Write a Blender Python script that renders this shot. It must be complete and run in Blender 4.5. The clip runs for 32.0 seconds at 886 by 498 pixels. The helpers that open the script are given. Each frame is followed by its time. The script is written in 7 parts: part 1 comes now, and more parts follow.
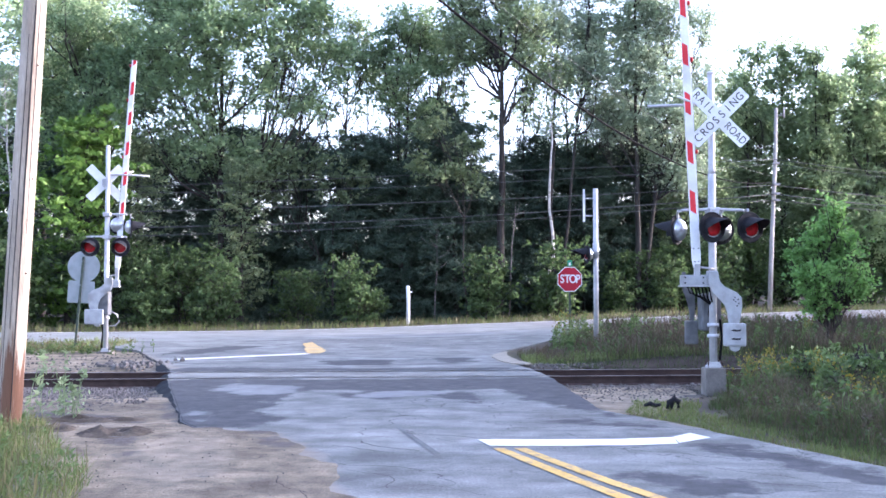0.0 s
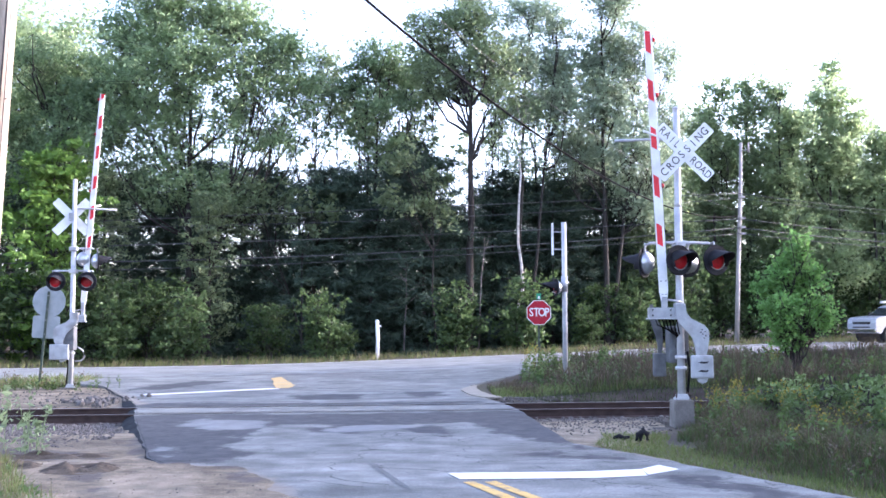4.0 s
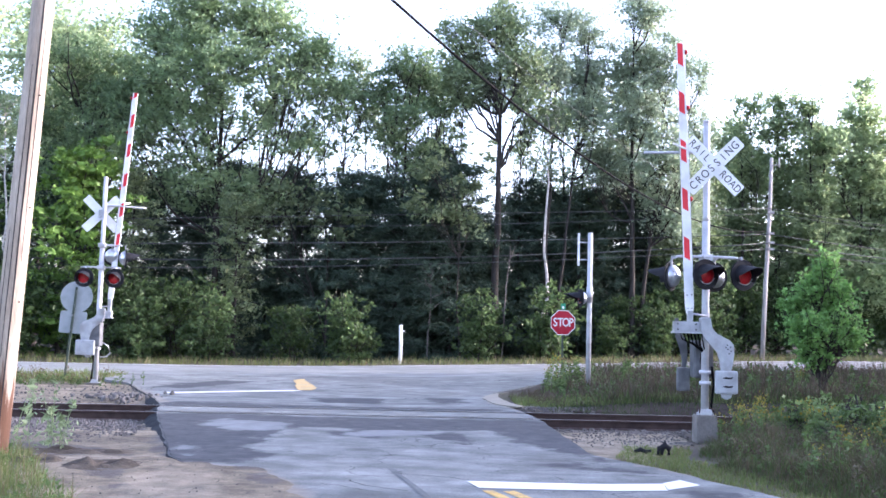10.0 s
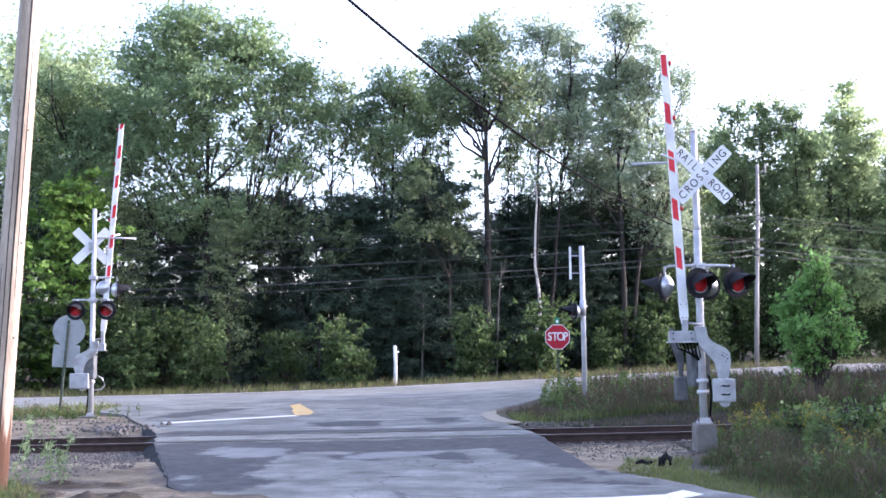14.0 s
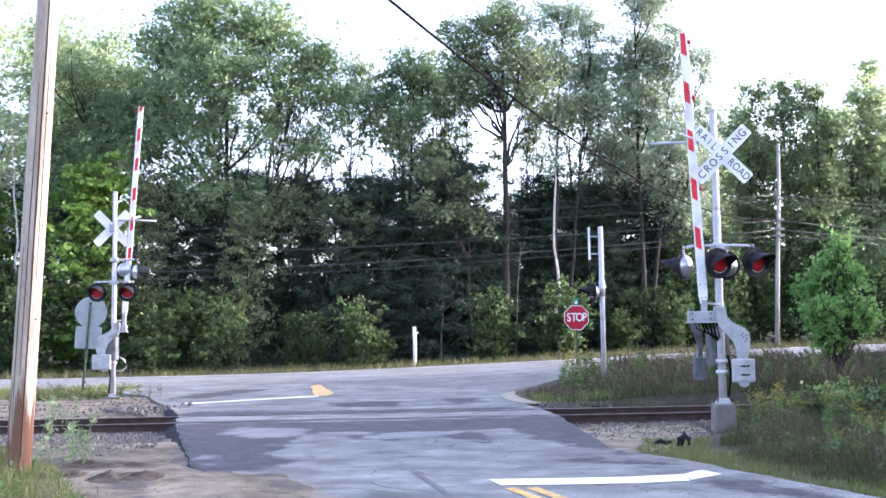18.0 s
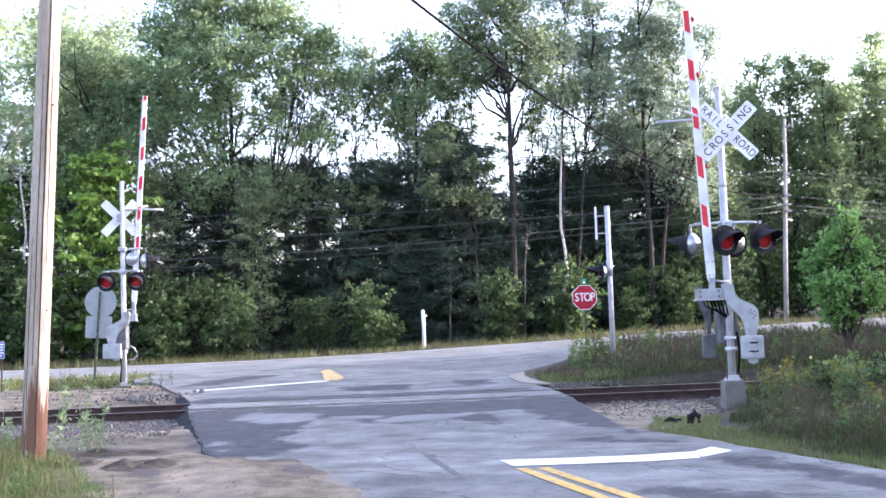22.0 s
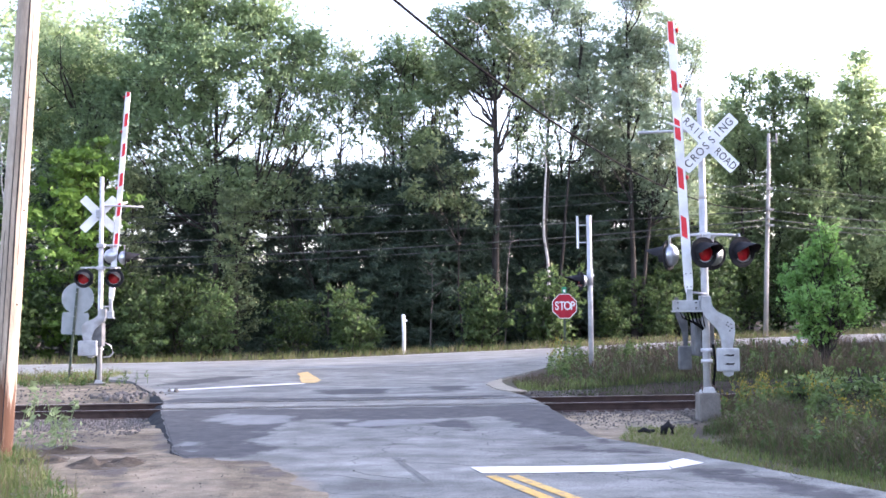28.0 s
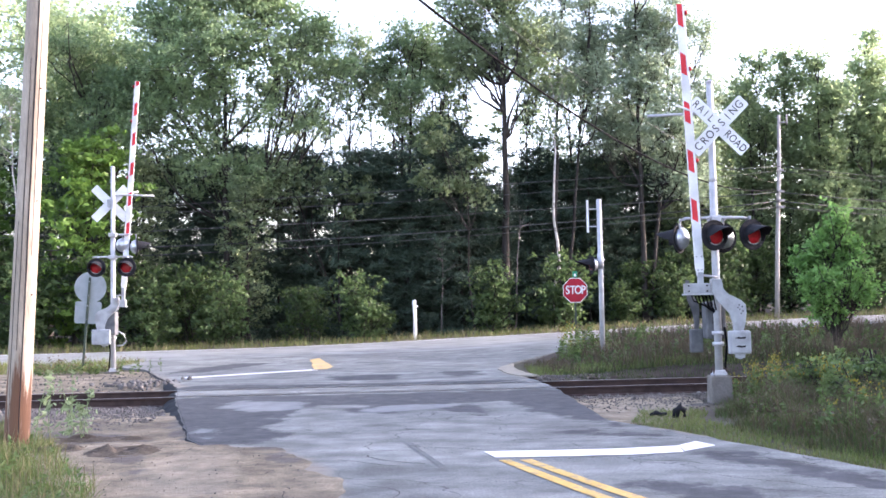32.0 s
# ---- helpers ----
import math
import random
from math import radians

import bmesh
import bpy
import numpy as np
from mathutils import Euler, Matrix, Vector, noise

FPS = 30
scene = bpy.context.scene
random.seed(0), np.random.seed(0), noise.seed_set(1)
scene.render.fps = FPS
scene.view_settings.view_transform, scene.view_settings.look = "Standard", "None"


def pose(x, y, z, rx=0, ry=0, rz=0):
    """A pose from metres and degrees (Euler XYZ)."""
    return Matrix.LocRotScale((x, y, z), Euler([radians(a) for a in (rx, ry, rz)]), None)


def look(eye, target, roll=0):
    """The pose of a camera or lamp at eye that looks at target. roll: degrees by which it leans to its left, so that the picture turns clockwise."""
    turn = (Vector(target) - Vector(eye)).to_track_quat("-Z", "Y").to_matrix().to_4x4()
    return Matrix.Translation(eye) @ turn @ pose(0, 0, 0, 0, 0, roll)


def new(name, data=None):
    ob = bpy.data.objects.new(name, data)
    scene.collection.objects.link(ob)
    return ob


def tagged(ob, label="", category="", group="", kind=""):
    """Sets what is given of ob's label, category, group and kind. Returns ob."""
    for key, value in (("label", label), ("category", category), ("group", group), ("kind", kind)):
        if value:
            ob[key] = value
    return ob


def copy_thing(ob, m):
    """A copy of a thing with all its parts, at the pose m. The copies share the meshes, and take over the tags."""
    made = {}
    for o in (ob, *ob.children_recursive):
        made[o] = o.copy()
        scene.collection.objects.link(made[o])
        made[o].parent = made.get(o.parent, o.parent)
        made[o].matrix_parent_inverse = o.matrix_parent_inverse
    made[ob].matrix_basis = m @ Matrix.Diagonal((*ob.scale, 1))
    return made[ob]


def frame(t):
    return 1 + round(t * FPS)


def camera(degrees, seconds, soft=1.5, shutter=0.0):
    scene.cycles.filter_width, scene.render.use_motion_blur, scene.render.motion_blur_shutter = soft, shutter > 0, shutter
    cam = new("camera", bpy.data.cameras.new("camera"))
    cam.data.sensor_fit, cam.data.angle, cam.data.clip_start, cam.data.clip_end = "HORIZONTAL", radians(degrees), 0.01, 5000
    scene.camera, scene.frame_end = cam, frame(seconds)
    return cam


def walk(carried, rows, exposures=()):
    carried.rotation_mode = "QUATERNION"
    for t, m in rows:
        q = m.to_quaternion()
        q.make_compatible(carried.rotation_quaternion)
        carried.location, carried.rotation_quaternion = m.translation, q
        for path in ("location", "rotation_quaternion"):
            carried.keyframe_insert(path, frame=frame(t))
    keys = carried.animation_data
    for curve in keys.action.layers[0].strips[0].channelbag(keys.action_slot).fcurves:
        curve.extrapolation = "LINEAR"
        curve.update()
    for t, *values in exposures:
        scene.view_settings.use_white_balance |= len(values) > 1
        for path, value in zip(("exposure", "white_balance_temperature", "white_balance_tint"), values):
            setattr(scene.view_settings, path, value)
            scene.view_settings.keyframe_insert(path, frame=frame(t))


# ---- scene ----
# ---- camera ----
cam = camera(47.08, 32.0, soft=1.6)
# seconds, eye x, y, z, heading to the left, tilt up, roll (degrees)
EXPOSURE = 2.91
PATH = [
    (0, 0.009, 0.061, 1.715, -0.000, 2.197, 0.001),
    (0.5, 0.012, 0.048, 1.707, -0.149, 3.308, 0.114),
    (1, 0.009, 0.052, 1.698, -0.343, 3.431, 0.345),
    (1.5, 0.022, 0.038, 1.699, -0.649, 4.046, -0.785),
    (2, 0.014, 0.019, 1.699, -1.563, 4.465, 0.020),
    (2.5, 0.011, 0.016, 1.702, -2.464, 4.509, 0.026),
    (4.5, 0.007, 0.021, 1.703, -1.090, 3.944, -0.193),
    (5, 0.019, 0.029, 1.703, -0.429, 3.822, -0.200),
    (5.5, 0.024, 0.035, 1.700, -0.202, 3.725, -0.455),
    (6, 0.012, 0.040, 1.702, -0.039, 3.736, -0.464),
    (6.5, 0.017, 0.042, 1.698, 0.006, 3.960, -0.619),
    (7, 0.013, 0.038, 1.701, 0.197, 4.156, -0.241),
    (7.5, 0.019, 0.035, 1.694, 0.293, 4.485, -0.288),
    (8, 0.019, 0.022, 1.692, 0.349, 4.560, -0.351),
    (8.5, 0.017, 0.024, 1.700, 0.574, 4.508, -0.711),
    (9, 0.022, 0.020, 1.695, 0.832, 4.519, -0.995),
    (9.5, 0.016, 0.016, 1.705, 0.901, 4.523, -0.122),
    (10, 0.009, 0.024, 1.709, -0.278, 4.462, 1.540),
    (10.5, -0.038, -0.010, 1.721, -3.047, 4.441, 2.017),
    (11, -0.159, -0.132, 1.717, -6.535, 5.530, 1.036),
    (11.5, -0.178, -0.135, 1.702, -4.870, 6.001, -0.914),
    (12, -0.134, -0.071, 1.716, -1.321, 5.871, -0.340),
    (12.5, -0.108, -0.054, 1.706, -0.832, 6.103, 0.216),
    (13, -0.110, -0.063, 1.704, -1.494, 6.455, -0.112),
    (13.5, -0.111, -0.076, 1.712, -2.267, 6.301, -0.744),
    (14, -0.040, 0.011, 1.712, -0.849, 5.517, -0.750),
    (14.5, 0.046, 0.025, 1.694, 0.812, 4.827, -2.445),
    (16.5, -0.029, -0.017, 1.699, 1.301, 4.771, -0.604),
    (17, -0.035, -0.020, 1.706, 1.063, 4.750, -1.769),
    (17.5, -0.018, 0.000, 1.699, 0.652, 4.699, -1.235),
    (18, -0.023, 0.002, 1.702, 0.251, 4.486, -0.852),
    (18.5, -0.023, -0.040, 1.710, 0.387, 4.599, -0.349),
    (19, -0.016, -0.021, 1.707, 0.117, 4.640, -1.611),
    (19.5, -0.022, -0.014, 1.703, 0.336, 4.610, -0.968),
    (20, -0.023, -0.007, 1.700, 0.604, 4.575, -0.841),
    (20.5, -0.028, -0.019, 1.702, 0.778, 4.558, -0.378),
    (21, -0.026, -0.006, 1.698, 0.522, 4.178, -0.302),
    (21.5, -0.025, -0.018, 1.711, 0.675, 3.585, -1.667),
    (22, -0.023, -0.027, 1.710, 0.672, 3.505, -2.007),
    (22.5, -0.030, -0.034, 1.718, 0.333, 3.668, -1.183),
    (23, -0.021, -0.024, 1.718, 0.002, 3.884, -1.121),
    (23.5, -0.009, -0.042, 1.717, -0.498, 4.072, -0.618),
    (24, 0.004, -0.015, 1.706, -1.445, 3.875, -0.742),
    (24.5, 0.024, 0.012, 1.723, -1.561, 3.655, -1.922),
    (26.5, 0.075, 0.041, 1.715, -1.404, 3.700, -1.422),
    (27, 0.079, 0.047, 1.709, -0.993, 3.903, -1.305),
    (27.5, 0.084, 0.038, 1.701, -0.918, 4.361, -1.283),
    (28, 0.076, 0.041, 1.698, -0.207, 3.804, -0.549),
    (28.5, 0.086, 0.026, 1.698, 0.000, 4.106, -2.194),
    (29, 0.070, 0.015, 1.700, 0.416, 4.295, -1.789),
    (29.5, 0.062, 0.004, 1.698, 0.650, 4.502, -1.781),
    (30, 0.076, 0.020, 1.689, 0.508, 4.411, -1.785),
    (30.5, 0.079, 0.004, 1.695, -0.045, 3.987, -2.654),
    (31, 0.066, 0.011, 1.699, -0.007, 3.457, -1.478),
    (31.5, 0.072, 0.008, 1.699, 0.115, 3.199, -1.615),
    (32, 0.062, 0.003, 1.705, 0.359, 2.981, -1.138),
]
walk(cam, [(t, pose(x, y, z, 90 + p, 0, h) @ pose(0, 0, 0, 0, 0, r)) for t, x, y, z, h, p, r in PATH],
     exposures=((0, EXPOSURE, 5620, 29), (6, EXPOSURE - 0.02, 5690, 29), (9, EXPOSURE - 0.04, 5720, 29), (11, EXPOSURE - 0.06, 5760, 29), (12.5, EXPOSURE - 0.12, 5790, 29), (14.2, EXPOSURE - 0.25, 5820, 29),
                (16.5, EXPOSURE - 0.06, 5850, 29), (22, EXPOSURE + 0.02, 5930, 29), (32, EXPOSURE + 0.03, 6210, 29)))

# ---- light ----
SUN_AZ, SUN_EL = radians(77), radians(13)  # clockwise from +y
world = bpy.data.worlds.new("sky")
scene.world = world
world.use_nodes = True
wn = world.node_tree.nodes
sky = wn.new("ShaderNodeTexSky")
sky.sky_type, sky.sun_disc = "NISHITA", False
sky.sun_elevation, sky.sun_rotation = SUN_EL, SUN_AZ
sky.air_density, sky.dust_density, sky.ozone_density = 1.0, 2.5, 1.5
wn["Background"].inputs["Strength"].default_value = 0.15
haze = wn.new("ShaderNodeHueSaturation")
haze.inputs["Saturation"].default_value = 0.78
world.node_tree.links.new(sky.outputs[0], haze.inputs["Color"])
world.node_tree.links.new(haze.outputs[0], wn["Background"].inputs[0])
sun = new("sun", bpy.data.lights.new("sun", "SUN"))
sun.data.energy, sun.data.angle, sun.data.color = 1.9, radians(5), (1.0, 0.91, 0.79)
sun_dir = Vector((math.sin(SUN_AZ) * math.cos(SUN_EL), math.cos(SUN_AZ) * math.cos(SUN_EL), math.sin(SUN_EL)))
sun.matrix_world = look(sun_dir * 200, (0, 0, 0))


# ---- materials ----
def material(name, a, b, scale=4.0, rough=0.8, metal=0.0, fine=40.0, bump=0.0, dirt=None, spread=0.0, stretch=None, spec=0.3, grain=0.5):
    """Two colours mixed by noise at two scales, with grain, relief and an optional stain colour."""
    m = bpy.data.materials.new(name)
    m.use_nodes = True
    n, l = m.node_tree.nodes, m.node_tree.links
    p = n["Principled BSDF"]
    p.inputs["Metallic"].default_value = metal
    p.inputs["Specular IOR Level"].default_value = spec
    tc = n.new("ShaderNodeTexCoord")
    vec = tc.outputs["Object"]
    if stretch:
        mp = n.new("ShaderNodeMapping")
        mp.inputs["Scale"].default_value = stretch
        l.new(vec, mp.inputs[0])
        vec = mp.outputs[0]

    def tex(sc, detail):
        t = n.new("ShaderNodeTexNoise")
        t.inputs["Scale"].default_value, t.inputs["Detail"].default_value = sc, detail
        l.new(vec, t.inputs["Vector"])
        return t.outputs["Fac"]

    def ramp(fac, lo, hi):
        r = n.new("ShaderNodeMapRange")
        r.inputs["From Min"].default_value, r.inputs["From Max"].default_value = lo, hi
        l.new(fac, r.inputs["Value"])
        return r.outputs[0]

    def mix(fac, x, y, mode="MIX"):
        k = n.new("ShaderNodeMix")
        k.data_type, k.blend_type = "RGBA", mode
        for sock, v in ((k.inputs[0], fac), (k.inputs[6], x), (k.inputs[7], y)):
            if isinstance(v, (tuple, float)):
                sock.default_value = (*v, 1) if isinstance(v, tuple) else v
            else:
                l.new(v, sock)
        return k.outputs[2]

    big, small = tex(scale, 5), tex(fine, 4)
    col = mix(ramp(big, 0.35, 0.65), a, b)
    if dirt:
        col = mix(ramp(tex(scale * 0.37, 6), 0.52, 0.7), col, dirt)
    col = mix(grain, col, mix(ramp(small, 0.3, 0.7), (0.62, 0.62, 0.62), (1.3, 1.3, 1.3)), "MULTIPLY")
    if spread:
        info = n.new("ShaderNodeObjectInfo")
        geo = n.new("ShaderNodeNewGeometry")
        add = n.new("ShaderNodeMath")
        add.operation = "ADD"
        l.new(info.outputs["Random"], add.inputs[0])
        l.new(geo.outputs["Random Per Island"], add.inputs[1])
        col = mix(ramp(add.outputs[0], 0.0, 2.0), mix(1.0, col, (1 - spread,) * 3, "MULTIPLY"), mix(1.0, col, (1 + spread,) * 3, "MULTIPLY"))
    l.new(col, p.inputs["Base Color"])
    rr = n.new("ShaderNodeMapRange")
    rr.inputs["To Min"].default_value, rr.inputs["To Max"].default_value = max(0.04, rough - 0.12), min(1, rough + 0.12)
    l.new(small, rr.inputs["Value"])
    l.new(rr.outputs[0], p.inputs["Roughness"])
    if bump:
        bp = n.new("ShaderNodeBump")
        bp.inputs["Strength"].default_value, bp.inputs["Distance"].default_value = 0.6, bump
        l.new(small, bp.inputs["Height"])
        l.new(bp.outputs[0], p.inputs["Normal"])
    return m


def cracked(m, scale, width, keep, dark):
    """Adds a network of fine cracks and long pale streaks to a road material."""
    n, l = m.node_tree.nodes, m.node_tree.links
    p = n["Principled BSDF"]
    col = p.inputs["Base Color"].links[0].from_socket
    tc = n.new("ShaderNodeTexCoord")
    wob, add, vor = n.new("ShaderNodeTexNoise"), n.new("ShaderNodeVectorMath"), n.new("ShaderNodeTexVoronoi")
    wob.inputs["Scale"].default_value, wob.inputs["Detail"].default_value = 1.6, 6
    l.new(tc.outputs["Object"], wob.inputs["Vector"])
    add.operation = "MULTIPLY_ADD"
    l.new(wob.outputs["Color"], add.inputs[0])
    add.inputs[1].default_value = (1.1, 1.1, 0)
    l.new(tc.outputs["Object"], add.inputs[2])
    vor.feature = "DISTANCE_TO_EDGE"
    vor.inputs["Scale"].default_value = scale
    l.new(add.outputs[0], vor.inputs["Vector"])
    line = n.new("ShaderNodeMapRange")
    line.inputs["From Min"].default_value, line.inputs["From Max"].default_value = 0.0, width
    line.inputs["To Min"].default_value, line.inputs["To Max"].default_value = 1.0, 0.0
    l.new(vor.outputs["Distance"], line.inputs["Value"])
    where, mask, both = n.new("ShaderNodeTexNoise"), n.new("ShaderNodeMapRange"), n.new("ShaderNodeMath")
    where.inputs["Scale"].default_value, where.inputs["Detail"].default_value = 0.5, 4
    l.new(tc.outputs["Object"], where.inputs["Vector"])
    mask.inputs["From Min"].default_value, mask.inputs["From Max"].default_value = keep, keep + 0.12
    l.new(where.outputs["Fac"], mask.inputs["Value"])
    both.operation = "MULTIPLY"
    l.new(line.outputs[0], both.inputs[0])
    l.new(mask.outputs[0], both.inputs[1])
    mix = n.new("ShaderNodeMix")
    mix.data_type = "RGBA"
    l.new(both.outputs[0], mix.inputs[0])
    l.new(col, mix.inputs[6])
    mix.inputs[7].default_value = (*dark, 1)
    streak, smap, sr = n.new("ShaderNodeTexNoise"), n.new("ShaderNodeMapping"), n.new("ShaderNodeMapRange")
    smap.inputs["Scale"].default_value = (0.8, 1.7, 1)
    l.new(tc.outputs["Object"], smap.inputs[0])
    l.new(smap.outputs[0], streak.inputs["Vector"])
    streak.inputs["Scale"].default_value, streak.inputs["Detail"].default_value = 1.1, 9
    sr.inputs["From Min"].default_value, sr.inputs["From Max"].default_value = 0.35, 0.65
    sr.inputs["To Min"].default_value, sr.inputs["To Max"].default_value = 0.74, 1.2
    l.new(streak.outputs["Fac"], sr.inputs["Value"])
    mul = n.new("ShaderNodeVectorMath")
    mul.operation = "SCALE"
    l.new(mix.outputs[2], mul.inputs[0])
    l.new(sr.outputs[0], mul.inputs["Scale"])
    l.new(mul.outputs[0], p.inputs["Base Color"])
    return m


def worn_by(m, layers, stretch=(1, 1, 1)):
    """Lays further colours over a ground material where the mesh's wear layers say so, with broken, noisy edges."""
    n, l = m.node_tree.nodes, m.node_tree.links
    p = n["Principled BSDF"]
    tc, mp = n.new("ShaderNodeTexCoord"), n.new("ShaderNodeMapping")
    mp.inputs["Scale"].default_value = stretch
    l.new(tc.outputs["Object"], mp.inputs[0])
    for k, (layer, a, b, scale, rag) in enumerate(layers):
        col = p.inputs["Base Color"].links[0].from_socket
        at, t1, t2 = n.new("ShaderNodeAttribute"), n.new("ShaderNodeTexNoise"), n.new("ShaderNodeTexNoise")
        at.attribute_name = layer
        for t, s, d in ((t1, scale, 9), (t2, 4.0, 9)):
            t.inputs["Scale"].default_value, t.inputs["Detail"].default_value, t.inputs["Roughness"].default_value = s, d, 0.72
            l.new(mp.outputs[0], t.inputs["Vector"])
        off, add, r = n.new("ShaderNodeMath"), n.new("ShaderNodeMath"), n.new("ShaderNodeMapRange")
        off.operation, add.operation = "MULTIPLY_ADD", "ADD"
        l.new(t1.outputs["Fac"], off.inputs[0])
        off.inputs[1].default_value, off.inputs[2].default_value = rag, -0.5 * rag
        l.new(off.outputs[0], add.inputs[0])
        l.new(at.outputs["Fac"], add.inputs[1])
        r.inputs["From Min"].default_value, r.inputs["From Max"].default_value = 0.40, 0.76
        l.new(add.outputs[0], r.inputs["Value"])
        own, mix = n.new("ShaderNodeMix"), n.new("ShaderNodeMix")
        own.data_type = mix.data_type = "RGBA"
        l.new(t2.outputs["Fac"], own.inputs[0])
        own.inputs[6].default_value, own.inputs[7].default_value = (*a, 1), (*b, 1)
        l.new(r.outputs[0], mix.inputs[0])
        l.new(col, mix.inputs[6])
        l.new(own.outputs[2], mix.inputs[7])
        l.new(mix.outputs[2], p.inputs["Base Color"])
    return m


def leaf_material(name, a, b, dark=0.45, glow=0.5):
    """Foliage: colour varies leaf by leaf, and some light passes through."""
    m = bpy.data.materials.new(name)
    m.use_nodes = True
    n, l = m.node_tree.nodes, m.node_tree.links
    p, out = n["Principled BSDF"], n["Material Output"]
    geo, info, ramp = n.new("ShaderNodeNewGeometry"), n.new("ShaderNodeObjectInfo"), n.new("ShaderNodeMix")
    add, half = n.new("ShaderNodeMath"), n.new("ShaderNodeMath")
    add.operation, half.operation = "ADD", "MULTIPLY"
    half.inputs[1].default_value = 0.5
    l.new(geo.outputs["Random Per Island"], add.inputs[0])
    l.new(info.outputs["Random"], add.inputs[1])
    l.new(add.outputs[0], half.inputs[0])
    ramp.data_type = "RGBA"
    ramp.inputs[6].default_value, ramp.inputs[7].default_value = (*a, 1), (*b, 1)
    l.new(half.outputs[0], ramp.inputs[0])
    l.new(ramp.outputs[2], p.inputs["Base Color"])
    p.inputs["Roughness"].default_value, p.inputs["Specular IOR Level"].default_value = 0.45, dark
    tr, mx = n.new("ShaderNodeBsdfTranslucent"), n.new("ShaderNodeMixShader")
    l.new(ramp.outputs[2], tr.inputs[0])
    mx.inputs[0].default_value = glow
    l.new(p.outputs[0], mx.inputs[1])
    l.new(tr.outputs[0], mx.inputs[2])
    l.new(mx.outputs[0], out.inputs[0])
    return m


M_SOIL = material("soil", (0.038, 0.033, 0.025), (0.075, 0.064, 0.047), 0.8, 0.95, fine=14, bump=0.03, dirt=(0.055, 0.06, 0.028))
M_DIRT = material("sandy_dirt", (0.13, 0.107, 0.072), (0.228, 0.191, 0.134), 1.2, 0.95, fine=48, bump=0.02, dirt=(0.07, 0.058, 0.045), grain=0.9)
M_DARKDIRT = material("dark_bank_dirt", (0.02, 0.016, 0.013), (0.045, 0.037, 0.03), 2.6, 0.95, fine=26, bump=0.03, dirt=(0.055, 0.045, 0.035), spec=0.1)
M_LOAM = material("dark_loam", (0.045, 0.037, 0.028), (0.1, 0.083, 0.064), 2.6, 0.95, fine=26, bump=0.03, dirt=(0.12, 0.1, 0.075), spec=0.1)
M_SEAL = material("crack_sealer", (0.105, 0.112, 0.112), (0.145, 0.153, 0.152), 3, 0.92, fine=50, bump=0.003, spec=0.1)
M_STONE = material("ballast_stone", (0.062, 0.057, 0.053), (0.13, 0.121, 0.112), 6, 0.9, fine=60, spread=0.35)
M_ASPHALT = material("worn_asphalt", (0.155, 0.165, 0.158), (0.205, 0.217, 0.208), 0.55, 0.88, fine=38, bump=0.006, dirt=(0.138, 0.142, 0.14), grain=0.75, spec=0.12)
M_HIGHWAY = material("highway_asphalt", (0.17, 0.181, 0.176), (0.222, 0.236, 0.23), 0.35, 0.8, fine=40, bump=0.005, dirt=(0.19, 0.19, 0.2))
M_PATCH = material("patched_asphalt", (0.085, 0.088, 0.098), (0.125, 0.128, 0.138), 0.9, 0.85, fine=50, bump=0.006, dirt=(0.18, 0.182, 0.192))
M_TAR = material("tar", (0.022, 0.023, 0.025), (0.045, 0.046, 0.048), 3, 0.95, fine=50, bump=0.003, spec=0.06)
M_PALE = material("pale_concrete", (0.2, 0.187, 0.15), (0.28, 0.262, 0.215), 1.5, 0.9, fine=30, bump=0.006)
M_CONCRETE = material("concrete", (0.13, 0.12, 0.108), (0.2, 0.186, 0.168), 4, 0.9, fine=40, bump=0.006, dirt=(0.1, 0.09, 0.078))
M_DULL = material("dull_dark_casting", (0.075, 0.08, 0.085), (0.13, 0.135, 0.14), 6, 0.7, 0.05, fine=50, grain=0.3)
M_WHITE_LINE = material("white_road_paint", (0.62, 0.63, 0.64), (0.74, 0.75, 0.76), 3, 0.7, fine=50, dirt=(0.6, 0.6, 0.6))
M_YELLOW_LINE = material("yellow_road_paint", (0.50, 0.32, 0.08), (0.60, 0.40, 0.12), 3, 0.7, fine=50, dirt=(0.5, 0.36, 0.12))
M_WORN_YELLOW = material("worn_yellow_paint", (0.45, 0.31, 0.12), (0.53, 0.38, 0.17), 3, 0.75, fine=30, dirt=(0.4, 0.34, 0.2))
M_RUST = material("rusty_steel", (0.035, 0.0224, 0.0196), (0.07, 0.0449, 0.0378), 4, 0.8, 0.2, fine=60, bump=0.003)
M_RAILTOP = material("worn_rail_head", (0.32, 0.31, 0.31), (0.42, 0.41, 0.41), 3, 0.35, 0.9, fine=60)
M_TIE = material("creosoted_wood", (0.055, 0.045, 0.04), (0.11, 0.09, 0.075), 5, 0.9, fine=30, bump=0.006, stretch=(1, 6, 6))
M_GALV = material("galvanised_steel", (0.36, 0.37, 0.39), (0.48, 0.49, 0.51), 5, 0.45, 0.35, fine=40, dirt=(0.28, 0.28, 0.29), grain=0.15)
M_ALU = material("aluminium_paint", (0.36, 0.37, 0.385), (0.47, 0.48, 0.495), 5, 0.5, 0.15, fine=40, dirt=(0.27, 0.265, 0.26), bump=0.001, grain=0.15)
M_DOME = material("polished_dome", (0.42, 0.44, 0.48), (0.55, 0.57, 0.6), 5, 0.32, 0.85, fine=40, grain=0.1)
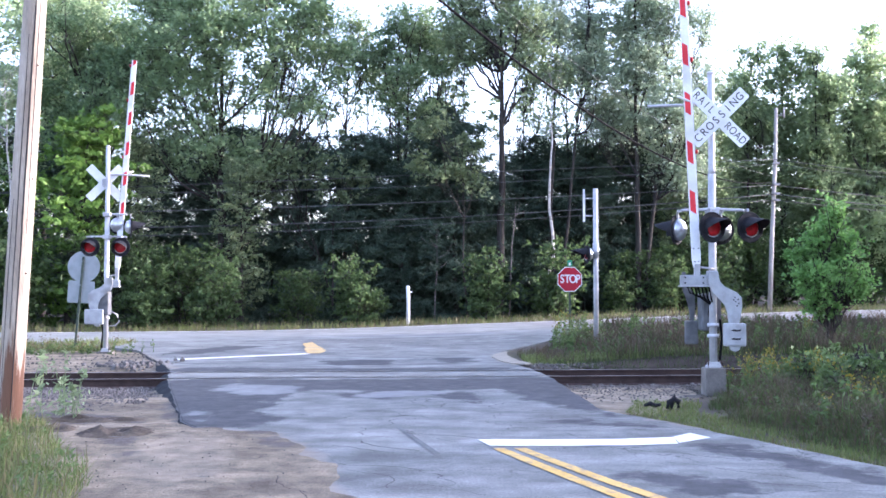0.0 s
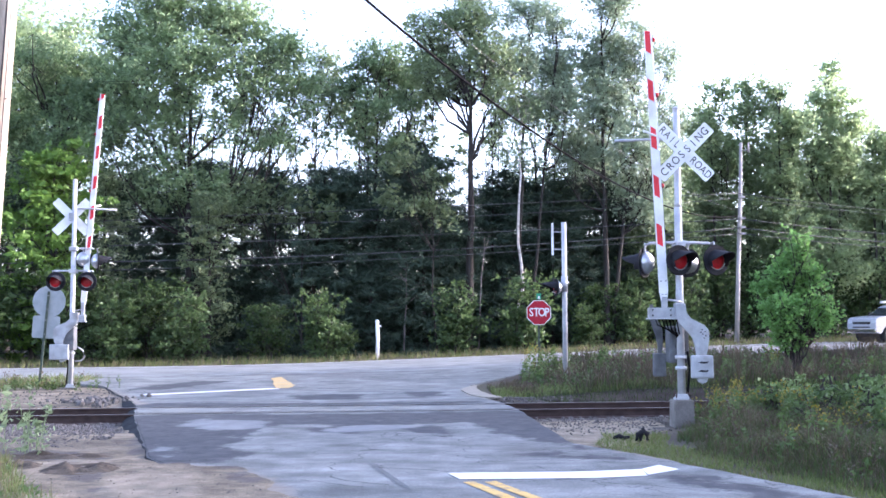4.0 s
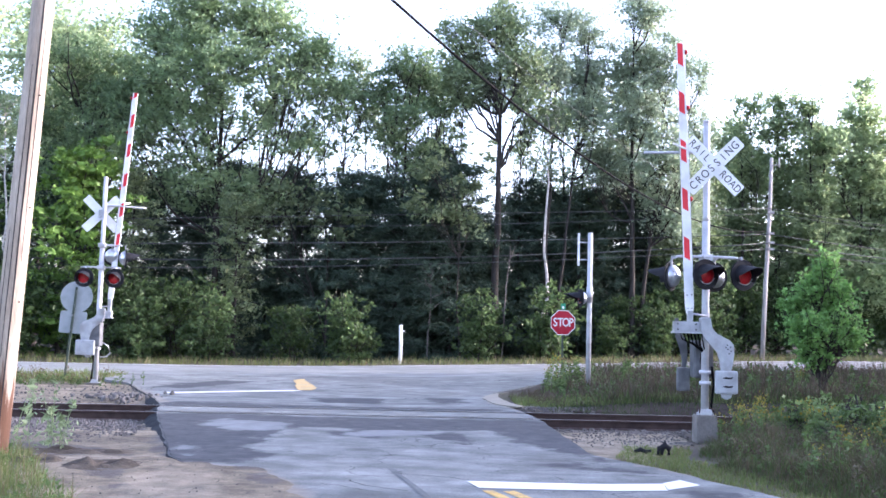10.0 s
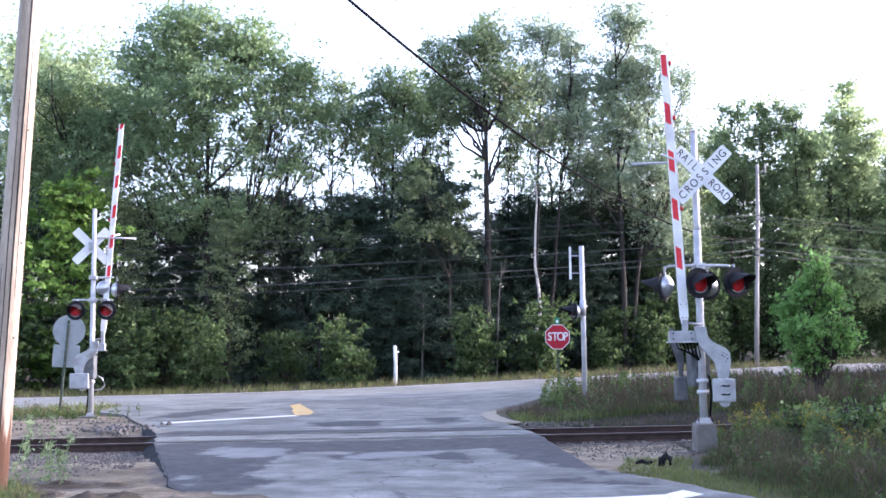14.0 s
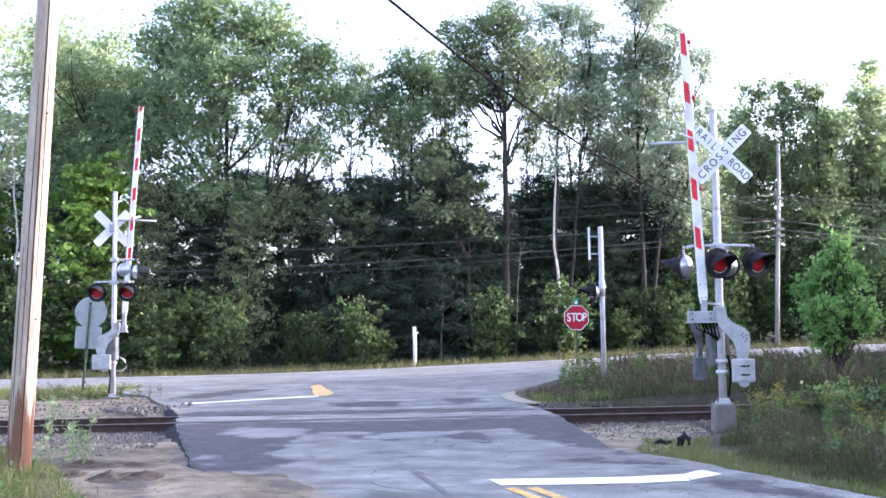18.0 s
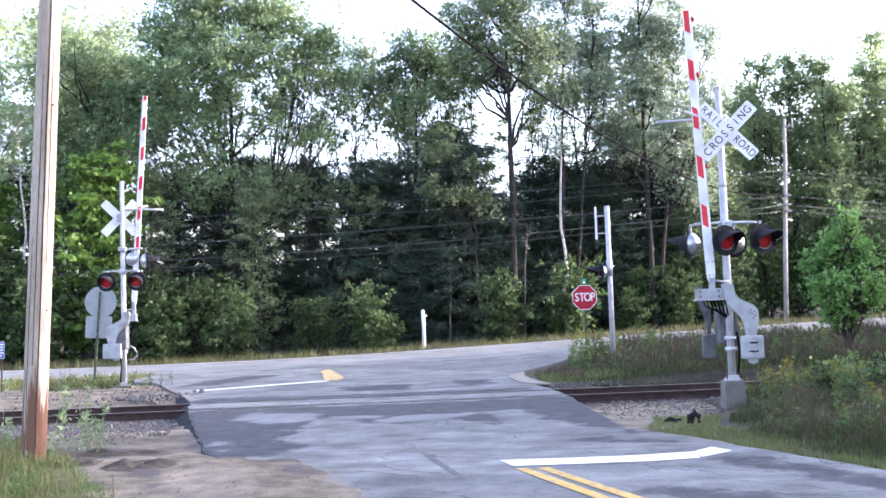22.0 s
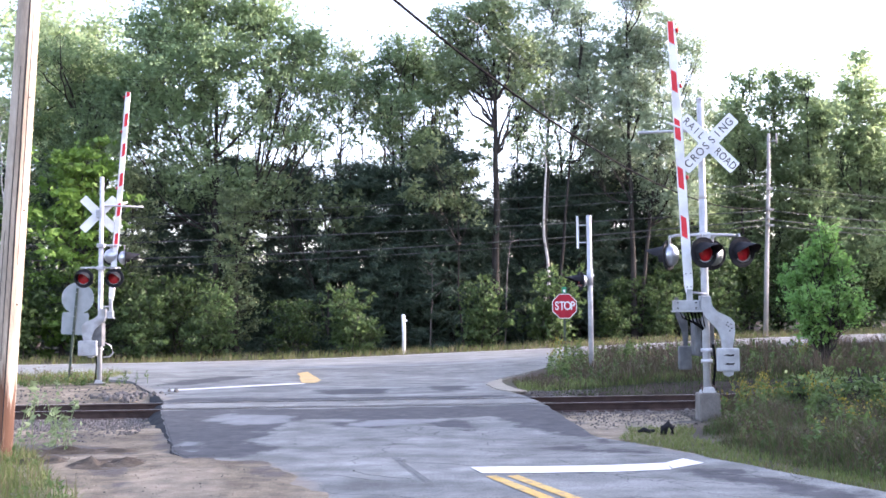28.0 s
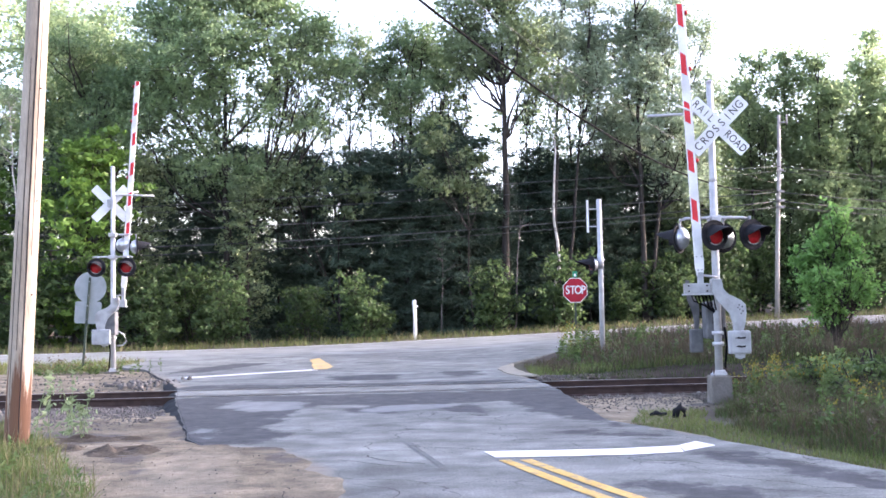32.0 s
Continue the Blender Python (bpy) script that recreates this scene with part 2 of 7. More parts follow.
M_GREYBOX = material("grey_painted_casting", (0.27, 0.285, 0.295), (0.36, 0.375, 0.385), 6, 0.6, 0.05, fine=50, dirt=(0.2, 0.195, 0.185), bump=0.001, grain=0.15)
M_WHITE = material("white_enamel", (0.6325, 0.644, 0.6555), (0.759, 0.7705, 0.7705), 3, 0.45, fine=60, dirt=(0.46, 0.455, 0.44), grain=0.15)
M_RED = material("red_reflective", (0.52, 0.02, 0.03), (0.64, 0.035, 0.045), 4, 0.4, fine=60, grain=0.15)
M_STOPRED = material("stop_red", (0.306, 0.008, 0.0221), (0.3825, 0.0128, 0.0306), 4, 0.4, fine=60, grain=0.15)
M_LENS = material("red_lens", (0.3, 0.006, 0.01), (0.44, 0.012, 0.018), 25, 0.32, fine=90, spec=0.35)
M_BLACK = material("black_enamel", (0.010, 0.010, 0.012), (0.022, 0.022, 0.025), 4, 0.7, fine=50, grain=0.15, spec=0.12)
M_CABLE = material("black_cable", (0.0042, 0.0042, 0.0049), (0.0077, 0.0077, 0.0087), 4, 0.9, fine=50, spec=0.03)
M_WIRE = material("weathered_wire", (0.055, 0.055, 0.058), (0.095, 0.095, 0.098), 2, 0.6, fine=20)
M_LETTER = material("black_lettering", (0.032, 0.028, 0.022), (0.05, 0.045, 0.036), 6, 0.8, fine=50, spec=0.1)
M_SIGNBACK = material("bare_sign_back", (0.22, 0.25, 0.26), (0.29, 0.32, 0.335), 3, 0.5, 0.25, fine=50, grain=0.15)
M_POSTGREEN = material("dark_green_post", (0.03, 0.045, 0.035), (0.06, 0.08, 0.06), 5, 0.7, fine=50)
M_GREEN = material("green_sign", (0.02, 0.22, 0.12), (0.04, 0.28, 0.16), 4, 0.5, fine=50, grain=0.15)
M_BLUE = material("blue_sign", (0.0084, 0.035, 0.216), (0.014, 0.049, 0.2736), 4, 0.45, fine=50, grain=0.15)
M_ORANGE = material("rusty_orange_plate", (0.42, 0.09, 0.04), (0.55, 0.15, 0.07), 6, 0.7, fine=40, grain=0.15)
M_POLE = material("weathered_pole_wood", (0.29, 0.235, 0.18), (0.45, 0.385, 0.31), 1.8, 0.9, fine=22, bump=0.012, dirt=(0.21, 0.165, 0.125), stretch=(3, 3, 0.4))
worn_by(M_POLE, (("stain", (0.085, 0.038, 0.024), (0.19, 0.105, 0.064), 2.6, 3.0),), (6, 6, 0.4))
M_GREYPOLE = material("grey_pole_wood", (0.27, 0.25, 0.24), (0.4, 0.38, 0.365), 2, 0.9, fine=20, bump=0.01, stretch=(4, 4, 0.4))
M_BARK = material("bark", (0.02, 0.017, 0.015), (0.05, 0.043, 0.037), 3, 0.95, fine=18, bump=0.02, stretch=(3, 3, 0.6))
M_BIRCH = material("pale_birch_bark", (0.36, 0.33, 0.30), (0.55, 0.52, 0.48), 3, 0.85, fine=14, dirt=(0.10, 0.08, 0.07), stretch=(1, 1, 3))
M_DEADWOOD = material("dead_wood", (0.085, 0.075, 0.068), (0.165, 0.15, 0.14), 3, 0.9, fine=18, bump=0.01, stretch=(3, 3, 0.6))
L_OAK = leaf_material("oak_leaves", (0.110, 0.174, 0.084), (0.284, 0.389, 0.193), 0.28)
# greens paled to put sunlight and haze into the trees behind the oaks
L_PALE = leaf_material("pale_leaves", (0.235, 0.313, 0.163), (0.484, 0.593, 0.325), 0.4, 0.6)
L_DUSTY = leaf_material("dusty_leaves", (0.100, 0.139, 0.068), (0.218, 0.277, 0.145), 0.25)
L_OLIVE = leaf_material("olive_leaves", (0.124, 0.177, 0.089), (0.292, 0.372, 0.195), 0.3)
L_BRIGHT = leaf_material("maple_leaves", (0.050, 0.115, 0.019), (0.138, 0.243, 0.050), 0.25, 0.45)
L_GREY = leaf_material("ash_leaves", (0.161, 0.221, 0.140), (0.382, 0.472, 0.322), 0.35)
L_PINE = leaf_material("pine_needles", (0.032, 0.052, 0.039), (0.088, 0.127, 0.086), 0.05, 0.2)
L_SHRUB = leaf_material("shrub_leaves", (0.033, 0.061, 0.023), (0.099, 0.153, 0.054), 0.2)
# leaf colour lightened to carry the low sun and haze on the right-hand trees
L_FAR = leaf_material("sun_lightened_leaves", (0.165, 0.235, 0.115), (0.345, 0.44, 0.235), 0.12, 0.7)
L_WEED = leaf_material("weed_leaves", (0.045, 0.082, 0.024), (0.125, 0.19, 0.055), 0.3, 0.35)
L_BUSH = leaf_material("bush_leaves", (0.068, 0.115, 0.032), (0.171, 0.248, 0.086), 0.3, 0.35)
L_VERGE = leaf_material("verge_shrub_leaves", (0.040, 0.073, 0.028), (0.112, 0.172, 0.066), 0.2)
L_SAPLING = leaf_material("sapling_leaves", (0.081, 0.188, 0.045), (0.194, 0.362, 0.100), 0.25, 0.45)
L_LAWN = leaf_material("lawn_grass", (0.085, 0.118, 0.03), (0.18, 0.22, 0.075), 0.2, 0.3)
L_GRASS = leaf_material("grass", (0.030, 0.054, 0.013), (0.080, 0.120, 0.033), 0.2, 0.3)
L_DRY = leaf_material("dry_grass", (0.114, 0.104, 0.048), (0.228, 0.204, 0.104), 0.2, 0.3)
L_BROWN = leaf_material("brown_weeds", (0.047, 0.037, 0.025), (0.106, 0.083, 0.056), 0.2, 0.25)
L_RUSSET = leaf_material("russet_grass", (0.093, 0.070, 0.044), (0.178, 0.140, 0.089), 0.15, 0.3)
L_GOLD = leaf_material("goldenrod_flowers", (0.16, 0.14, 0.02), (0.28, 0.24, 0.045), 0.2, 0.3)


def mottled(m, scale, low, high):
    """Uneven lighter and darker blotches over a ground material."""
    n, l = m.node_tree.nodes, m.node_tree.links
    p = n["Principled BSDF"]
    col = p.inputs["Base Color"].links[0].from_socket
    tc, t, r, k = n.new("ShaderNodeTexCoord"), n.new("ShaderNodeTexNoise"), n.new("ShaderNodeMapRange"), n.new("ShaderNodeVectorMath")
    t.inputs["Scale"].default_value, t.inputs["Detail"].default_value, t.inputs["Roughness"].default_value = scale, 10, 0.72
    l.new(tc.outputs["Object"], t.inputs["Vector"])
    r.inputs["From Min"].default_value, r.inputs["From Max"].default_value = 0.36, 0.64
    r.inputs["To Min"].default_value, r.inputs["To Max"].default_value = low, high
    l.new(t.outputs["Fac"], r.inputs["Value"])
    k.operation = "SCALE"
    l.new(col, k.inputs[0])
    l.new(r.outputs[0], k.inputs["Scale"])
    l.new(k.outputs[0], p.inputs["Base Color"])


def chipped(m, under, low, high):
    """Wears a paint through to the road below in flecks and scuffs."""
    n, l = m.node_tree.nodes, m.node_tree.links
    p = n["Principled BSDF"]
    col = p.inputs["Base Color"].links[0].from_socket
    tc, t, r, mix = n.new("ShaderNodeTexCoord"), n.new("ShaderNodeTexNoise"), n.new("ShaderNodeMapRange"), n.new("ShaderNodeMix")
    t.inputs["Scale"].default_value, t.inputs["Detail"].default_value, t.inputs["Roughness"].default_value = 5.0, 10, 0.75
    l.new(tc.outputs["Object"], t.inputs["Vector"])
    r.inputs["From Min"].default_value, r.inputs["From Max"].default_value = low, high
    l.new(t.outputs["Fac"], r.inputs["Value"])
    mix.data_type = "RGBA"
    l.new(r.outputs[0], mix.inputs[0])
    l.new(col, mix.inputs[6])
    mix.inputs[7].default_value = (*under, 1)
    l.new(mix.outputs[2], p.inputs["Base Color"])


chipped(M_YELLOW_LINE, (0.17, 0.16, 0.15), 0.5, 0.68)
chipped(M_WORN_YELLOW, (0.19, 0.19, 0.19), 0.52, 0.72)
chipped(M_WHITE_LINE, (0.25, 0.26, 0.28), 0.58, 0.75)
cracked(M_ASPHALT, 0.75, 0.012, 0.46, (0.05, 0.05, 0.054))
cracked(M_HIGHWAY, 0.3, 0.012, 0.5, (0.12, 0.12, 0.125))
cracked(M_PATCH, 0.5, 0.01, 0.5, (0.06, 0.06, 0.065))
worn_by(M_ASPHALT, (("dark", (0.022, 0.024, 0.027), (0.115, 0.122, 0.127), 1.5, 2.8), ("light", (0.155, 0.166, 0.168), (0.2, 0.213, 0.216), 1.6, 2.2), ("sand", (0.165, 0.152, 0.126), (0.26, 0.24, 0.205), 2.0, 1.2)))
worn_by(M_DIRT, (("dark", (0.06, 0.054, 0.047), (0.12, 0.108, 0.094), 1.8, 2.2), ("pale", (0.162, 0.137, 0.097), (0.245, 0.21, 0.155), 1.3, 2.4)))


mottled(M_DIRT, 2.4, 0.62, 1.3)
mottled(M_ASPHALT, 2.2, 0.82, 1.16)
mottled(M_HIGHWAY, 0.9, 0.86, 1.12)


# ---- building helpers ----
def box(bm, x0, x1, y0, y1, z0, z1, bevel=0.0, m=None):
    vs = [bm.verts.new((x, y, z)) for x in (x0, x1) for y in (y0, y1) for z in (z0, z1)]
    fs = [bm.faces.new([vs[i] for i in f]) for f in ((0, 1, 3, 2), (4, 6, 7, 5), (0, 4, 5, 1), (2, 3, 7, 6), (0, 2, 6, 4), (1, 5, 7, 3))]
    if bevel:
        edges = {e for f in fs for e in f.edges}
        got = bmesh.ops.bevel(bm, geom=list(edges), offset=bevel, segments=2, affect="EDGES", profile=0.6)
        vs = list({v for f in got["faces"] for v in f.verts} | {v for v in vs if v.is_valid})
    if m:
        bmesh.ops.transform(bm, matrix=m, verts=[v for v in vs if v.is_valid])
    return bm


def tube(bm, path, radii, sides=8, cap=True):
    """A round bar along a path of points, with a radius at each."""
    rings = []
    for i, p in enumerate(path):
        a, b = Vector(path[max(0, i - 1)]), Vector(path[min(len(path) - 1, i + 1)])
        d = (b - a).normalized()
        u = d.orthogonal().normalized() if abs(d.z) < 0.95 else Vector((1, 0, 0)) - d * d.x
        u.normalize()
        w = d.cross(u)
        r = radii[i] if isinstance(radii, (list, tuple)) else radii
        rings.append([bm.verts.new(Vector(p) + (u * math.cos(k * math.tau / sides) + w * math.sin(k * math.tau / sides)) * r) for k in range(sides)])
    for r0, r1 in zip(rings, rings[1:]):
        for k in range(sides):
            f = bm.faces.new((r0[k], r0[(k + 1) % sides], r1[(k + 1) % sides], r1[k]))
            f.smooth = True
    if cap:
        bm.faces.new(rings[0][::-1])
        bm.faces.new(rings[-1])
    return bm


def prism(bm, outline, y0, y1, bevel=0.0, axis="y", m=None):
    """An outline in x and z, drawn through from y0 to y1 (or in x and y from z0 to z1)."""
    def at(u, v, w):
        return (u, w, v) if axis == "y" else (u, v, w)
    a = [bm.verts.new(at(u, v, y0)) for u, v in outline]
    b = [bm.verts.new(at(u, v, y1)) for u, v in outline]
    caps = [bm.faces.new(a), bm.faces.new(b[::-1])]
    for i in range(len(a)):
        j = (i + 1) % len(a)
        bm.faces.new((a[j], a[i], b[i], b[j]))
    vs = a + b
    if bevel:
        edges = [e for f in caps for e in f.edges]
        got = bmesh.ops.bevel(bm, geom=edges, offset=bevel, segments=2, affect="EDGES", profile=0.5)
        vs = list({v for f in got["faces"] for v in f.verts} | {v for v in vs if v.is_valid})
    if m:
        bmesh.ops.transform(bm, matrix=m, verts=[v for v in vs if v.is_valid])
    return bm


def mesh_of(name, bm, mat):
    bmesh.ops.recalc_face_normals(bm, faces=bm.faces)
    me = bpy.data.meshes.new(name)
    bm.to_mesh(me)
    bm.free()
    me.materials.append(mat)
    return me


def part(name, bm, mat, parent, label=""):
    ob = new(name, mesh_of(name, bm, mat))
    ob.parent = parent
    return tagged(ob, label)


def thing(name, m, label, category, group="", kind=""):
    ob = new(name)
    ob.matrix_basis = m
    return tagged(ob, label, category, group, kind)


def solid(name, bm, mat, label, category, group="", kind="", m=None):
    ob = new(name, mesh_of(name, bm, mat))
    if m:
        ob.matrix_basis = m
    return tagged(ob, label, category, group, kind)


def raw_mesh(name, verts, faces, mat, smooth=False):
    me = bpy.data.meshes.new(name)
    verts, faces = np.asarray(verts, np.float32), np.asarray(faces, np.int32)
    k = faces.shape[1]
    me.vertices.add(len(verts))
    me.vertices.foreach_set("co", verts.ravel())
    me.loops.add(faces.size)
    me.loops.foreach_set("vertex_index", faces.ravel())
    me.polygons.add(len(faces))
    me.polygons.foreach_set("loop_start", np.arange(0, faces.size, k, dtype=np.int32))
    me.polygons.foreach_set("use_smooth", np.full(len(faces), smooth))
    me.update(calc_edges=True)
    me.materials.append(mat)
    return me


def letters(name, text, size, mat, parent, m, label="", thick=0.002, bold=0.0):
    cu = bpy.data.curves.new(name, "FONT")
    cu.body, cu.size, cu.align_x, cu.align_y, cu.extrude, cu.offset = text, size, "CENTER", "CENTER", thick, bold
    tmp = bpy.data.objects.new(name, cu)
    scene.collection.objects.link(tmp)
    bpy.context.view_layer.update()
    me = bpy.data.meshes.new_from_object(tmp.evaluated_get(bpy.context.evaluated_depsgraph_get()))
    bpy.data.objects.remove(tmp)
    me.materials.clear()
    me.materials.append(mat)
    ob = new(name, me)
    ob.parent = parent
    ob.matrix_basis = m
    return tagged(ob, label)


def smooth(a, b, v):
    k = min(1.0, max(0.0, (v - a) / (b - a)))
    return k * k * (3 - 2 * k)


def table(xs, ys, v):
    return float(np.interp(v, xs, ys))

# ---- ground, roads and track ----
FAR_X, FAR_Y = (-90, -40, -16, -9, -1.6, 6, 14, 30, 60, 130), (38, 40.2, 42, 43.5, 45.5, 48, 51, 57, 69, 98)
NEAR_X, NEAR_Y = (-90, -40, -16, -8, 0, 6, 10, 16.2, 30, 60, 130), (28.5, 30.5, 31.8, 33.2, 35, 37, 38.6, 41, 46, 58, 87)


def far_edge(x):
    return table(FAR_X, FAR_Y, x)


def near_edge(x):
    return table(NEAR_X, NEAR_Y, x)


def rail_y(x):
    """The near rail's line."""
    return 19.75 + 0.075 * x


def lie(x, y):
    """The lie of the land along the road surfaces."""
    rise = 0.55 * smooth(-6, 24, x) * smooth(30, 38, y)
    dip = -0.11 * smooth(2, -10, x) * smooth(36, 42, y)
    return rise + dip


def ground_z(x, y):
    z = lie(x, y) - 0.05
    d = y - far_edge(x)
    z += 0.10 * smooth(0.5, 3, d) + 0.5 * smooth(4, 30, d) * smooth(6, 20, x)
    off = y - rail_y(x) - 0.75
    z -= 0.13 * (1 - (smooth(1.5, 2.5, abs(off)) if x > -1.5 else smooth(1.6, 4.2, abs(off))))
    z += 0.20 * smooth(2.2, 5.5, x) * smooth(22.6, 24.5, y) * (1 - smooth(32, 40, y)) * smooth(2.6, 4.4, x)
    z += 0.05 * smooth(4.2, 6.0, x) * smooth(9, 12, y) * (1 - smooth(15.5, 17.5, y))
    z += 0.06 * smooth(-4.6, -6.2, x) * smooth(14, 12, y)
    z += 0.02 * noise.noise((x * 0.6, y * 0.6, 0.3))
    if -5.2 < x < 3 and 8 < y < 33 or near_edge(x) - 1 < y < far_edge(x) + 0.3:
        z = min(z, lie(x, y) - 0.05)
    return z


xs = [-3000, -1200, -500, -220, -120] + list(np.arange(-90, -20, 3)) + list(np.arange(-20, 24, 0.5)) + list(np.arange(24, 130, 3)) + [160, 260, 500, 1200, 3000]
ys = [-3000, -900, -300, -100, -50, -25, -12, -6] + list(np.arange(0, 46, 0.5)) + list(np.arange(46, 100, 2)) + [110, 130, 170, 260, 500, 1200, 3000]
gv = [(x, y, ground_z(x, y)) for y in ys for x in xs]
gf = [(j * len(xs) + i, j * len(xs) + i + 1, (j + 1) * len(xs) + i + 1, (j + 1) * len(xs) + i) for j in range(len(ys) - 1) for i in range(len(xs) - 1)]
tagged(new("ground", raw_mesh("ground", gv, gf, M_SOIL, True)), "weedy brown and green ground along the roads", "ground", kind="structure")


def inside(poly, x, y):
    """How far a spot lies inside an outline (negative: outside), in metres."""
    far, odd = 1e9, False
    for (x0, y0), (x1, y1) in zip(poly, poly[1:] + poly[:1]):
        dx, dy = x1 - x0, y1 - y0
        k = min(1.0, max(0.0, ((x - x0) * dx + (y - y0) * dy) / (dx * dx + dy * dy + 1e-9)))
        far = min(far, math.hypot(x - x0 - k * dx, y - y0 - k * dy))
        if (y0 > y) != (y1 > y) and x < x0 + (y - y0) * dx / dy:
            odd = not odd
    return far if odd else -far


def wear(ob, layer, polys, soft):
    """A wear layer on the mesh: 1 inside the outlines, falling off over soft metres round them."""
    at = ob.data.attributes.new(layer, "FLOAT", "POINT")
    boxes = [(min(p[0] for p in q) - soft, max(p[0] for p in q) + soft, min(p[1] for p in q) - soft, max(p[1] for p in q) + soft, q) for q in polys]
    for v, d in zip(ob.data.vertices, at.data):
        x, y = v.co.x, v.co.y
        d.value = max([0.0] + [smooth(-soft, soft, inside(q, x, y)) for x0, x1, y0, y1, q in boxes if x0 < x < x1 and y0 < y < y1])


def sheet(name, outline, mat, lift, label, category="ground", step=0.7, thick=0.0, kind="structure", over=lie):
    """A sheet with the given outline that follows the lie of the land, with a skirt down its edge."""
    bm = bmesh.new()
    f = bm.faces.new([bm.verts.new((x, y, 0)) for x, y in outline])
    rim = []
    x0, x1 = min(p[0] for p in outline), max(p[0] for p in outline)
    y0, y1 = min(p[1] for p in outline), max(p[1] for p in outline)
    for a, b, n in ((x0, x1, Vector((1, 0, 0))), (y0, y1, Vector((0, 1, 0)))):
        k = a + step
        while k < b:
            bmesh.ops.bisect_plane(bm, geom=bm.verts[:] + bm.edges[:] + bm.faces[:], plane_co=n * k, plane_no=n)
            k += step
    rim = [e for e in bm.edges if e.is_boundary]
    for v in bm.verts:
        v.co.z = over(v.co.x, v.co.y) + lift
    if thick:
        got = bmesh.ops.extrude_edge_only(bm, edges=rim)
        for v in (g for g in got["geom"] if isinstance(g, bmesh.types.BMVert)):
            v.co.z -= thick
    for f in bm.faces:
        f.normal_update()
    me = bpy.data.meshes.new(name)
    bmesh.ops.recalc_face_normals(bm, faces=bm.faces)
    if sum(f.normal.z * f.calc_area() for f in bm.faces) < 0:
        bmesh.ops.reverse_faces(bm, faces=bm.faces)
    bm.to_mesh(me)
    bm.free()
    me.materials.append(mat)
    return tagged(new(name, me), label, category, kind=kind)


def ragged(outline, step=0.3, amount=0.06, seed=0.0):
    """The outline with its long sides broken into uneven steps."""
    out = []
    for (x0, y0), (x1, y1) in zip(outline, outline[1:] + outline[:1]):
        n = max(1, int(math.hypot(x1 - x0, y1 - y0) / step))
        for i in range(n):
            x, y = x0 + (x1 - x0) * i / n, y0 + (y1 - y0) * i / n
            out.append((x + amount * noise.noise((x * 2.1, y * 2.1, seed)), y + amount * noise.noise((x * 2.1, y * 2.1, seed + 9))))
    return out


# the side road, from behind the camera over the track to the junction
ROAD_LEFT = [(4.6, -8), (2.2, 0), (0.1, 5), (-1.0, 8.4), (-1.55, 10.8), (-2.2, 12.2), (-3.05, 12.65), (-3.36, 13.2), (-3.96, 15.2),
             (-4.6, 17.3), (-5.15, 19.2), (-5.7, 21.4), (-6.5, 23.6), (-7.3, 25.4), (-8.4, 28.2), (-10.5, 30.6), (-13, 32.1)]
ROAD_RIGHT = [(6.8, 37.6), (4.6, 35.4), (3.5, 33), (2.4, 30), (1.6, 27.6), (1.3, 26), (1.42, 24.2), (1.75, 22.5), (1.95, 21.2), (2.1, 19.4),
              (2.17, 17), (2.25, 14.4), (2.9, 13.2), (3.4, 11.9), (3.95, 10.6), (4.35, 9.6), (5.6, 7), (8, 0), (10.5, -8)]
road = sheet("road", ragged(ROAD_LEFT + [(-8, 34.5), (0, 36.5)] + ROAD_RIGHT, 0.3, 0.05), M_ASPHALT, 0.0, "worn grey cracked asphalt side road", "road", step=0.3, thick=0.14)
DARK = [
    [(-5.5, 18.4), (-5.3, 17.9), (-4.7, 16.0), (-3.85, 13.2), (-3.4, 12.3), (-2.2, 12.8), (-2.1, 13.7), (-2.4, 14.3), (-2.45, 15.4), (-2.3, 16.4), (-2.5, 18.4)],
    [(-2.5, 17.2), (-0.2, 17.0), (0.75, 17.4), (2.2, 17.8), (2.4, 19.8), (-0.9, 19.3), (-5.3, 19.3), (-4.8, 17.9)],
    [(-1.7, 16.75), (-1.35, 17.2), (-0.7, 16.66), (-0.7, 15.6), (-1.3, 15.8)], [(-0.2, 16.66), (0.16, 17.1), (0.75, 16.4), (0.6, 15.6), (0.0, 15.8)],
    [(0.8, 17.9), (2.2, 19.2), (2.35, 16.4), (2.3, 13.6), (1.8, 14.5), (1.25, 15.9)], [(-3.0, 23.9), (-2.2, 24.6), (-1.1, 24.4), (-1.1, 22.7), (-2.35, 22.7)],
    [(-0.25, 25.1), (0.7, 25.3), (0.8, 23.6), (-0.05, 23.3)], [(-7.4, 26.3), (-7.1, 28.2), (-6.4, 30.2), (-5.1, 30.2), (-5.7, 28.7), (-6.3, 26.6)],
    [(-5.6, 20.9), (-2.0, 21.3), (1.8, 21.5), (1.6, 22.2), (-2.0, 21.9), (-5.8, 22.2)],
    [(1.65, 9.6), (2.23, 9.8), (2.9, 8.9), (2.6, 8.45), (1.85, 8.7)], [(2.8, 11.6), (3.36, 11.3), (4.0, 9.85), (4.5, 8.9), (4.2, 8.7), (3.3, 10.0), (2.8, 11.0)],
    [(1.3, 13.6), (2.6, 13.1), (3.2, 12.2), (2.6, 12.6), (1.4, 13.2)], [(2.6, 11.3), (3.3, 11.3), (3.4, 10.8), (4.05, 9.4), (3.8, 8.9), (3.0, 10.45)]]
wear(road, "dark", DARK, 0.3)
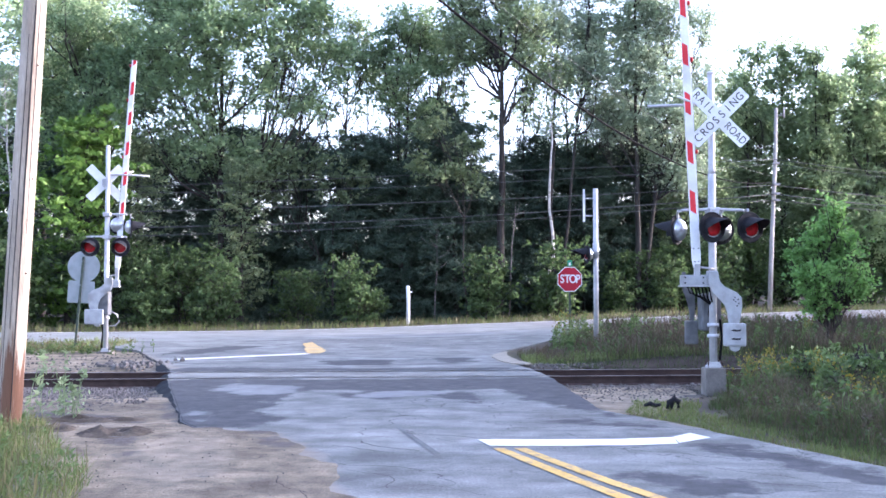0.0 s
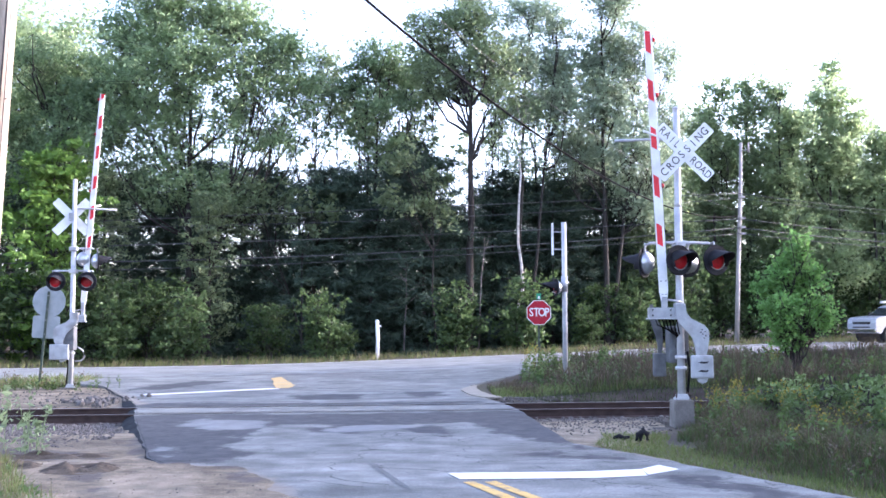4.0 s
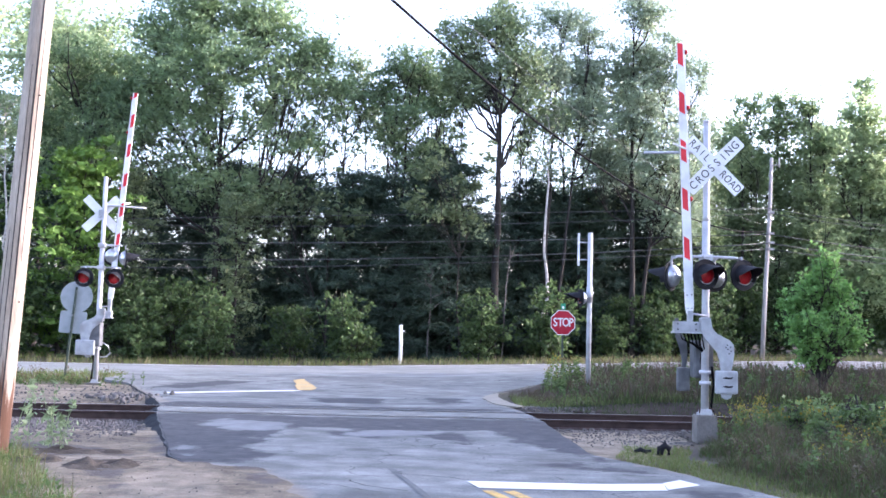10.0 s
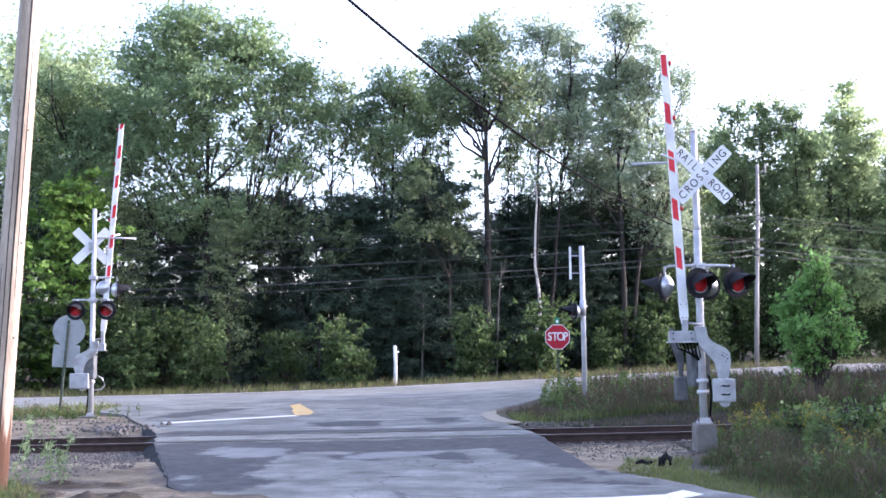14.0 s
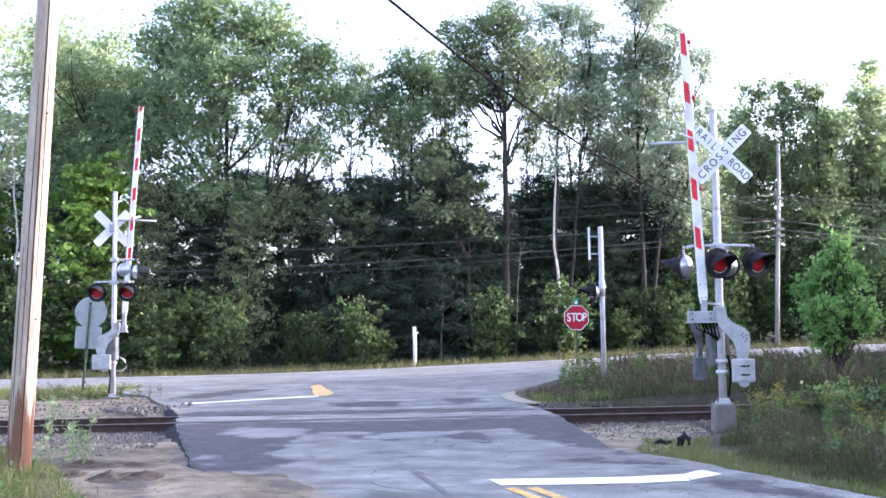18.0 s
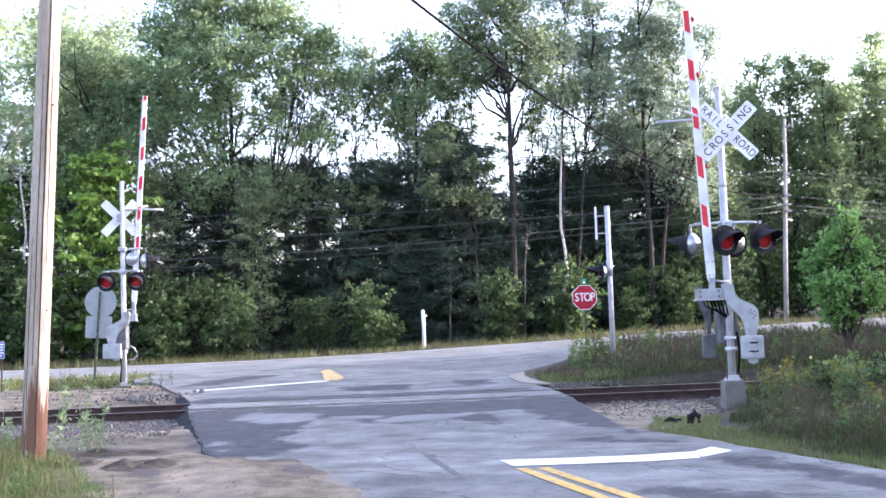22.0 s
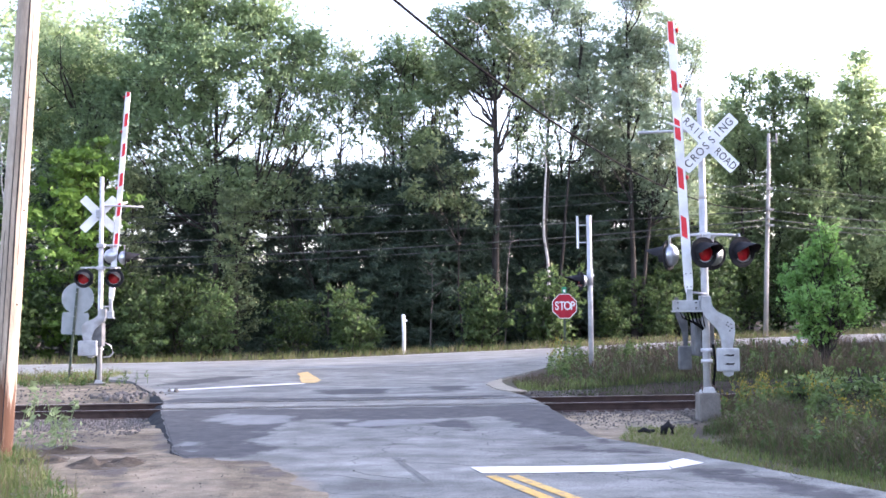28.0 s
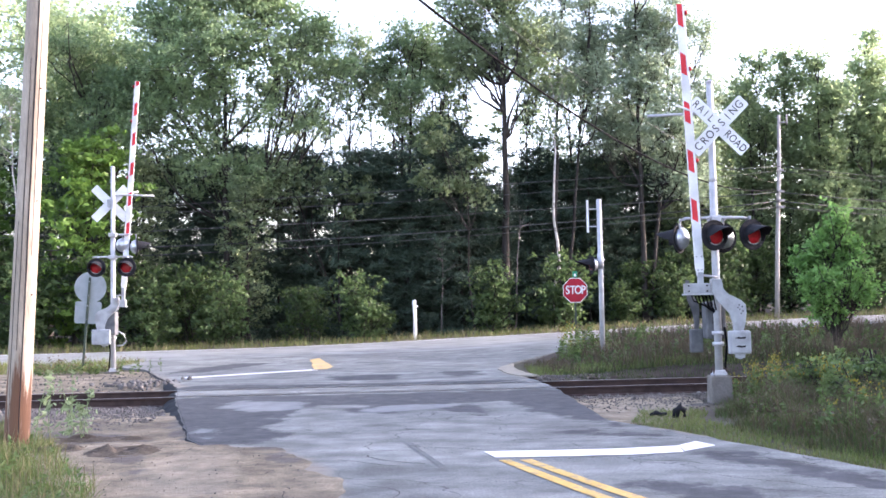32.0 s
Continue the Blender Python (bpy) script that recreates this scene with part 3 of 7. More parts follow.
wear(road, "light", [[(-4.0, 17.3), (-3.8, 18.5), (-2.5, 17.9), (-2.3, 16.8), (-3.0, 16.3)], [(-3.47, 13.8), (-3.5, 14.6), (-3.15, 13.9), (-3.04, 13.2)], [(-1.5, 16.35), (-0.8, 17.1), (0.04, 17.1), (0.04, 16.6), (-1.27, 15.9)]], 0.3)
wear(road, "sand", [[(-0.2, 4), (-0.75, 8.4), (-1.25, 10.8), (-1.9, 12.2), (-3.2, 12.7), (-3.4, 11), (-2.4, 4)], [(2.6, 13.5), (3.3, 12.2), (4.0, 10.9), (4.4, 9.8), (5.6, 7.2), (6.2, 7.2), (4.6, 10.4), (3.4, 13.6)],
     [(1.2, 26.3), (1.3, 23.8), (1.9, 21.8), (2.6, 21.8), (2.6, 27)], [(-5.5, 21.6), (-6.4, 23.8), (-7.4, 26), (-8.6, 28.4), (-9.4, 28), (-7.6, 22)]], 0.35)
hx = list(np.arange(-90, -20, 5)) + list(np.arange(-20, 31, 1.0)) + list(np.arange(34, 131, 4))
hv, hf = [], []
for i, x in enumerate(hx):
    for k in range(9):
        y = near_edge(x) + (far_edge(x) - near_edge(x)) * k / 8
        hv.append((x, y, lie(x, y) + 0.004))
    if i:
        hf += [((i - 1) * 9 + k, i * 9 + k, i * 9 + k + 1, (i - 1) * 9 + k + 1) for k in range(8)]
tagged(new("highway", raw_mesh("highway", hv, hf, M_HIGHWAY, True)), "grey two-lane highway curving past the crossing", "road", kind="structure")


def stripe(name, pts, width, mat, lift, label, category="road marking"):
    """A painted line along points of the road."""
    v, f = [], []
    for i, (x, y) in enumerate(pts):
        a, b = Vector(pts[max(0, i - 1)]), Vector(pts[min(len(pts) - 1, i + 1)])
        d = (b - a).normalized()
        s = Vector((-d.y, d.x)) * width / 2
        w = 1 + 0.12 * noise.noise((x * 3, y * 3, 2))
        for k in (1, -1):
            px, py = x + s.x * k * w, y + s.y * k * w
            v.append((px, py, lie(px, py) + lift))
        if i:
            f.append((2 * i - 2, 2 * i - 1, 2 * i + 1, 2 * i))
    return tagged(new(name, raw_mesh(name, v, f, mat)), label, category, kind="structure")


def edge_points(fn, off, x0, x1, step=1.5):
    return [(x, fn(x) + off) for x in np.arange(x0, x1, step)]


stripe("edge_line", edge_points(far_edge, -0.45, -88, 125), 0.14, M_WHITE_LINE, 0.010, "thin white edge line of the highway")
stripe("edge_line", edge_points(near_edge, 0.5, 8.5, 125), 0.14, M_WHITE_LINE, 0.010, "thin white edge line of the highway")
skirt = []
for (x, y), (u, v) in zip(ROAD_LEFT[6:14], ROAD_LEFT[7:15]):
    for k in range(4):
        skirt.append((x + (u - x) * k / 4, y + (v - y) * k / 4))
sv, sf = [], []
for i, (x, y) in enumerate(skirt):
    w = 0.22 + 0.05 * noise.noise((x * 1.7, y * 1.7, 1.0))
    sv += [(x + 0.03, y + 0.01, 0.002), (x - w * 0.5, y - 0.03, -0.05), (x - w, y - 0.06, -0.16)]
    if i:
        sf += [(3 * i - 3 + k, 3 * i + k, 3 * i + k + 1, 3 * i - 2 + k) for k in range(2)]
tagged(new("asphalt_edge", raw_mesh("asphalt_edge", sv, sf, M_TAR, True)), "dark crumbling raised edge of the asphalt", "asphalt edge", kind="structure")
# paint on the side road
bar = [(0.40, 11.62), (1.2, 11.62), (2.0, 11.65), (2.66, 11.80), (2.60, 11.30), (2.0, 11.18), (1.2, 11.16), (0.51, 11.16)]
sheet("stop_line", ragged(bar, 0.25, 0.02, 1.0), M_WHITE_LINE, 0.008, "broad white stop line before the crossing", "road marking", 0.5)
sheet("stop_line", ragged([(2.66, 11.84), (2.92, 12.12), (3.08, 11.76), (2.62, 11.36)], 0.2, 0.02, 2.0), M_WHITE_LINE, 0.008, "end of the white stop line on a loose slab", "road marking", 0.5)
for off in (0.0, 0.23):
    stripe("centre_line", [(0.60 + off, 10.98), (0.86 + off * 1.05, 10.2), (1.2 + off * 1.1, 9.2), (1.5 + off * 1.2, 8.4), (2.4 + off * 1.3, 6), (4.4 + off * 1.6, 1), (7.2 + off * 1.6, -6)],
           0.13, M_YELLOW_LINE, 0.008, "yellow centre line of the side road")
stripe("stop_line", [(-6.33, 24.45), (-5.4, 25.15), (-4.4, 25.9), (-3.5, 26.55)], 0.42, M_WHITE_LINE, 0.012, "white stop line beyond the track")
sheet("centre_line", ragged([(-4.3, 31.4), (-4.1, 32.2), (-3.2, 28.0), (-3.2, 26.75), (-3.55, 26.7)], 0.12, 0.07, 5.0), M_WORN_YELLOW, 0.012, "worn yellow centre line beyond the track", "road marking", 0.5)
# sealed cracks
rc = random.Random(5)


def crack(x, y, turn, length, width=0.018):
    pts, a = [(x, y)], turn
    for _ in range(int(length / 0.11)):
        a += rc.uniform(-0.9, 0.9)
        a += (turn - a) * 0.35
        x, y = x + 0.11 * math.cos(a), y + 0.11 * math.sin(a)
        pts.append((x, y))
    stripe("crack", pts, width * 0.32, M_TAR, 0.0065, "dark crack in the asphalt", "crack")


for c in ((-1.6, 13.0, 0.1, 4.2, 0.012), (-2.4, 13.6, 0.08, 3.0, 0.02), (-1.0, 12.6, -1.0, 1.2, 0.03), (-1.3, 10.2, -0.5, 1.4, 0.03), (-0.9, 9.7, -1.0, 1.2, 0.028), (-0.7, 9.6, 0.05, 2.0, 0.016),
          (1.4, 13.5, -0.25, 1.3, 0.04), (1.9, 12.7, -0.2, 1.2, 0.045), (0.9, 13.9, -0.3, 1.0, 0.03), (2.4, 13.0, -0.4, 1.2, 0.04), (1.8, 10.2, -0.5, 1.6, 0.02), (2.9, 10.6, -0.6, 1.4, 0.02),
          (-0.4, 12.1, -0.9, 1.7, 0.05), (-1.5, 9.4, -0.8, 1.1, 0.025), (-0.2, 9.0, 0.1, 1.5, 0.015), (0.2, 11.4, 2.6, 1.1, 0.015), (0.8, 12.6, -0.25, 1.6, 0.045), (1.6, 13.2, -0.3, 1.4, 0.05), (2.3, 12.5, -0.5, 1.0, 0.05), (0.2, 13.2, -0.1, 1.5, 0.03), (2.0, 10.9, -0.6, 1.2, 0.04), (3.0, 11.0, -0.8, 1.0, 0.05), (2.6, 9.8, -0.6, 1.4, 0.035), (-0.9, 11.5, -0.9, 1.0, 0.055), (-1.2, 11.2, -0.6, 0.9, 0.045), (1.1, 14.4, -0.2, 1.1, 0.035), (1.6, 33.5, 0.5, 3.0, 0.05), (-2.0, 14.5, 0.05, 3.2, 0.012)):
    crack(*c)

stripe("road_patch", [(-0.5 + 0.045 * k, 12.5 - 0.19 * k) for k in range(11)], 0.075, M_SEAL, 0.006, "dark sealed strip across the asphalt", "road patch")

# bare dirt and gravel
def dirt_z(x, y):
    low = ground_z(x, y) + 0.03 + 0.03 * noise.noise((x * 1.3, y * 1.3, 4)) + 0.02 * noise.noise((x * 4, y * 4, 6))
    near = 0.004 + max(0.0, 0.02 * noise.noise((x * 2.2, y * 2.2, 5))) * smooth(-1.2, -2.2, x)
    return min(near + (low - near) * smooth(12.3, 13.6, y), 0.03)


dirt = sheet("dirt", ragged([(2.9, -8), (2.2, 0), (0.3, 5), (-0.8, 8.4), (-1.35, 10.6), (-1.9, 12.0), (-2.9, 12.7), (-4.0, 16.9), (-4.7, 19.0), (-6.1, 18.2), (-6.9, 16.6),
      (-6.6, 14.6), (-5.7, 13.2), (-4.8, 11.8), (-3.9, 9.9), (-3.4, 8), (-3.4, 6), (-4.4, 0), (-5, -8)], 0.14, 0.26, 7.0),
      M_DIRT, 0.0, "pale sandy dirt shoulder beside the road", "dirt", 0.25, over=dirt_z)
wear(dirt, "dark", [[(-5.9, 14.4), (-5.0, 14.4), (-3.9, 13.5), (-3.8, 12.9), (-4.7, 12.9), (-5.4, 13.0)], [(-4.15, 12.25), (-4.05, 12.8), (-3.45, 11.8), (-3.35, 11.1), (-3.8, 11.3)],
     [(-2.4, 12.5), (-2.15, 12.7), (-1.6, 11.25), (-1.7, 10.8), (-2.15, 11.7)], [(-3.45, 10.64), (-3.05, 10.9), (-2.9, 10.5), (-3.3, 10.3)], [(-4.85, 12.5), (-4.6, 12.6), (-4.35, 11.9), (-4.55, 11.7)],
     [(-2.6, 9.64), (-2.28, 9.9), (-2.0, 9.35), (-2.35, 9.15)], [(-4.6, 19), (-3.9, 16), (-3.3, 13.2), (-3.6, 13.2), (-4.3, 16), (-5.0, 19)]], 0.2)
wear(dirt, "pale", [[(-5.0, 13.0), (-3.8, 13.2), (-3.4, 12.6), (-4.4, 12.4)], [(-3.2, 12.2), (-2.4, 11.8), (-1.9, 9.6), (-2.6, 8.8), (-3.2, 10)]], 0.4)
sheet("gravel_shoulder", ragged([(-5.6, 21.9), (-6.3, 23.6), (-7.2, 25.2), (-8.2, 27.6), (-10.2, 28.4), (-13, 27.2), (-22, 25.4), (-22, 22.2), (-12, 21.8)], 0.3, 0.12, 8.0),
      M_DIRT, 0.02, "pale gravel shoulder beneath the signal", "gravel", 0.4, over=ground_z, thick=0.1)
sheet("kerb", ragged([(1.28, 26.2), (1.2, 25.4), (1.36, 23.8), (1.6, 23.1), (1.85, 22.95), (2.02, 23.1), (1.8, 24), (1.66, 25.4), (1.66, 26.6), (1.72, 27.6)], 0.25, 0.05, 9.0),
      M_PALE, 0.016, "pale worn concrete kerb apron", "kerb", 0.4, thick=0.03)
sheet("dirt", ragged([(2.0, 18.6), (2.0, 17.4), (2.1, 14.5), (2.9, 14.2), (3.7, 15.6), (4.2, 16.6), (4.25, 18.6), (3.4, 19.0)], 0.25, 0.1, 11.0),
      M_DIRT, 0.012, "bare sandy ground beside the track", "dirt", 0.2, over=ground_z, thick=0.12)
wear(bpy.data.objects["dirt.001"], "dark", [[(2.2, 17.2), (3.0, 16.6), (4.2, 16.9), (4.2, 16.4), (3.0, 16.1), (2.2, 16.5)], [(2.3, 15.6), (3.4, 15.9), (3.6, 15.5), (2.6, 15.2)], [(2.0, 18.9), (4.3, 19), (4.3, 17.9), (2.0, 18.0)]], 0.25)
wear(bpy.data.objects["dirt.001"], "pale", [[(2.2, 15.0), (3.0, 14.8), (3.8, 16.0), (4.0, 17.1), (2.4, 17.6)]], 0.3)

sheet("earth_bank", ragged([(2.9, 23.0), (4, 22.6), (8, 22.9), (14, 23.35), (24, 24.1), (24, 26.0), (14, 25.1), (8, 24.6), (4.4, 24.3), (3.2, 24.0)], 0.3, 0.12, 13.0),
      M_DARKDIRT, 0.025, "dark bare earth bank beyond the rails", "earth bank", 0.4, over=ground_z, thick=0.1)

# track: rails, sleepers and ballast
def rail_profile():
    return [(-0.07, 0), (0.07, 0), (0.07, 0.012), (0.012, 0.035), (0.010, 0.13), (0.036, 0.142), (0.036, 0.168), (0.026, 0.176), (-0.026, 0.176), (-0.036, 0.168), (-0.036, 0.142), (-0.010, 0.13), (-0.012, 0.035), (-0.07, 0.012)]


track = thing("railway_track", Matrix(), "rusty single railway track on grey ballast", "railway track", kind="structure")
TURN = math.atan(0.075)
for k, off in enumerate((0.0, 1.505)):
    bm = bmesh.new()
    prof = rail_profile()
    m = pose(0, rail_y(0) + off, -0.172, 0, 0, math.degrees(TURN))
    rings = [[bm.verts.new(m @ Vector((x, -u, v))) for u, v in prof] for x in (-75, -30, -10, 0, 10, 30, 95)]
    for r0, r1 in zip(rings, rings[1:]):
        for i in range(len(prof)):
            j = (i + 1) % len(prof)
            bm.faces.new((r0[i], r0[j], r1[j], r1[i]))
    part("rail", bm, M_RUST, track, "rusty steel rail")
    bm = bmesh.new()
    box(bm, -75, 95, -0.024, 0.024, 0.1765, 0.1785, m=m)
    part("rail_head", bm, M_RAILTOP, track, "worn shiny rail top")
bm = bmesh.new()
box(bm, -1.28, 1.28, -0.11, 0.11, -0.17, 0, 0.012)
tie_mesh = mesh_of("sleeper", bm, M_TIE)
for i in range(-34, 40):
    s = i * 0.52
    ob = new("sleeper", tie_mesh)
    ob.parent = track
    x = s * math.cos(TURN)
    if -5.3 < x < 2.1:
        bpy.data.objects.remove(ob)
        continue
    ob.matrix_basis = pose(x - 0.06, rail_y(x) + 0.75, -0.174 + rc.uniform(-0.01, 0.01), 0, 0, 90 + math.degrees(TURN) + rc.uniform(-2, 2))
# flangeways along the rails in the crossing
for off, w in ((0.085, 0.10), (1.42, 0.08), (-0.09, 0.03), (1.6, 0.03)):
    stripe("flangeway", [(x, rail_y(x) + off) for x in np.arange(-5.4, 2.3, 0.35)], w, M_TAR, 0.007, "dark flangeway groove along the rail", "groove")
for off in (0.0, 1.505):
    stripe("crossing_rail", [(x, rail_y(x) + off) for x in np.arange(-5.4, 2.2, 0.5)], 0.06, M_RAILTOP, 0.009, "worn rail top flush with the road", "rail")


def stones(name, label, spots, r0, r1, mat=M_STONE, seed=3):
    """Loose stones, one uneven lump at each spot."""
    rs = np.random.RandomState(seed)
    bm = bmesh.new()
    bmesh.ops.create_icosphere(bm, subdivisions=1, radius=1)
    base = np.array([v.co[:] for v in bm.verts])
    bm.verts.index_update()
    tri = np.array([[v.index for v in f.verts] for f in bm.faces])
    bm.free()
    vs, fs = [], []
    for i, (x, y, z) in enumerate(spots):
        r = rs.uniform(r0, r1)
        q = base * (1 + rs.uniform(-0.3, 0.3, (len(base), 1))) * rs.uniform(0.6, 1.2, 3) * r
        vs.append(q + (x, y, z + r * 0.2))
        fs.append(tri + i * len(base))
    tagged(new(name, raw_mesh(name, np.concatenate(vs), np.concatenate(fs), mat)), label, "stones", kind="stuff")


rs = np.random.RandomState(11)
spots = []
for _ in range(9000):
    x = rs.uniform(-16, -5.5) if rs.rand() < 0.55 else rs.uniform(2.4, 16)
    y = rail_y(x) + 0.75 + rs.normal(0, 1.25)
    if x > 2.9 and y - rail_y(x) > 2.35:
        continue
    if abs(y - rail_y(x)) < 0.09 or abs(y - rail_y(x) - 1.505) < 0.09 or (y - rail_y(x)) > 3.6:
        continue
    spots.append((x, y, ground_z(x, y)))
stones("ballast", "grey crushed stone ballast round the rails", spots, 0.02, 0.05)
spots = [(x, y, ground_z(x, y)) for x, y in zip(rs.uniform(-9, -4.4, 9000), rs.uniform(14.6, 19.2, 9000)) if x < -4.9 + (19 - y) * 0.1 and rs.rand() < (y - 14.0) / 4]
stones("loose_gravel", "loose grey gravel beside the track", spots, 0.02, 0.05, seed=5)
def heap(x0, y0, rx, ry, h, seed):
    """A low uneven heap of soil that runs out into the ground."""
    n = 26
    v, f = [], []
    for j in range(n + 1):
        for i in range(n + 1):
            u, w = 2 * i / n - 1, 2 * j / n - 1
            x, y = x0 + u * rx, y0 + w * ry
            k = max(0.0, 1 - u * u - w * w)
            bump = k * (0.5 + 1.3 * noise.noise((x * 4, y * 4, seed)) + 0.9 * noise.noise((x * 11, y * 11, seed)))
            v.append((x, y, dirt_z(x, y) + h * bump - 0.012 * (k < 0.05) - 0.004))
    f = [(j * (n + 1) + i, j * (n + 1) + i + 1, (j + 1) * (n + 1) + i + 1, (j + 1) * (n + 1) + i) for j in range(n) for i in range(n)]
    tagged(new("soil_mound", raw_mesh("soil_mound", v, f, M_LOAM, True)), "low dark mound of soil on the dirt", "soil mound", kind="stuff")


heap(-3.86, 12.15, 0.5, 0.5, 0.07, 1.0)
heap(-4.75, 13.45, 1.0, 0.36, 0.05, 2.0)
heap(-4.75, 12.45, 0.35, 0.35, 0.07, 3.0)
spots = [(x, y, dirt_z(x, y)) for x, y in zip(rs.uniform(-4.6, -1.0, 700), rs.uniform(7.5, 15, 700)) if x < table((7, 10.6, 12.2, 15), (-0.6, -1.35, -2.1, -3.6), y)]
stones("pebbles", "scattered pebbles and grit on the dirt", spots, 0.003, 0.009, seed=16)
spots = [(x, y, ground_z(x, y) + 0.03) for x, y in zip(rs.normal(-7.0, 0.45, 70), rs.normal(23.3, 0.35, 70))]
stones("rubble_heap", "small heap of broken asphalt rubble", spots, 0.03, 0.09, seed=6)
spots = [(x, y, ground_z(x, y) + 0.02) for x, y in zip(rs.uniform(-14, -6.6, 500), rs.uniform(22.2, 27, 500))]
stones("loose_gravel", "loose pale gravel on the shoulder", spots, 0.01, 0.035, seed=7)
spots = [(x, y, ground_z(x, y) + 0.02) for x, y in zip(rs.uniform(1.9, 3.6, 420), rs.uniform(21.9, 23.4, 420))]
stones("loose_gravel", "loose grey stones beyond the rails", spots, 0.012, 0.036, seed=8)
spots = [(x, y, ground_z(x, y) + 0.01) for x, y in zip(rs.uniform(2.2, 4.4, 2600), rs.uniform(14.8, 19.0, 2600)) if rs.rand() < (y - 15.6) / 3]
stones("loose_gravel", "loose grit on the bare ground", spots, 0.006, 0.022, seed=9)

# ---- crossing signals ----
def signal_head(parent, x, y, z, turn, silver=False):
    """A round signal head on its parent: backing disc, housing, hood and red lens. turn: degrees from facing -y."""
    m = pose(x, y, z, 0, 0, turn)
    bm = bmesh.new()
    ring = [(0.255 * math.cos(a), 0.255 * math.sin(a)) for a in np.linspace(0, math.tau, 29)[:-1]]
    prism(bm, ring, -0.012, 0.012, 0.004, m=m)
    head = part("signal_head", bm, M_BLACK, parent, "black round signal backing")
    bm = bmesh.new()
    tube(bm, [m @ Vector((0, v, 0)) for v in (0.014, 0.06, 0.11, 0.15, 0.17)], [0.19, 0.185, 0.155, 0.09, 0.02], 24)
    part("housing", bm, M_DOME if silver else M_BLACK, head, "silver domed housing" if silver else "black domed housing")
    bm = bmesh.new()
    tube(bm, [m @ Vector((0, v, 0)) for v in (-0.014, -0.03, -0.042, -0.048)], [0.156, 0.14, 0.09, 0.02], 24)
    part("lens", bm, M_LENS, head, "red glass lens")
    bm = bmesh.new()
    tube(bm, [m @ Vector((0.158 * math.cos(a), -0.03, 0.158 * math.sin(a))) for a in np.linspace(radians(-160), radians(-20), 15)], 0.009, 6)
    part("lens_rim", bm, M_GREYBOX, head, "pale rim under the lens")
    bm = bmesh.new()
    n, rings = 22, []
    for k in range(n + 1):
        a = radians(-35 + 250 * k / n)
        reach = 0.10 + 0.30 * max(0.0, math.sin(a)) ** 0.8
        rings.append([bm.verts.new(m @ Vector((r * math.cos(a), v, r * math.sin(a) - d))) for r, v, d in ((0.168, -0.013, 0), (0.172, -0.013 - reach, 0.02 + 0.16 * (reach - 0.1)), (0.178, -0.013 - reach, 0.02 + 0.16 * (reach - 0.1)), (0.175, -0.013, 0))])
    for r0, r1 in zip(rings, rings[1:]):
        for i in range(4):
            bm.faces.new((r0[i], r1[i], r1[(i + 1) % 4], r0[(i + 1) % 4]))
    part("hood", bm, M_BLACK, head, "long black visor")
    return head


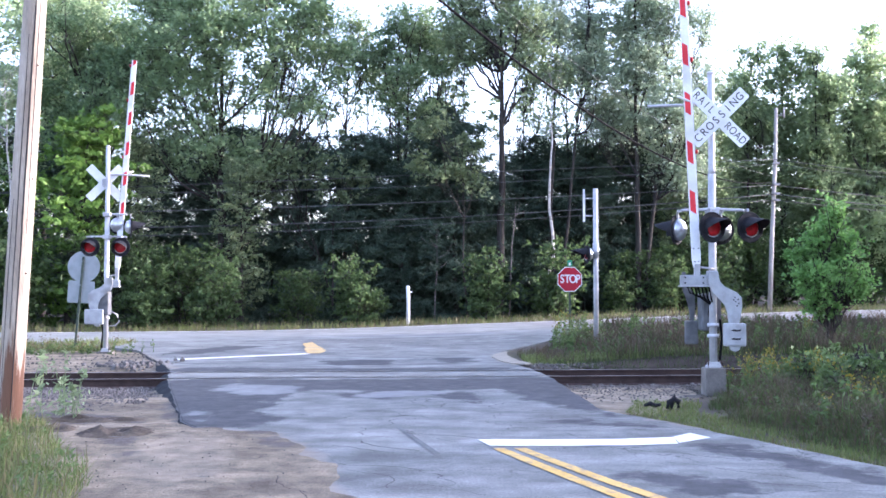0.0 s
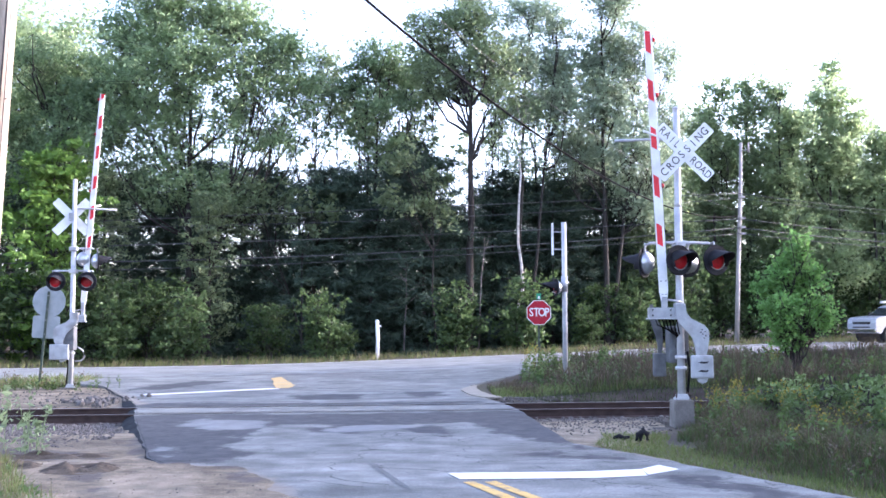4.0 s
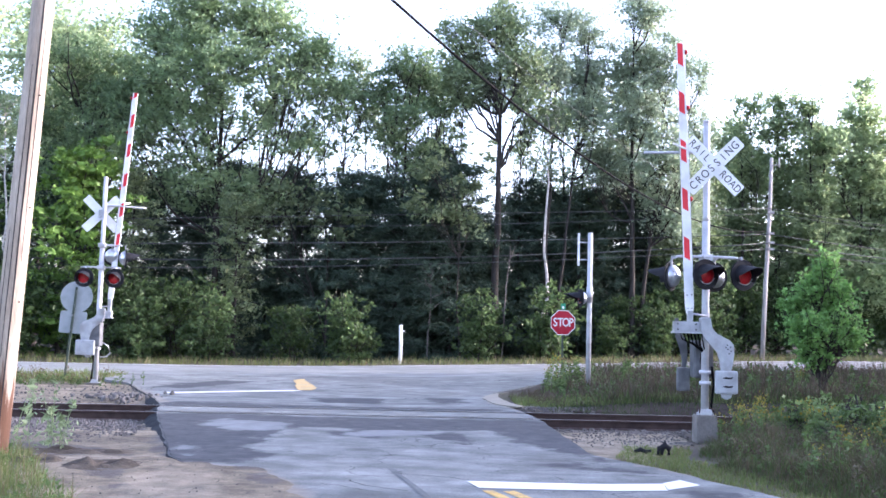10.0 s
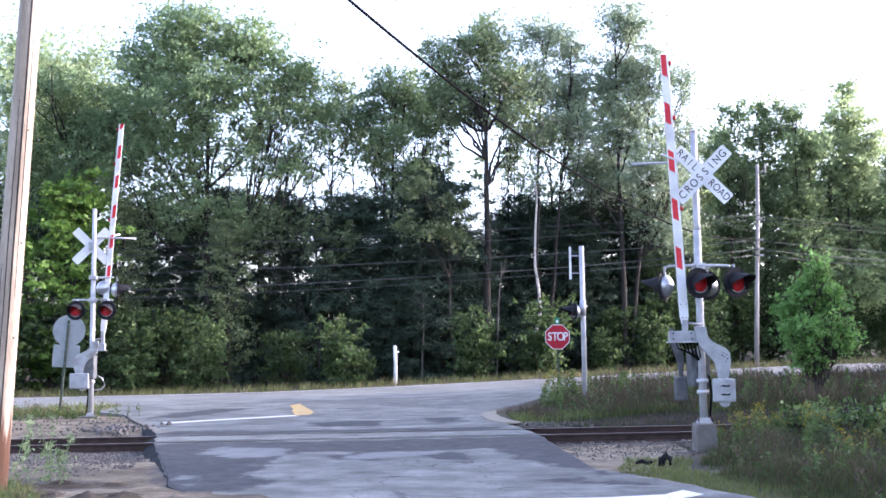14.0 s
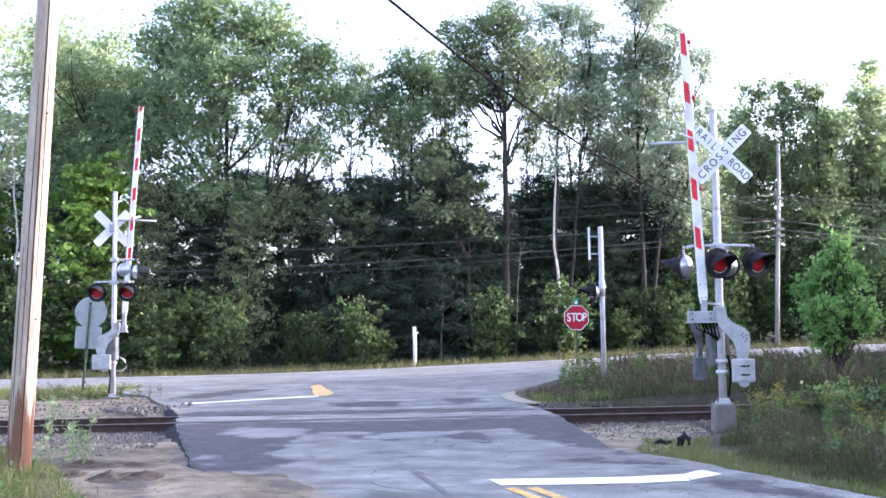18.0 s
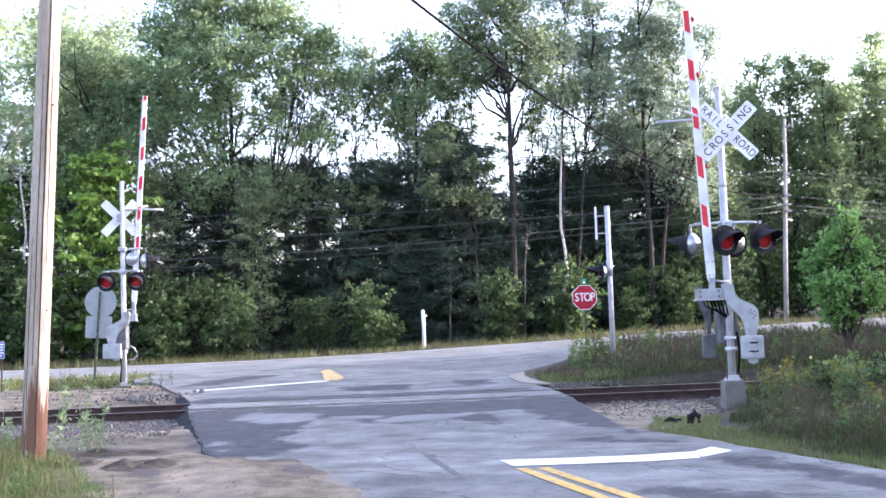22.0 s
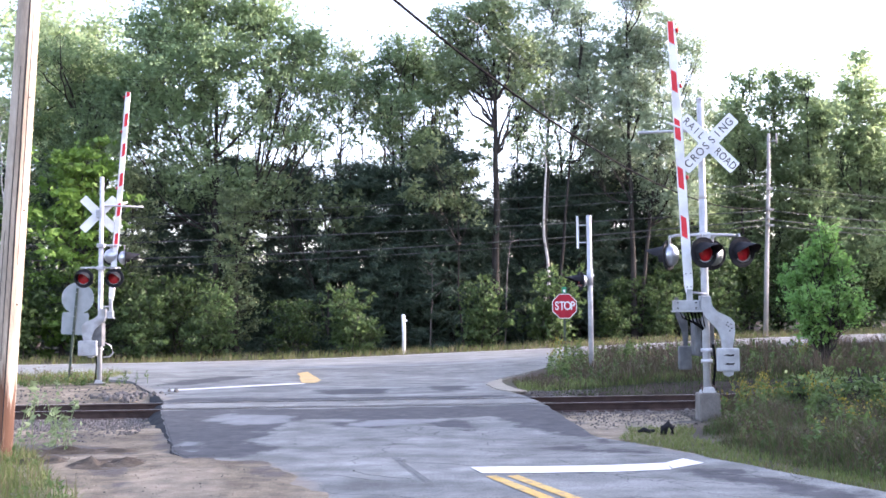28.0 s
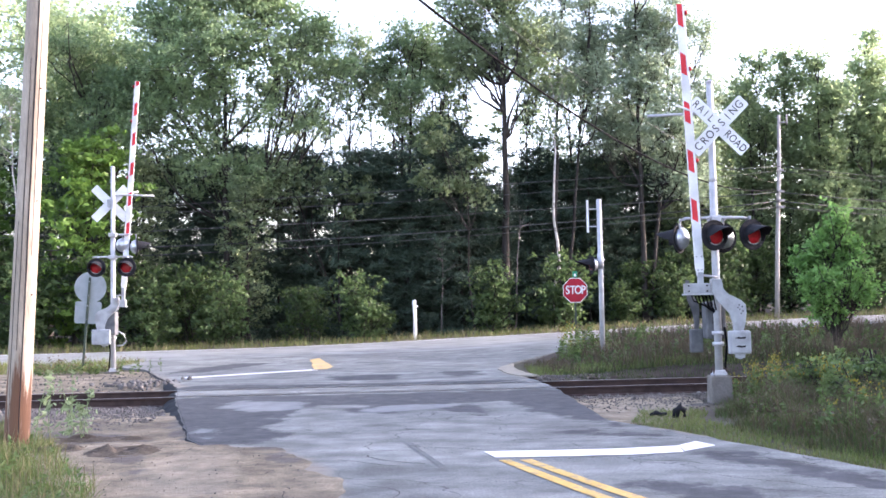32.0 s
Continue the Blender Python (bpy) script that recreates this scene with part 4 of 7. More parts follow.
def crossing_signal(m, base, top, arm_base, arm_tip, first_red, heads, bars, rear, label):
    t = thing("crossing_signal", m, label, "crossing signal", "railway crossing signals")
    bm = bmesh.new()
    tube(bm, [(0, 0, base), (0, 0, 3.62)], 0.064, 16)
    pole = part("pole", bm, M_ALU, t, "silver painted steel mast")
    bm = bmesh.new()
    tube(bm, [(0, 0, 3.62), (0, 0, 3.7), (0, 0, top)], [0.064, 0.056, 0.056], 16)
    part("upper_pole", bm, M_ALU, t)
    bm = bmesh.new()
    tube(bm, [(0, 0, top), (0, 0, top + 0.03), (0, 0, top + 0.05)], [0.066, 0.06, 0.02], 16)
    part("pole_cap", bm, M_GALV, t)
    bm = bmesh.new()
    prism(bm, [(-0.12, base), (0.12, base), (0.12, base + 0.03), (0.088, base + 0.05), (0.082, base + 0.09), (-0.082, base + 0.09), (-0.088, base + 0.05), (-0.12, base + 0.03)], -0.088, 0.088, 0.01)
    part("pole_base", bm, M_ALU, t, "cast base of the mast")
    for x, y in ((-0.105, -0.075), (0.105, -0.075), (-0.105, 0.075), (0.105, 0.075)):
        bm = bmesh.new()
        tube(bm, [(x, y, base - 0.02), (x, y, base + 0.12)], 0.014, 8)
        part("bolt", bm, M_RUST, t)
    # crossbuck
    for k, (tilt, y) in enumerate(((45, -0.125), (-45, -0.117))):
        bm = bmesh.new()
        r = 0.025
        q = [(sx * (0.61 - r) + r * math.cos(a), sz * (0.115 - r) + r * math.sin(a)) for sx, sz, a0 in ((1, 1, 0), (-1, 1, 90), (-1, -1, 180), (1, -1, 270)) for a in (radians(a0), radians(a0 + 45), radians(a0 + 90))]
        prism(bm, q, -0.0025, 0.0025, m=pose(0.10, y, 4.55, 0, -tilt, 0))
        blade = part("crossbuck_blade", bm, M_WHITE, t, "white crossbuck board with black letters")
        face = pose(0.10, y - 0.004, 4.55) @ pose(0, 0, 0, 0, -tilt, 0) @ pose(0, 0, 0, 90, 0, 0)
        if k == 0:
            for i, ch in enumerate("CROSSING"):
                letters("letter", ch, 0.19, M_LETTER, blade, face @ pose(-0.49 + 0.14 * i, 0, 0) @ Matrix.Diagonal((0.9, 1.0, 1.0, 1.0)))
        else:
            for word, x0 in (("RAIL", -0.52), ("ROAD", 0.205)):
                for i, ch in enumerate(word):
                    letters("letter", ch, 0.185, M_LETTER, blade, face @ pose(x0 + 0.113 * i, 0, 0) @ Matrix.Diagonal((0.82, 1.0, 1.0, 1.0)))
    bm = bmesh.new()
    box(bm, 0.03, 0.15, -0.112, 0.0, 4.45, 4.65, 0.008)
    part("crossbuck_bracket", bm, M_GALV, t)
    # arm rest and stay
    bm = bmesh.new()
    tube(bm, [(0.05, -0.05, 4.77), (-0.5, -0.08, 4.765), (-1.08, -0.10, 4.74)], [0.022, 0.022, 0.026], 8)
    part("arm_rest", bm, M_GALV, t, "thin grey arm rest")
    bm = bmesh.new()
    tube(bm, [(-0.62, -0.26, 4.88), (-0.32, -0.09, 4.80), (-0.02, -0.04, 4.77)], 0.02, 8)
    part("stay", bm, M_WHITE, t)
    # lamp arms
    for z in bars:
        bm = bmesh.new()
        reach = 0.54 if z == bars[0] else 0.06
        tube(bm, [(-0.52, 0, z), (-0.48, 0, z + 0.015), (0, -0.09, z + 0.02), (reach * 0.9, 0, z + 0.015), (reach, 0, z)], 0.024, 8)
        part("lamp_arm", bm, M_ALU, t)
        bm = bmesh.new()
        box(bm, -0.10, 0.10, -0.10, 0.10, z - 0.05, z + 0.06, 0.02)
        part("clamp", bm, M_ALU, t)
    for x, y, z, turn, silver in heads:
        signal_head(t, x, y, z, turn, silver)
        bm = bmesh.new()
        zb = min(bars, key=lambda b: abs(b - z - 0.28))
        tube(bm, [(x, y * 0.2, zb), (x, y * 0.6, zb + 0.01), (x, y * 0.75, zb - 0.06), (x, y * 0.8, z + 0.1)], 0.022, 8)
        part("hanger", bm, M_ALU, t)
    # gate machine
    end = -0.56 if base > 0.2 else -0.32
    bm = bmesh.new()
    box(bm, end, -0.13, -0.17, -0.03, 1.76, 1.93, 0.012)
    bracket = part("arm_bracket", bm, M_GREYBOX, t, "grey steel arm bracket")
    for x in (end + 0.06, -0.2):
        for z in (1.80, 1.89):
            bm = bmesh.new()
            tube(bm, [(x, -0.185, z), (x, -0.168, z)], 0.014, 6)
            part("bolt", bm, M_BLACK, bracket)
    bm = bmesh.new()
    box(bm, end - 0.02, -0.10, -0.19, 0.0, 1.735, 1.76, 0.004)
    part("bracket_foot", bm, M_GALV, t)
    bm = bmesh.new()
    box(bm, -0.13, 0.03, -0.2, -0.06, 1.76, 2.0, 0.015)
    part("hub", bm, M_ALU, t)
    bm = bmesh.new()
    box(bm, -0.16, 0.16, 0.06, 0.42, 1.0, 1.62, 0.03)
    part("machine_box", bm, M_DULL, t, "dark grey gate machine casing")
    arm_shape = [(-0.13, 1.80), (-0.12, 1.99), (0.03, 1.99), (0.05, 1.82), (0.12, 1.74), (0.34, 1.64), (0.41, 1.56), (0.42, 1.42), (0.39, 1.24), (0.36, 1.12), (0.20, 1.12), (0.19, 1.30), (0.14, 1.44), (0.02, 1.56), (-0.08, 1.66)]
    bm = bmesh.new()
    prism(bm, arm_shape, -0.24, -0.20, 0.008)
    cw = part("counterweight_arm", bm, M_GREYBOX, t, "curved pale grey counterweight arm")
    for u, w in ((0.30, 1.56), (0.35, 1.53), (0.31, 1.49), (0.36, 1.46), (0.28, 1.52), (0.33, 1.42)):
        bm = bmesh.new()
        tube(bm, [(u, -0.243, w), (u, -0.239, w)], 0.012, 8)
        part("bolt_hole", bm, M_BLACK, cw)
    bm = bmesh.new()
    box(bm, 0.11, 0.47, -0.30, -0.15, 0.76, 1.14, 0.035)
    w = part("counterweight", bm, M_GREYBOX, cw, "pale grey counterweight block")
    for z in (0.88, 1.02):
        bm = bmesh.new()
        prism(bm, [(0.20, z), (0.26, z + 0.022), (0.31, z + 0.012), (0.38, z + 0.022), (0.36, z - 0.012), (0.28, z - 0.016)], -0.306, -0.302)
        part("slot", bm, M_BLACK, t)
    bm = bmesh.new()
    prism(bm, [(0.20, 0.76), (0.38, 0.76), (0.36, 0.70), (0.29, 0.67), (0.22, 0.70)], -0.26, -0.2, 0.006)
    part("counterweight_tip", bm, M_GREYBOX, t)
    bm = bmesh.new()
    prism(bm, [(u * rear[0] + rear[1], v) for u, v in arm_shape], 0.42, 0.46, 0.008)
    part("counterweight_arm", bm, M_DULL if base > 0.2 else M_GREYBOX, t, "curved grey counterweight arm")
    bm = bmesh.new()
    box(bm, 0.11 * rear[0] + rear[1] - 0.05, 0.47 * rear[0] + rear[1] + 0.02, 0.36, 0.5, 0.76, 1.16, 0.03)
    part("counterweight", bm, M_DULL if base > 0.2 else M_GREYBOX, t)
    bm = bmesh.new()
    for k in range(7):
        a, b = -0.45 + 0.06 * k, -0.06 + 0.02 * k
        tube(bm, [(a, -0.1, 1.75), (a + 0.05, -0.06, 1.64 - 0.02 * k), (b, 0.0, 1.48 - 0.03 * k), (b, 0.07, 1.25)], 0.013, 6)
    part("cables", bm, M_CABLE, t, "dark drooping cables")
    bm = bmesh.new()
    tube(bm, [(0.10, -0.04, 1.2), (0.13, -0.06, 0.9), (0.09, -0.05, 0.55), (0.13, -0.05, base + 0.05)], 0.02, 8)
    part("conduit", bm, M_CABLE, t)
    if base < 0.2:
        bm = bmesh.new()
        tube(bm, [(-0.09, 0.0, 1.12), (-0.28, -0.03, 1.0), (-0.34, -0.04, 0.82), (-0.25, -0.03, 0.72), (-0.08, -0.02, 0.7)], 0.02, 8)
        part("conduit", bm, M_GALV, t)
    for z in (0.92, 1.1):
        bm = bmesh.new()
        tube(bm, [(0, 0, z - 0.03), (0, 0, z + 0.03)], 0.098, 14)
        part("clamp", bm, M_GALV, t)
    # the raised arm: white with slanting red stripes and small lamps
    (x0, z0), (x1, z1) = arm_base, arm_tip
    lean = math.degrees(math.atan2(x1 - x0, z1 - z0))
    length = math.hypot(x1 - x0, z1 - z0)
    am = pose(x0, -0.12, z0, 0, lean, 0)
    bm = bmesh.new()
    prism(bm, [(-0.05, 0.1), (0.05, 0.1), (0.072, 0.24), (0.072, 0.6), (0.062, length), (-0.062, length), (-0.072, 0.6), (-0.072, 0.24)], -0.022, 0.022, 0.004, m=am)
    arm = part("gate_arm", bm, M_WHITE, t, "raised white arm with red stripes")
    for u, w in ((-0.03, 0.2), (0.03, 0.2), (-0.04, 0.42), (0.04, 0.42)):
        bm = bmesh.new()
        tube(bm, [am @ Vector((u, -0.03, w)), am @ Vector((u, -0.02, w))], 0.011, 8)
        part("bolt", bm, M_DULL, arm)
    s = first_red
    while s < length:
        e = min(s + 0.41, length)
        for y in (-0.0245, 0.0245):
            bm = bmesh.new()
            prism(bm, [(-0.06, s + 0.06), (0.034, s), (0.032, e - 0.06 if e < length else e), (-0.058, e)], y - 0.001, y + 0.001, m=am)
            part("stripe", bm, M_RED, arm, "red reflective stripe")
        s += 0.82
    for s in (length - 0.15, length - 1.1, length - 2.65):
        bm = bmesh.new()
        tube(bm, [am @ Vector((0.07, 0, s)), am @ Vector((0.10, 0, s)), am @ Vector((0.12, 0, s))], [0.035, 0.045, 0.02], 10)
        part("arm_lamp", bm, M_LENS, arm, "small red lamp")
    bm = bmesh.new()
    tube(bm, [am @ Vector((0.07, 0, 0.3)), am @ Vector((0.075, 0, length * 0.5)), am @ Vector((0.07, 0, length - 0.2))], 0.008, 6)
    part("lamp_wire", bm, M_GALV, arm)
    bm = bmesh.new()
    box(bm, x0 - 0.045, x0 + 0.045, -0.165, -0.075, 1.93, z0 + 0.16, 0.01)
    part("arm_socket", bm, M_GREYBOX, t)
    bm = bmesh.new()
    tube(bm, [(x0 + 0.05, -0.1, 2.06), (0.0, -0.08, 2.03)], 0.02, 8)
    part("tie_bolt", bm, M_GALV, t)
    return t


crossing_signal(pose(4.5, 17.0, 0.0, 0, 0, 0), 0.40, 5.3, (-0.29, 1.95), (-0.49, 6.62), 0.99,
                ((-0.08, -0.30, 2.71, 22, True), (0.54, -0.30, 2.71, 22, True), (-0.53, 0.26, 2.70, 232, True), (0.20, 0.26, 2.70, 192, True)), (3.0,), (0.4, -0.36),
                "railway crossing signal with crossbuck, lamps and raised arm")
bm = bmesh.new()
prism(bm, [(-0.18, -0.25), (0.18, -0.25), (0.165, 0.38), (0.15, 0.40), (-0.15, 0.40), (-0.165, 0.38)], -0.17, 0.17, 0.015)
solid("concrete_foundation", bm, M_CONCRETE, "weathered concrete block under the signal mast", "foundation", m=pose(4.5, 17.0, 0.0))
crossing_signal(pose(-9.0, 27.3, 0.0, 0, 0, 184), 0.02, 5.5, (-0.24, 2.1), (-0.64, 7.89), 1.55,
                ((0.36, 0.30, 2.80, 176, True), (-0.43, 0.30, 2.80, 176, True), (-0.60, -0.1, 3.36, -70, True), (-0.22, -0.2, 3.42, -20, True)), (3.08, 3.68), (1.15, -0.12),
                "railway crossing signal seen from behind, arm raised")
bm = bmesh.new()
prism(bm, [(-0.22, -0.25), (0.22, -0.25), (0.2, 0.0), (0.18, 0.02), (-0.18, 0.02), (-0.2, 0.0)], -0.2, 0.2, 0.01)
solid("concrete_foundation", bm, M_CONCRETE, "low concrete footing under the far signal mast", "foundation", m=pose(-9.0, 27.3, 0.0))

# the plain mast beyond the track, with side lamps and a bracket
t = thing("signal_mast", pose(4.36, 29, 0.05), "slim silver signal mast among roadside weeds", "signal mast")
bm = bmesh.new()
tube(bm, [(0, 0, -0.1), (0, 0, 4.5)], 0.072, 14)
part("pole", bm, M_ALU, t)
for a in (0, 1):
    bm = bmesh.new()
    tube(bm, [(0, 0, 4.22 - 0.5 * a), (-0.3, 0, 4.22 - 0.5 * a)], 0.018, 6)
    part("bracket_arm", bm, M_GALV, t)
bm = bmesh.new()
box(bm, -0.36, -0.30, -0.03, 0.03, 3.55, 4.48, 0.008)
part("bracket_plate", bm, M_WHITE, t, "narrow white plate on arms")
bm = bmesh.new()
tube(bm, [(0.12, 0, 2.76), (0, 0, 2.78), (-0.2, 0, 2.72)], 0.035, 8)
part("lamp_arm", bm, M_GALV, t)
signal_head(t, -0.26, -0.1, 2.62, -80, True)
signal_head(t, -0.28, 0.25, 2.64, -98, False)
bm = bmesh.new()
tube(bm, [(0, 0, 2.5), (0, 0, 2.95)], 0.09, 12)
part("clamp", bm, M_GALV, t)

# ---- signs and posts ----
t = thing("stop_sign", pose(3.86, 31, 0.0, 0, 0, 4), "red octagonal stop sign on a thin green post", "stop sign")
bm = bmesh.new()
octagon = [(0.405 * math.cos(radians(22.5 + 45 * k)), 0.405 * math.sin(radians(22.5 + 45 * k))) for k in range(8)]
prism(bm, octagon, -0.002, 0.002, m=pose(0, -0.03, 1.98))
part("border", bm, M_WHITE, t, "white rim")
bm = bmesh.new()
prism(bm, [(u * 0.945, v * 0.945) for u, v in octagon], -0.0015, 0.0015, m=pose(0, -0.0345, 1.98))
face = part("face", bm, M_STOPRED, t, "red sign face")
for i, ch in enumerate("STOP"):
    letters("letter", ch, 0.36, M_WHITE, face, pose(-0.235 + (0, 0.155, 0.325, 0.485)[i], -0.039, 1.98, 90, 0, 0) @ Matrix.Diagonal((0.78, 1, 1, 1)), bold=0.005)
bm = bmesh.new()
box(bm, -0.03, 0.03, -0.02, 0.02, -0.1, 2.5, 0.004)
part("post", bm, M_POSTGREEN, t)
bm = bmesh.new()
box(bm, -0.07, 0.07, -0.03, -0.022, 2.38, 2.56, 0.002)
part("tag", bm, M_GREEN, t, "small green and white tag")
bm = bmesh.new()
box(bm, -0.03, 0.03, -0.034, -0.031, 2.4, 2.48)
part("tag_mark", bm, M_WHITE, t)

t = thing("road_sign", pose(-10.5, 29.5, 0.0, 0, 0, 6), "round and square road signs seen from the back", "road sign")
bm = bmesh.new()
prism(bm, [(0.455 * math.cos(a), 0.455 * math.sin(a)) for a in np.linspace(0, math.tau, 33)[:-1]], 0.030, 0.034, m=pose(0.10, 0, 2.33))
part("round_panel", bm, M_SIGNBACK, t, "bare metal disc")
bm = bmesh.new()
r = 0.05
prism(bm, [(sx * (0.375 - r) + r * math.cos(a), sz * (0.32 - r) + r * math.sin(a)) for sx, sz, a0 in ((1, 1, 0), (-1, 1, 90), (-1, -1, 180), (1, -1, 270)) for a in (radians(a0), radians(a0 + 45), radians(a0 + 90))],
      0.030, 0.034, m=pose(0.03, 0, 1.60, 0, 3, 0))
part("square_panel", bm, M_SIGNBACK, t, "bare metal panel")
bm = bmesh.new()
prism(bm, [(-0.155, -0.15), (-0.09, -0.15), (0.125, 2.62), (0.065, 2.62)], -0.02, 0.028, 0.003)
part("post", bm, M_POSTGREEN, t, "leaning dark green post")
for z in (1.4, 1.8, 2.1, 2.5):
    bm = bmesh.new()
    tube(bm, [(-0.12 + z * 0.083, -0.034, z), (-0.12 + z * 0.083, -0.02, z)], 0.014, 6)
    part("bolt", bm, M_GALV, t)

t = thing("marker_post", pose(-1.6, 47.05, ground_z(-1.6, 47.05)), "slim white marker post on the verge", "marker post")
bm = bmesh.new()
tube(bm, [(0, 0, -0.1), (0.01, 0, 1.0), (-0.015, 0, 1.8), (-0.015, 0, 1.83)], [0.085, 0.085, 0.085, 0.05], 12)
part("post", bm, M_WHITE, t)
bm = bmesh.new()
tube(bm, [(0.06, 0, 1.52), (0.17, 0, 1.55)], 0.045, 10)
part("spigot", bm, M_WHITE, t)


def notice(m, w, h, lines, plate, label):
    t = thing("notice_sign", m, label, "notice sign", "blue emergency notices")
    bm = bmesh.new()
    box(bm, -w / 2, w / 2, -0.004, 0, -h / 2, h / 2)
    part("rim", bm, M_WHITE, t, "white rim")
    bm = bmesh.new()
    box(bm, -w / 2 + 0.014, w / 2 - 0.014, -0.008, -0.004, -h / 2 + 0.014, h / 2 - 0.014)
    panel = part("panel", bm, M_BLUE, t, "blue panel with white lines")
    for k, spans in enumerate(lines):
        z = h / 2 - h * (0.17 + 0.165 * k)
        for a, b in spans:
            bm = bmesh.new()
            box(bm, a * w, b * w, -0.0105, -0.008, z - h * 0.042, z + h * 0.042)
            part("line", bm, M_WHITE, panel)
    bm = bmesh.new()
    box(bm, -0.02, 0.02, 0.002, 0.03, -1.5, h / 2 - 0.03, 0.003)
    part("post", bm, M_RUST, t)
    if plate:
        bm = bmesh.new()
        box(bm, -0.09, 0.13, -0.006, 0, -h / 2 - 0.30, -h / 2 - 0.02, 0.002)
        part("plate", bm, M_ORANGE, t, "rusty orange plate")


LINES = (((-0.44, -0.16), (-0.1, 0.44)), ((-0.38, -0.28), (-0.22, 0.22), (0.28, 0.4)), ((-0.33, 0.33),), ((-0.42, 0.06), (0.12, 0.42)), ((-0.2, 0.06), (0.12, 0.22)))
notice(pose(7.82, 14.5, 1.385, 0, 0, -12), 0.72, 0.44, LINES, True, "blue notice with white lines above an orange plate")
notice(pose(-12.2, 27, 1.09, 0, 0, -48), 0.55, 0.45, LINES, False, "blue notice turned edge-on beside the track")

# ---- utility poles and wires ----
t = thing("utility_pole", pose(-5.49, 13.0, 0.0), "weathered wooden utility pole with a rusty stained foot", "utility pole", "utility poles")
def pole_x(z):
    return 0.048 * z


POLE_Z = [-0.3] + [0.1 * k for k in range(19)] + [2.2, 3, 4, 6, 8, 10.6]
bm = bmesh.new()
tube(bm, [(pole_x(z), 0, z) for z in POLE_Z], [table((-0.3, 1.5, 2.5, 4, 6, 8, 10.6), (0.156, 0.149, 0.147, 0.143, 0.138, 0.13, 0.12), z) for z in POLE_Z], 36)
shaft = part("shaft", bm, M_POLE, t, "weathered wood with a reddish stained foot")
layer = shaft.data.attributes.new("stain", "FLOAT", "POINT")
for v, d in zip(shaft.data.vertices, layer.data):
    a = math.atan2(v.co.y, v.co.x - pole_x(v.co.z))
    o = 0.75 * noise.noise((math.cos(a) * 3.2, math.sin(a) * 3.2, 0.3 * v.co.z))
    d.value = 0.95 * smooth(1.25 + o, 0.35 + o, v.co.z)
for az, z0, z1, w in ((-62, -0.1, 9.5, 0.011), (-88, 1.2, 5.0, 0.006), (-115, 0.2, 3.0, 0.005), (-40, 2.4, 6.0, 0.005)):
    pts = []
    for z in np.arange(z0, z1, 0.22):
        r = table((0, 1.5, 2.5, 4, 6, 8), (0.152, 0.149, 0.147, 0.143, 0.138, 0.13), z) + 0.0005
        a = radians(az + 4 * noise.noise((z * 0.8, az, 1)))
        pts.append((pole_x(z) + r * math.cos(a), r * math.sin(a), z))
    bm = bmesh.new()
    tube(bm, pts, [w * (0.5 + 0.5 * math.sin(math.pi * (k + 0.5) / len(pts))) for k in range(len(pts))], 6)
    part("split", bm, M_TAR, t, "dark split in the wood")
for z, az in ((4.55, -35), (3.1, -25), (1.9, -30), (1.65, -60)):
    bm = bmesh.new()
    a = radians(az)
    tube(bm, [(pole_x(z) + 0.14 * math.cos(a), 0.14 * math.sin(a), z), (pole_x(z) + 0.165 * math.cos(a), 0.165 * math.sin(a), z)], 0.01, 6)
    part("nail", bm, M_RUST, t)

PX, PY = 17.8, 55.0
pz = ground_z(PX, PY)
t = thing("utility_pole", pose(PX, PY, pz), "grey wooden utility pole beyond the highway", "utility pole", "utility poles")
bm = bmesh.new()
tube(bm, [(-0.18, 0, -0.3), (0.0, 0, 4), (0.22, 0, 8), (0.32, 0, 11.5 - pz)], [0.135, 0.12, 0.105, 0.085], 14)
part("shaft", bm, M_GREYPOLE, t)
for z in (6.4, 6.75, 7.25, 8.4):
    bm = bmesh.new()
    box(bm, 0.0, 0.34, -0.3, -0.14, z - pz, z + 0.12 - pz, 0.02, m=pose(0.05, 0, 0))
    part("wire_bracket", bm, M_GREYPOLE, t)
bm = bmesh.new()
tube(bm, [(0.3, -0.1, 11.05 - pz), (0.75, -0.12, 11.1 - pz)], 0.03, 6)
tube(bm, [(0.7, -0.12, 10.95 - pz), (0.7, -0.12, 11.5 - pz)], [0.06, 0.04], 8)
part("insulator_arm", bm, M_GREYPOLE, t)


def wire(name, pts, r, label):
    bm = bmesh.new()
    tube(bm, pts, r, 6)
    solid(name, bm, M_CABLE if "cable" in name else M_WIRE, label, "overhead wire", "overhead wires")


def span(a, b, sag, n=26):
    a, b = Vector(a), Vector(b)
    return [a.lerp(b, k / n) - Vector((0, 0, 4 * sag * (k / n) * (1 - k / n))) for k in range(n + 1)]


for zl, zr, sag, r in ((5.6, 8.67, 0.05, 0.014), (6.39, 8.42, 0.79, 0.012), (5.03, 7.27, 0.36, 0.02), (4.78, 6.78, 0.8, 0.024), (4.19, 6.47, 0.7, 0.016)):
    wire("overhead_wire", span((-34, 43.8, zl - 0.35), (PX + 0.1, PY - 0.2, zr), sag), r, "thin dark overhead wire along the highway")
    wire("overhead_wire", span((PX + 0.1, PY - 0.2, zr), (62, 73, zr + 1.0), 1.0), r, "thin dark overhead wire along the highway")
cable = []
for k in range(31):
    u = k / 30
    cable.append((-4.95 + (PX + 4.95) * u, 13 + 42 * u, 7.97 - 3.741 * (u - 0.2176) + 8.204 * (u - 0.2176) * (u - 0.6266)))
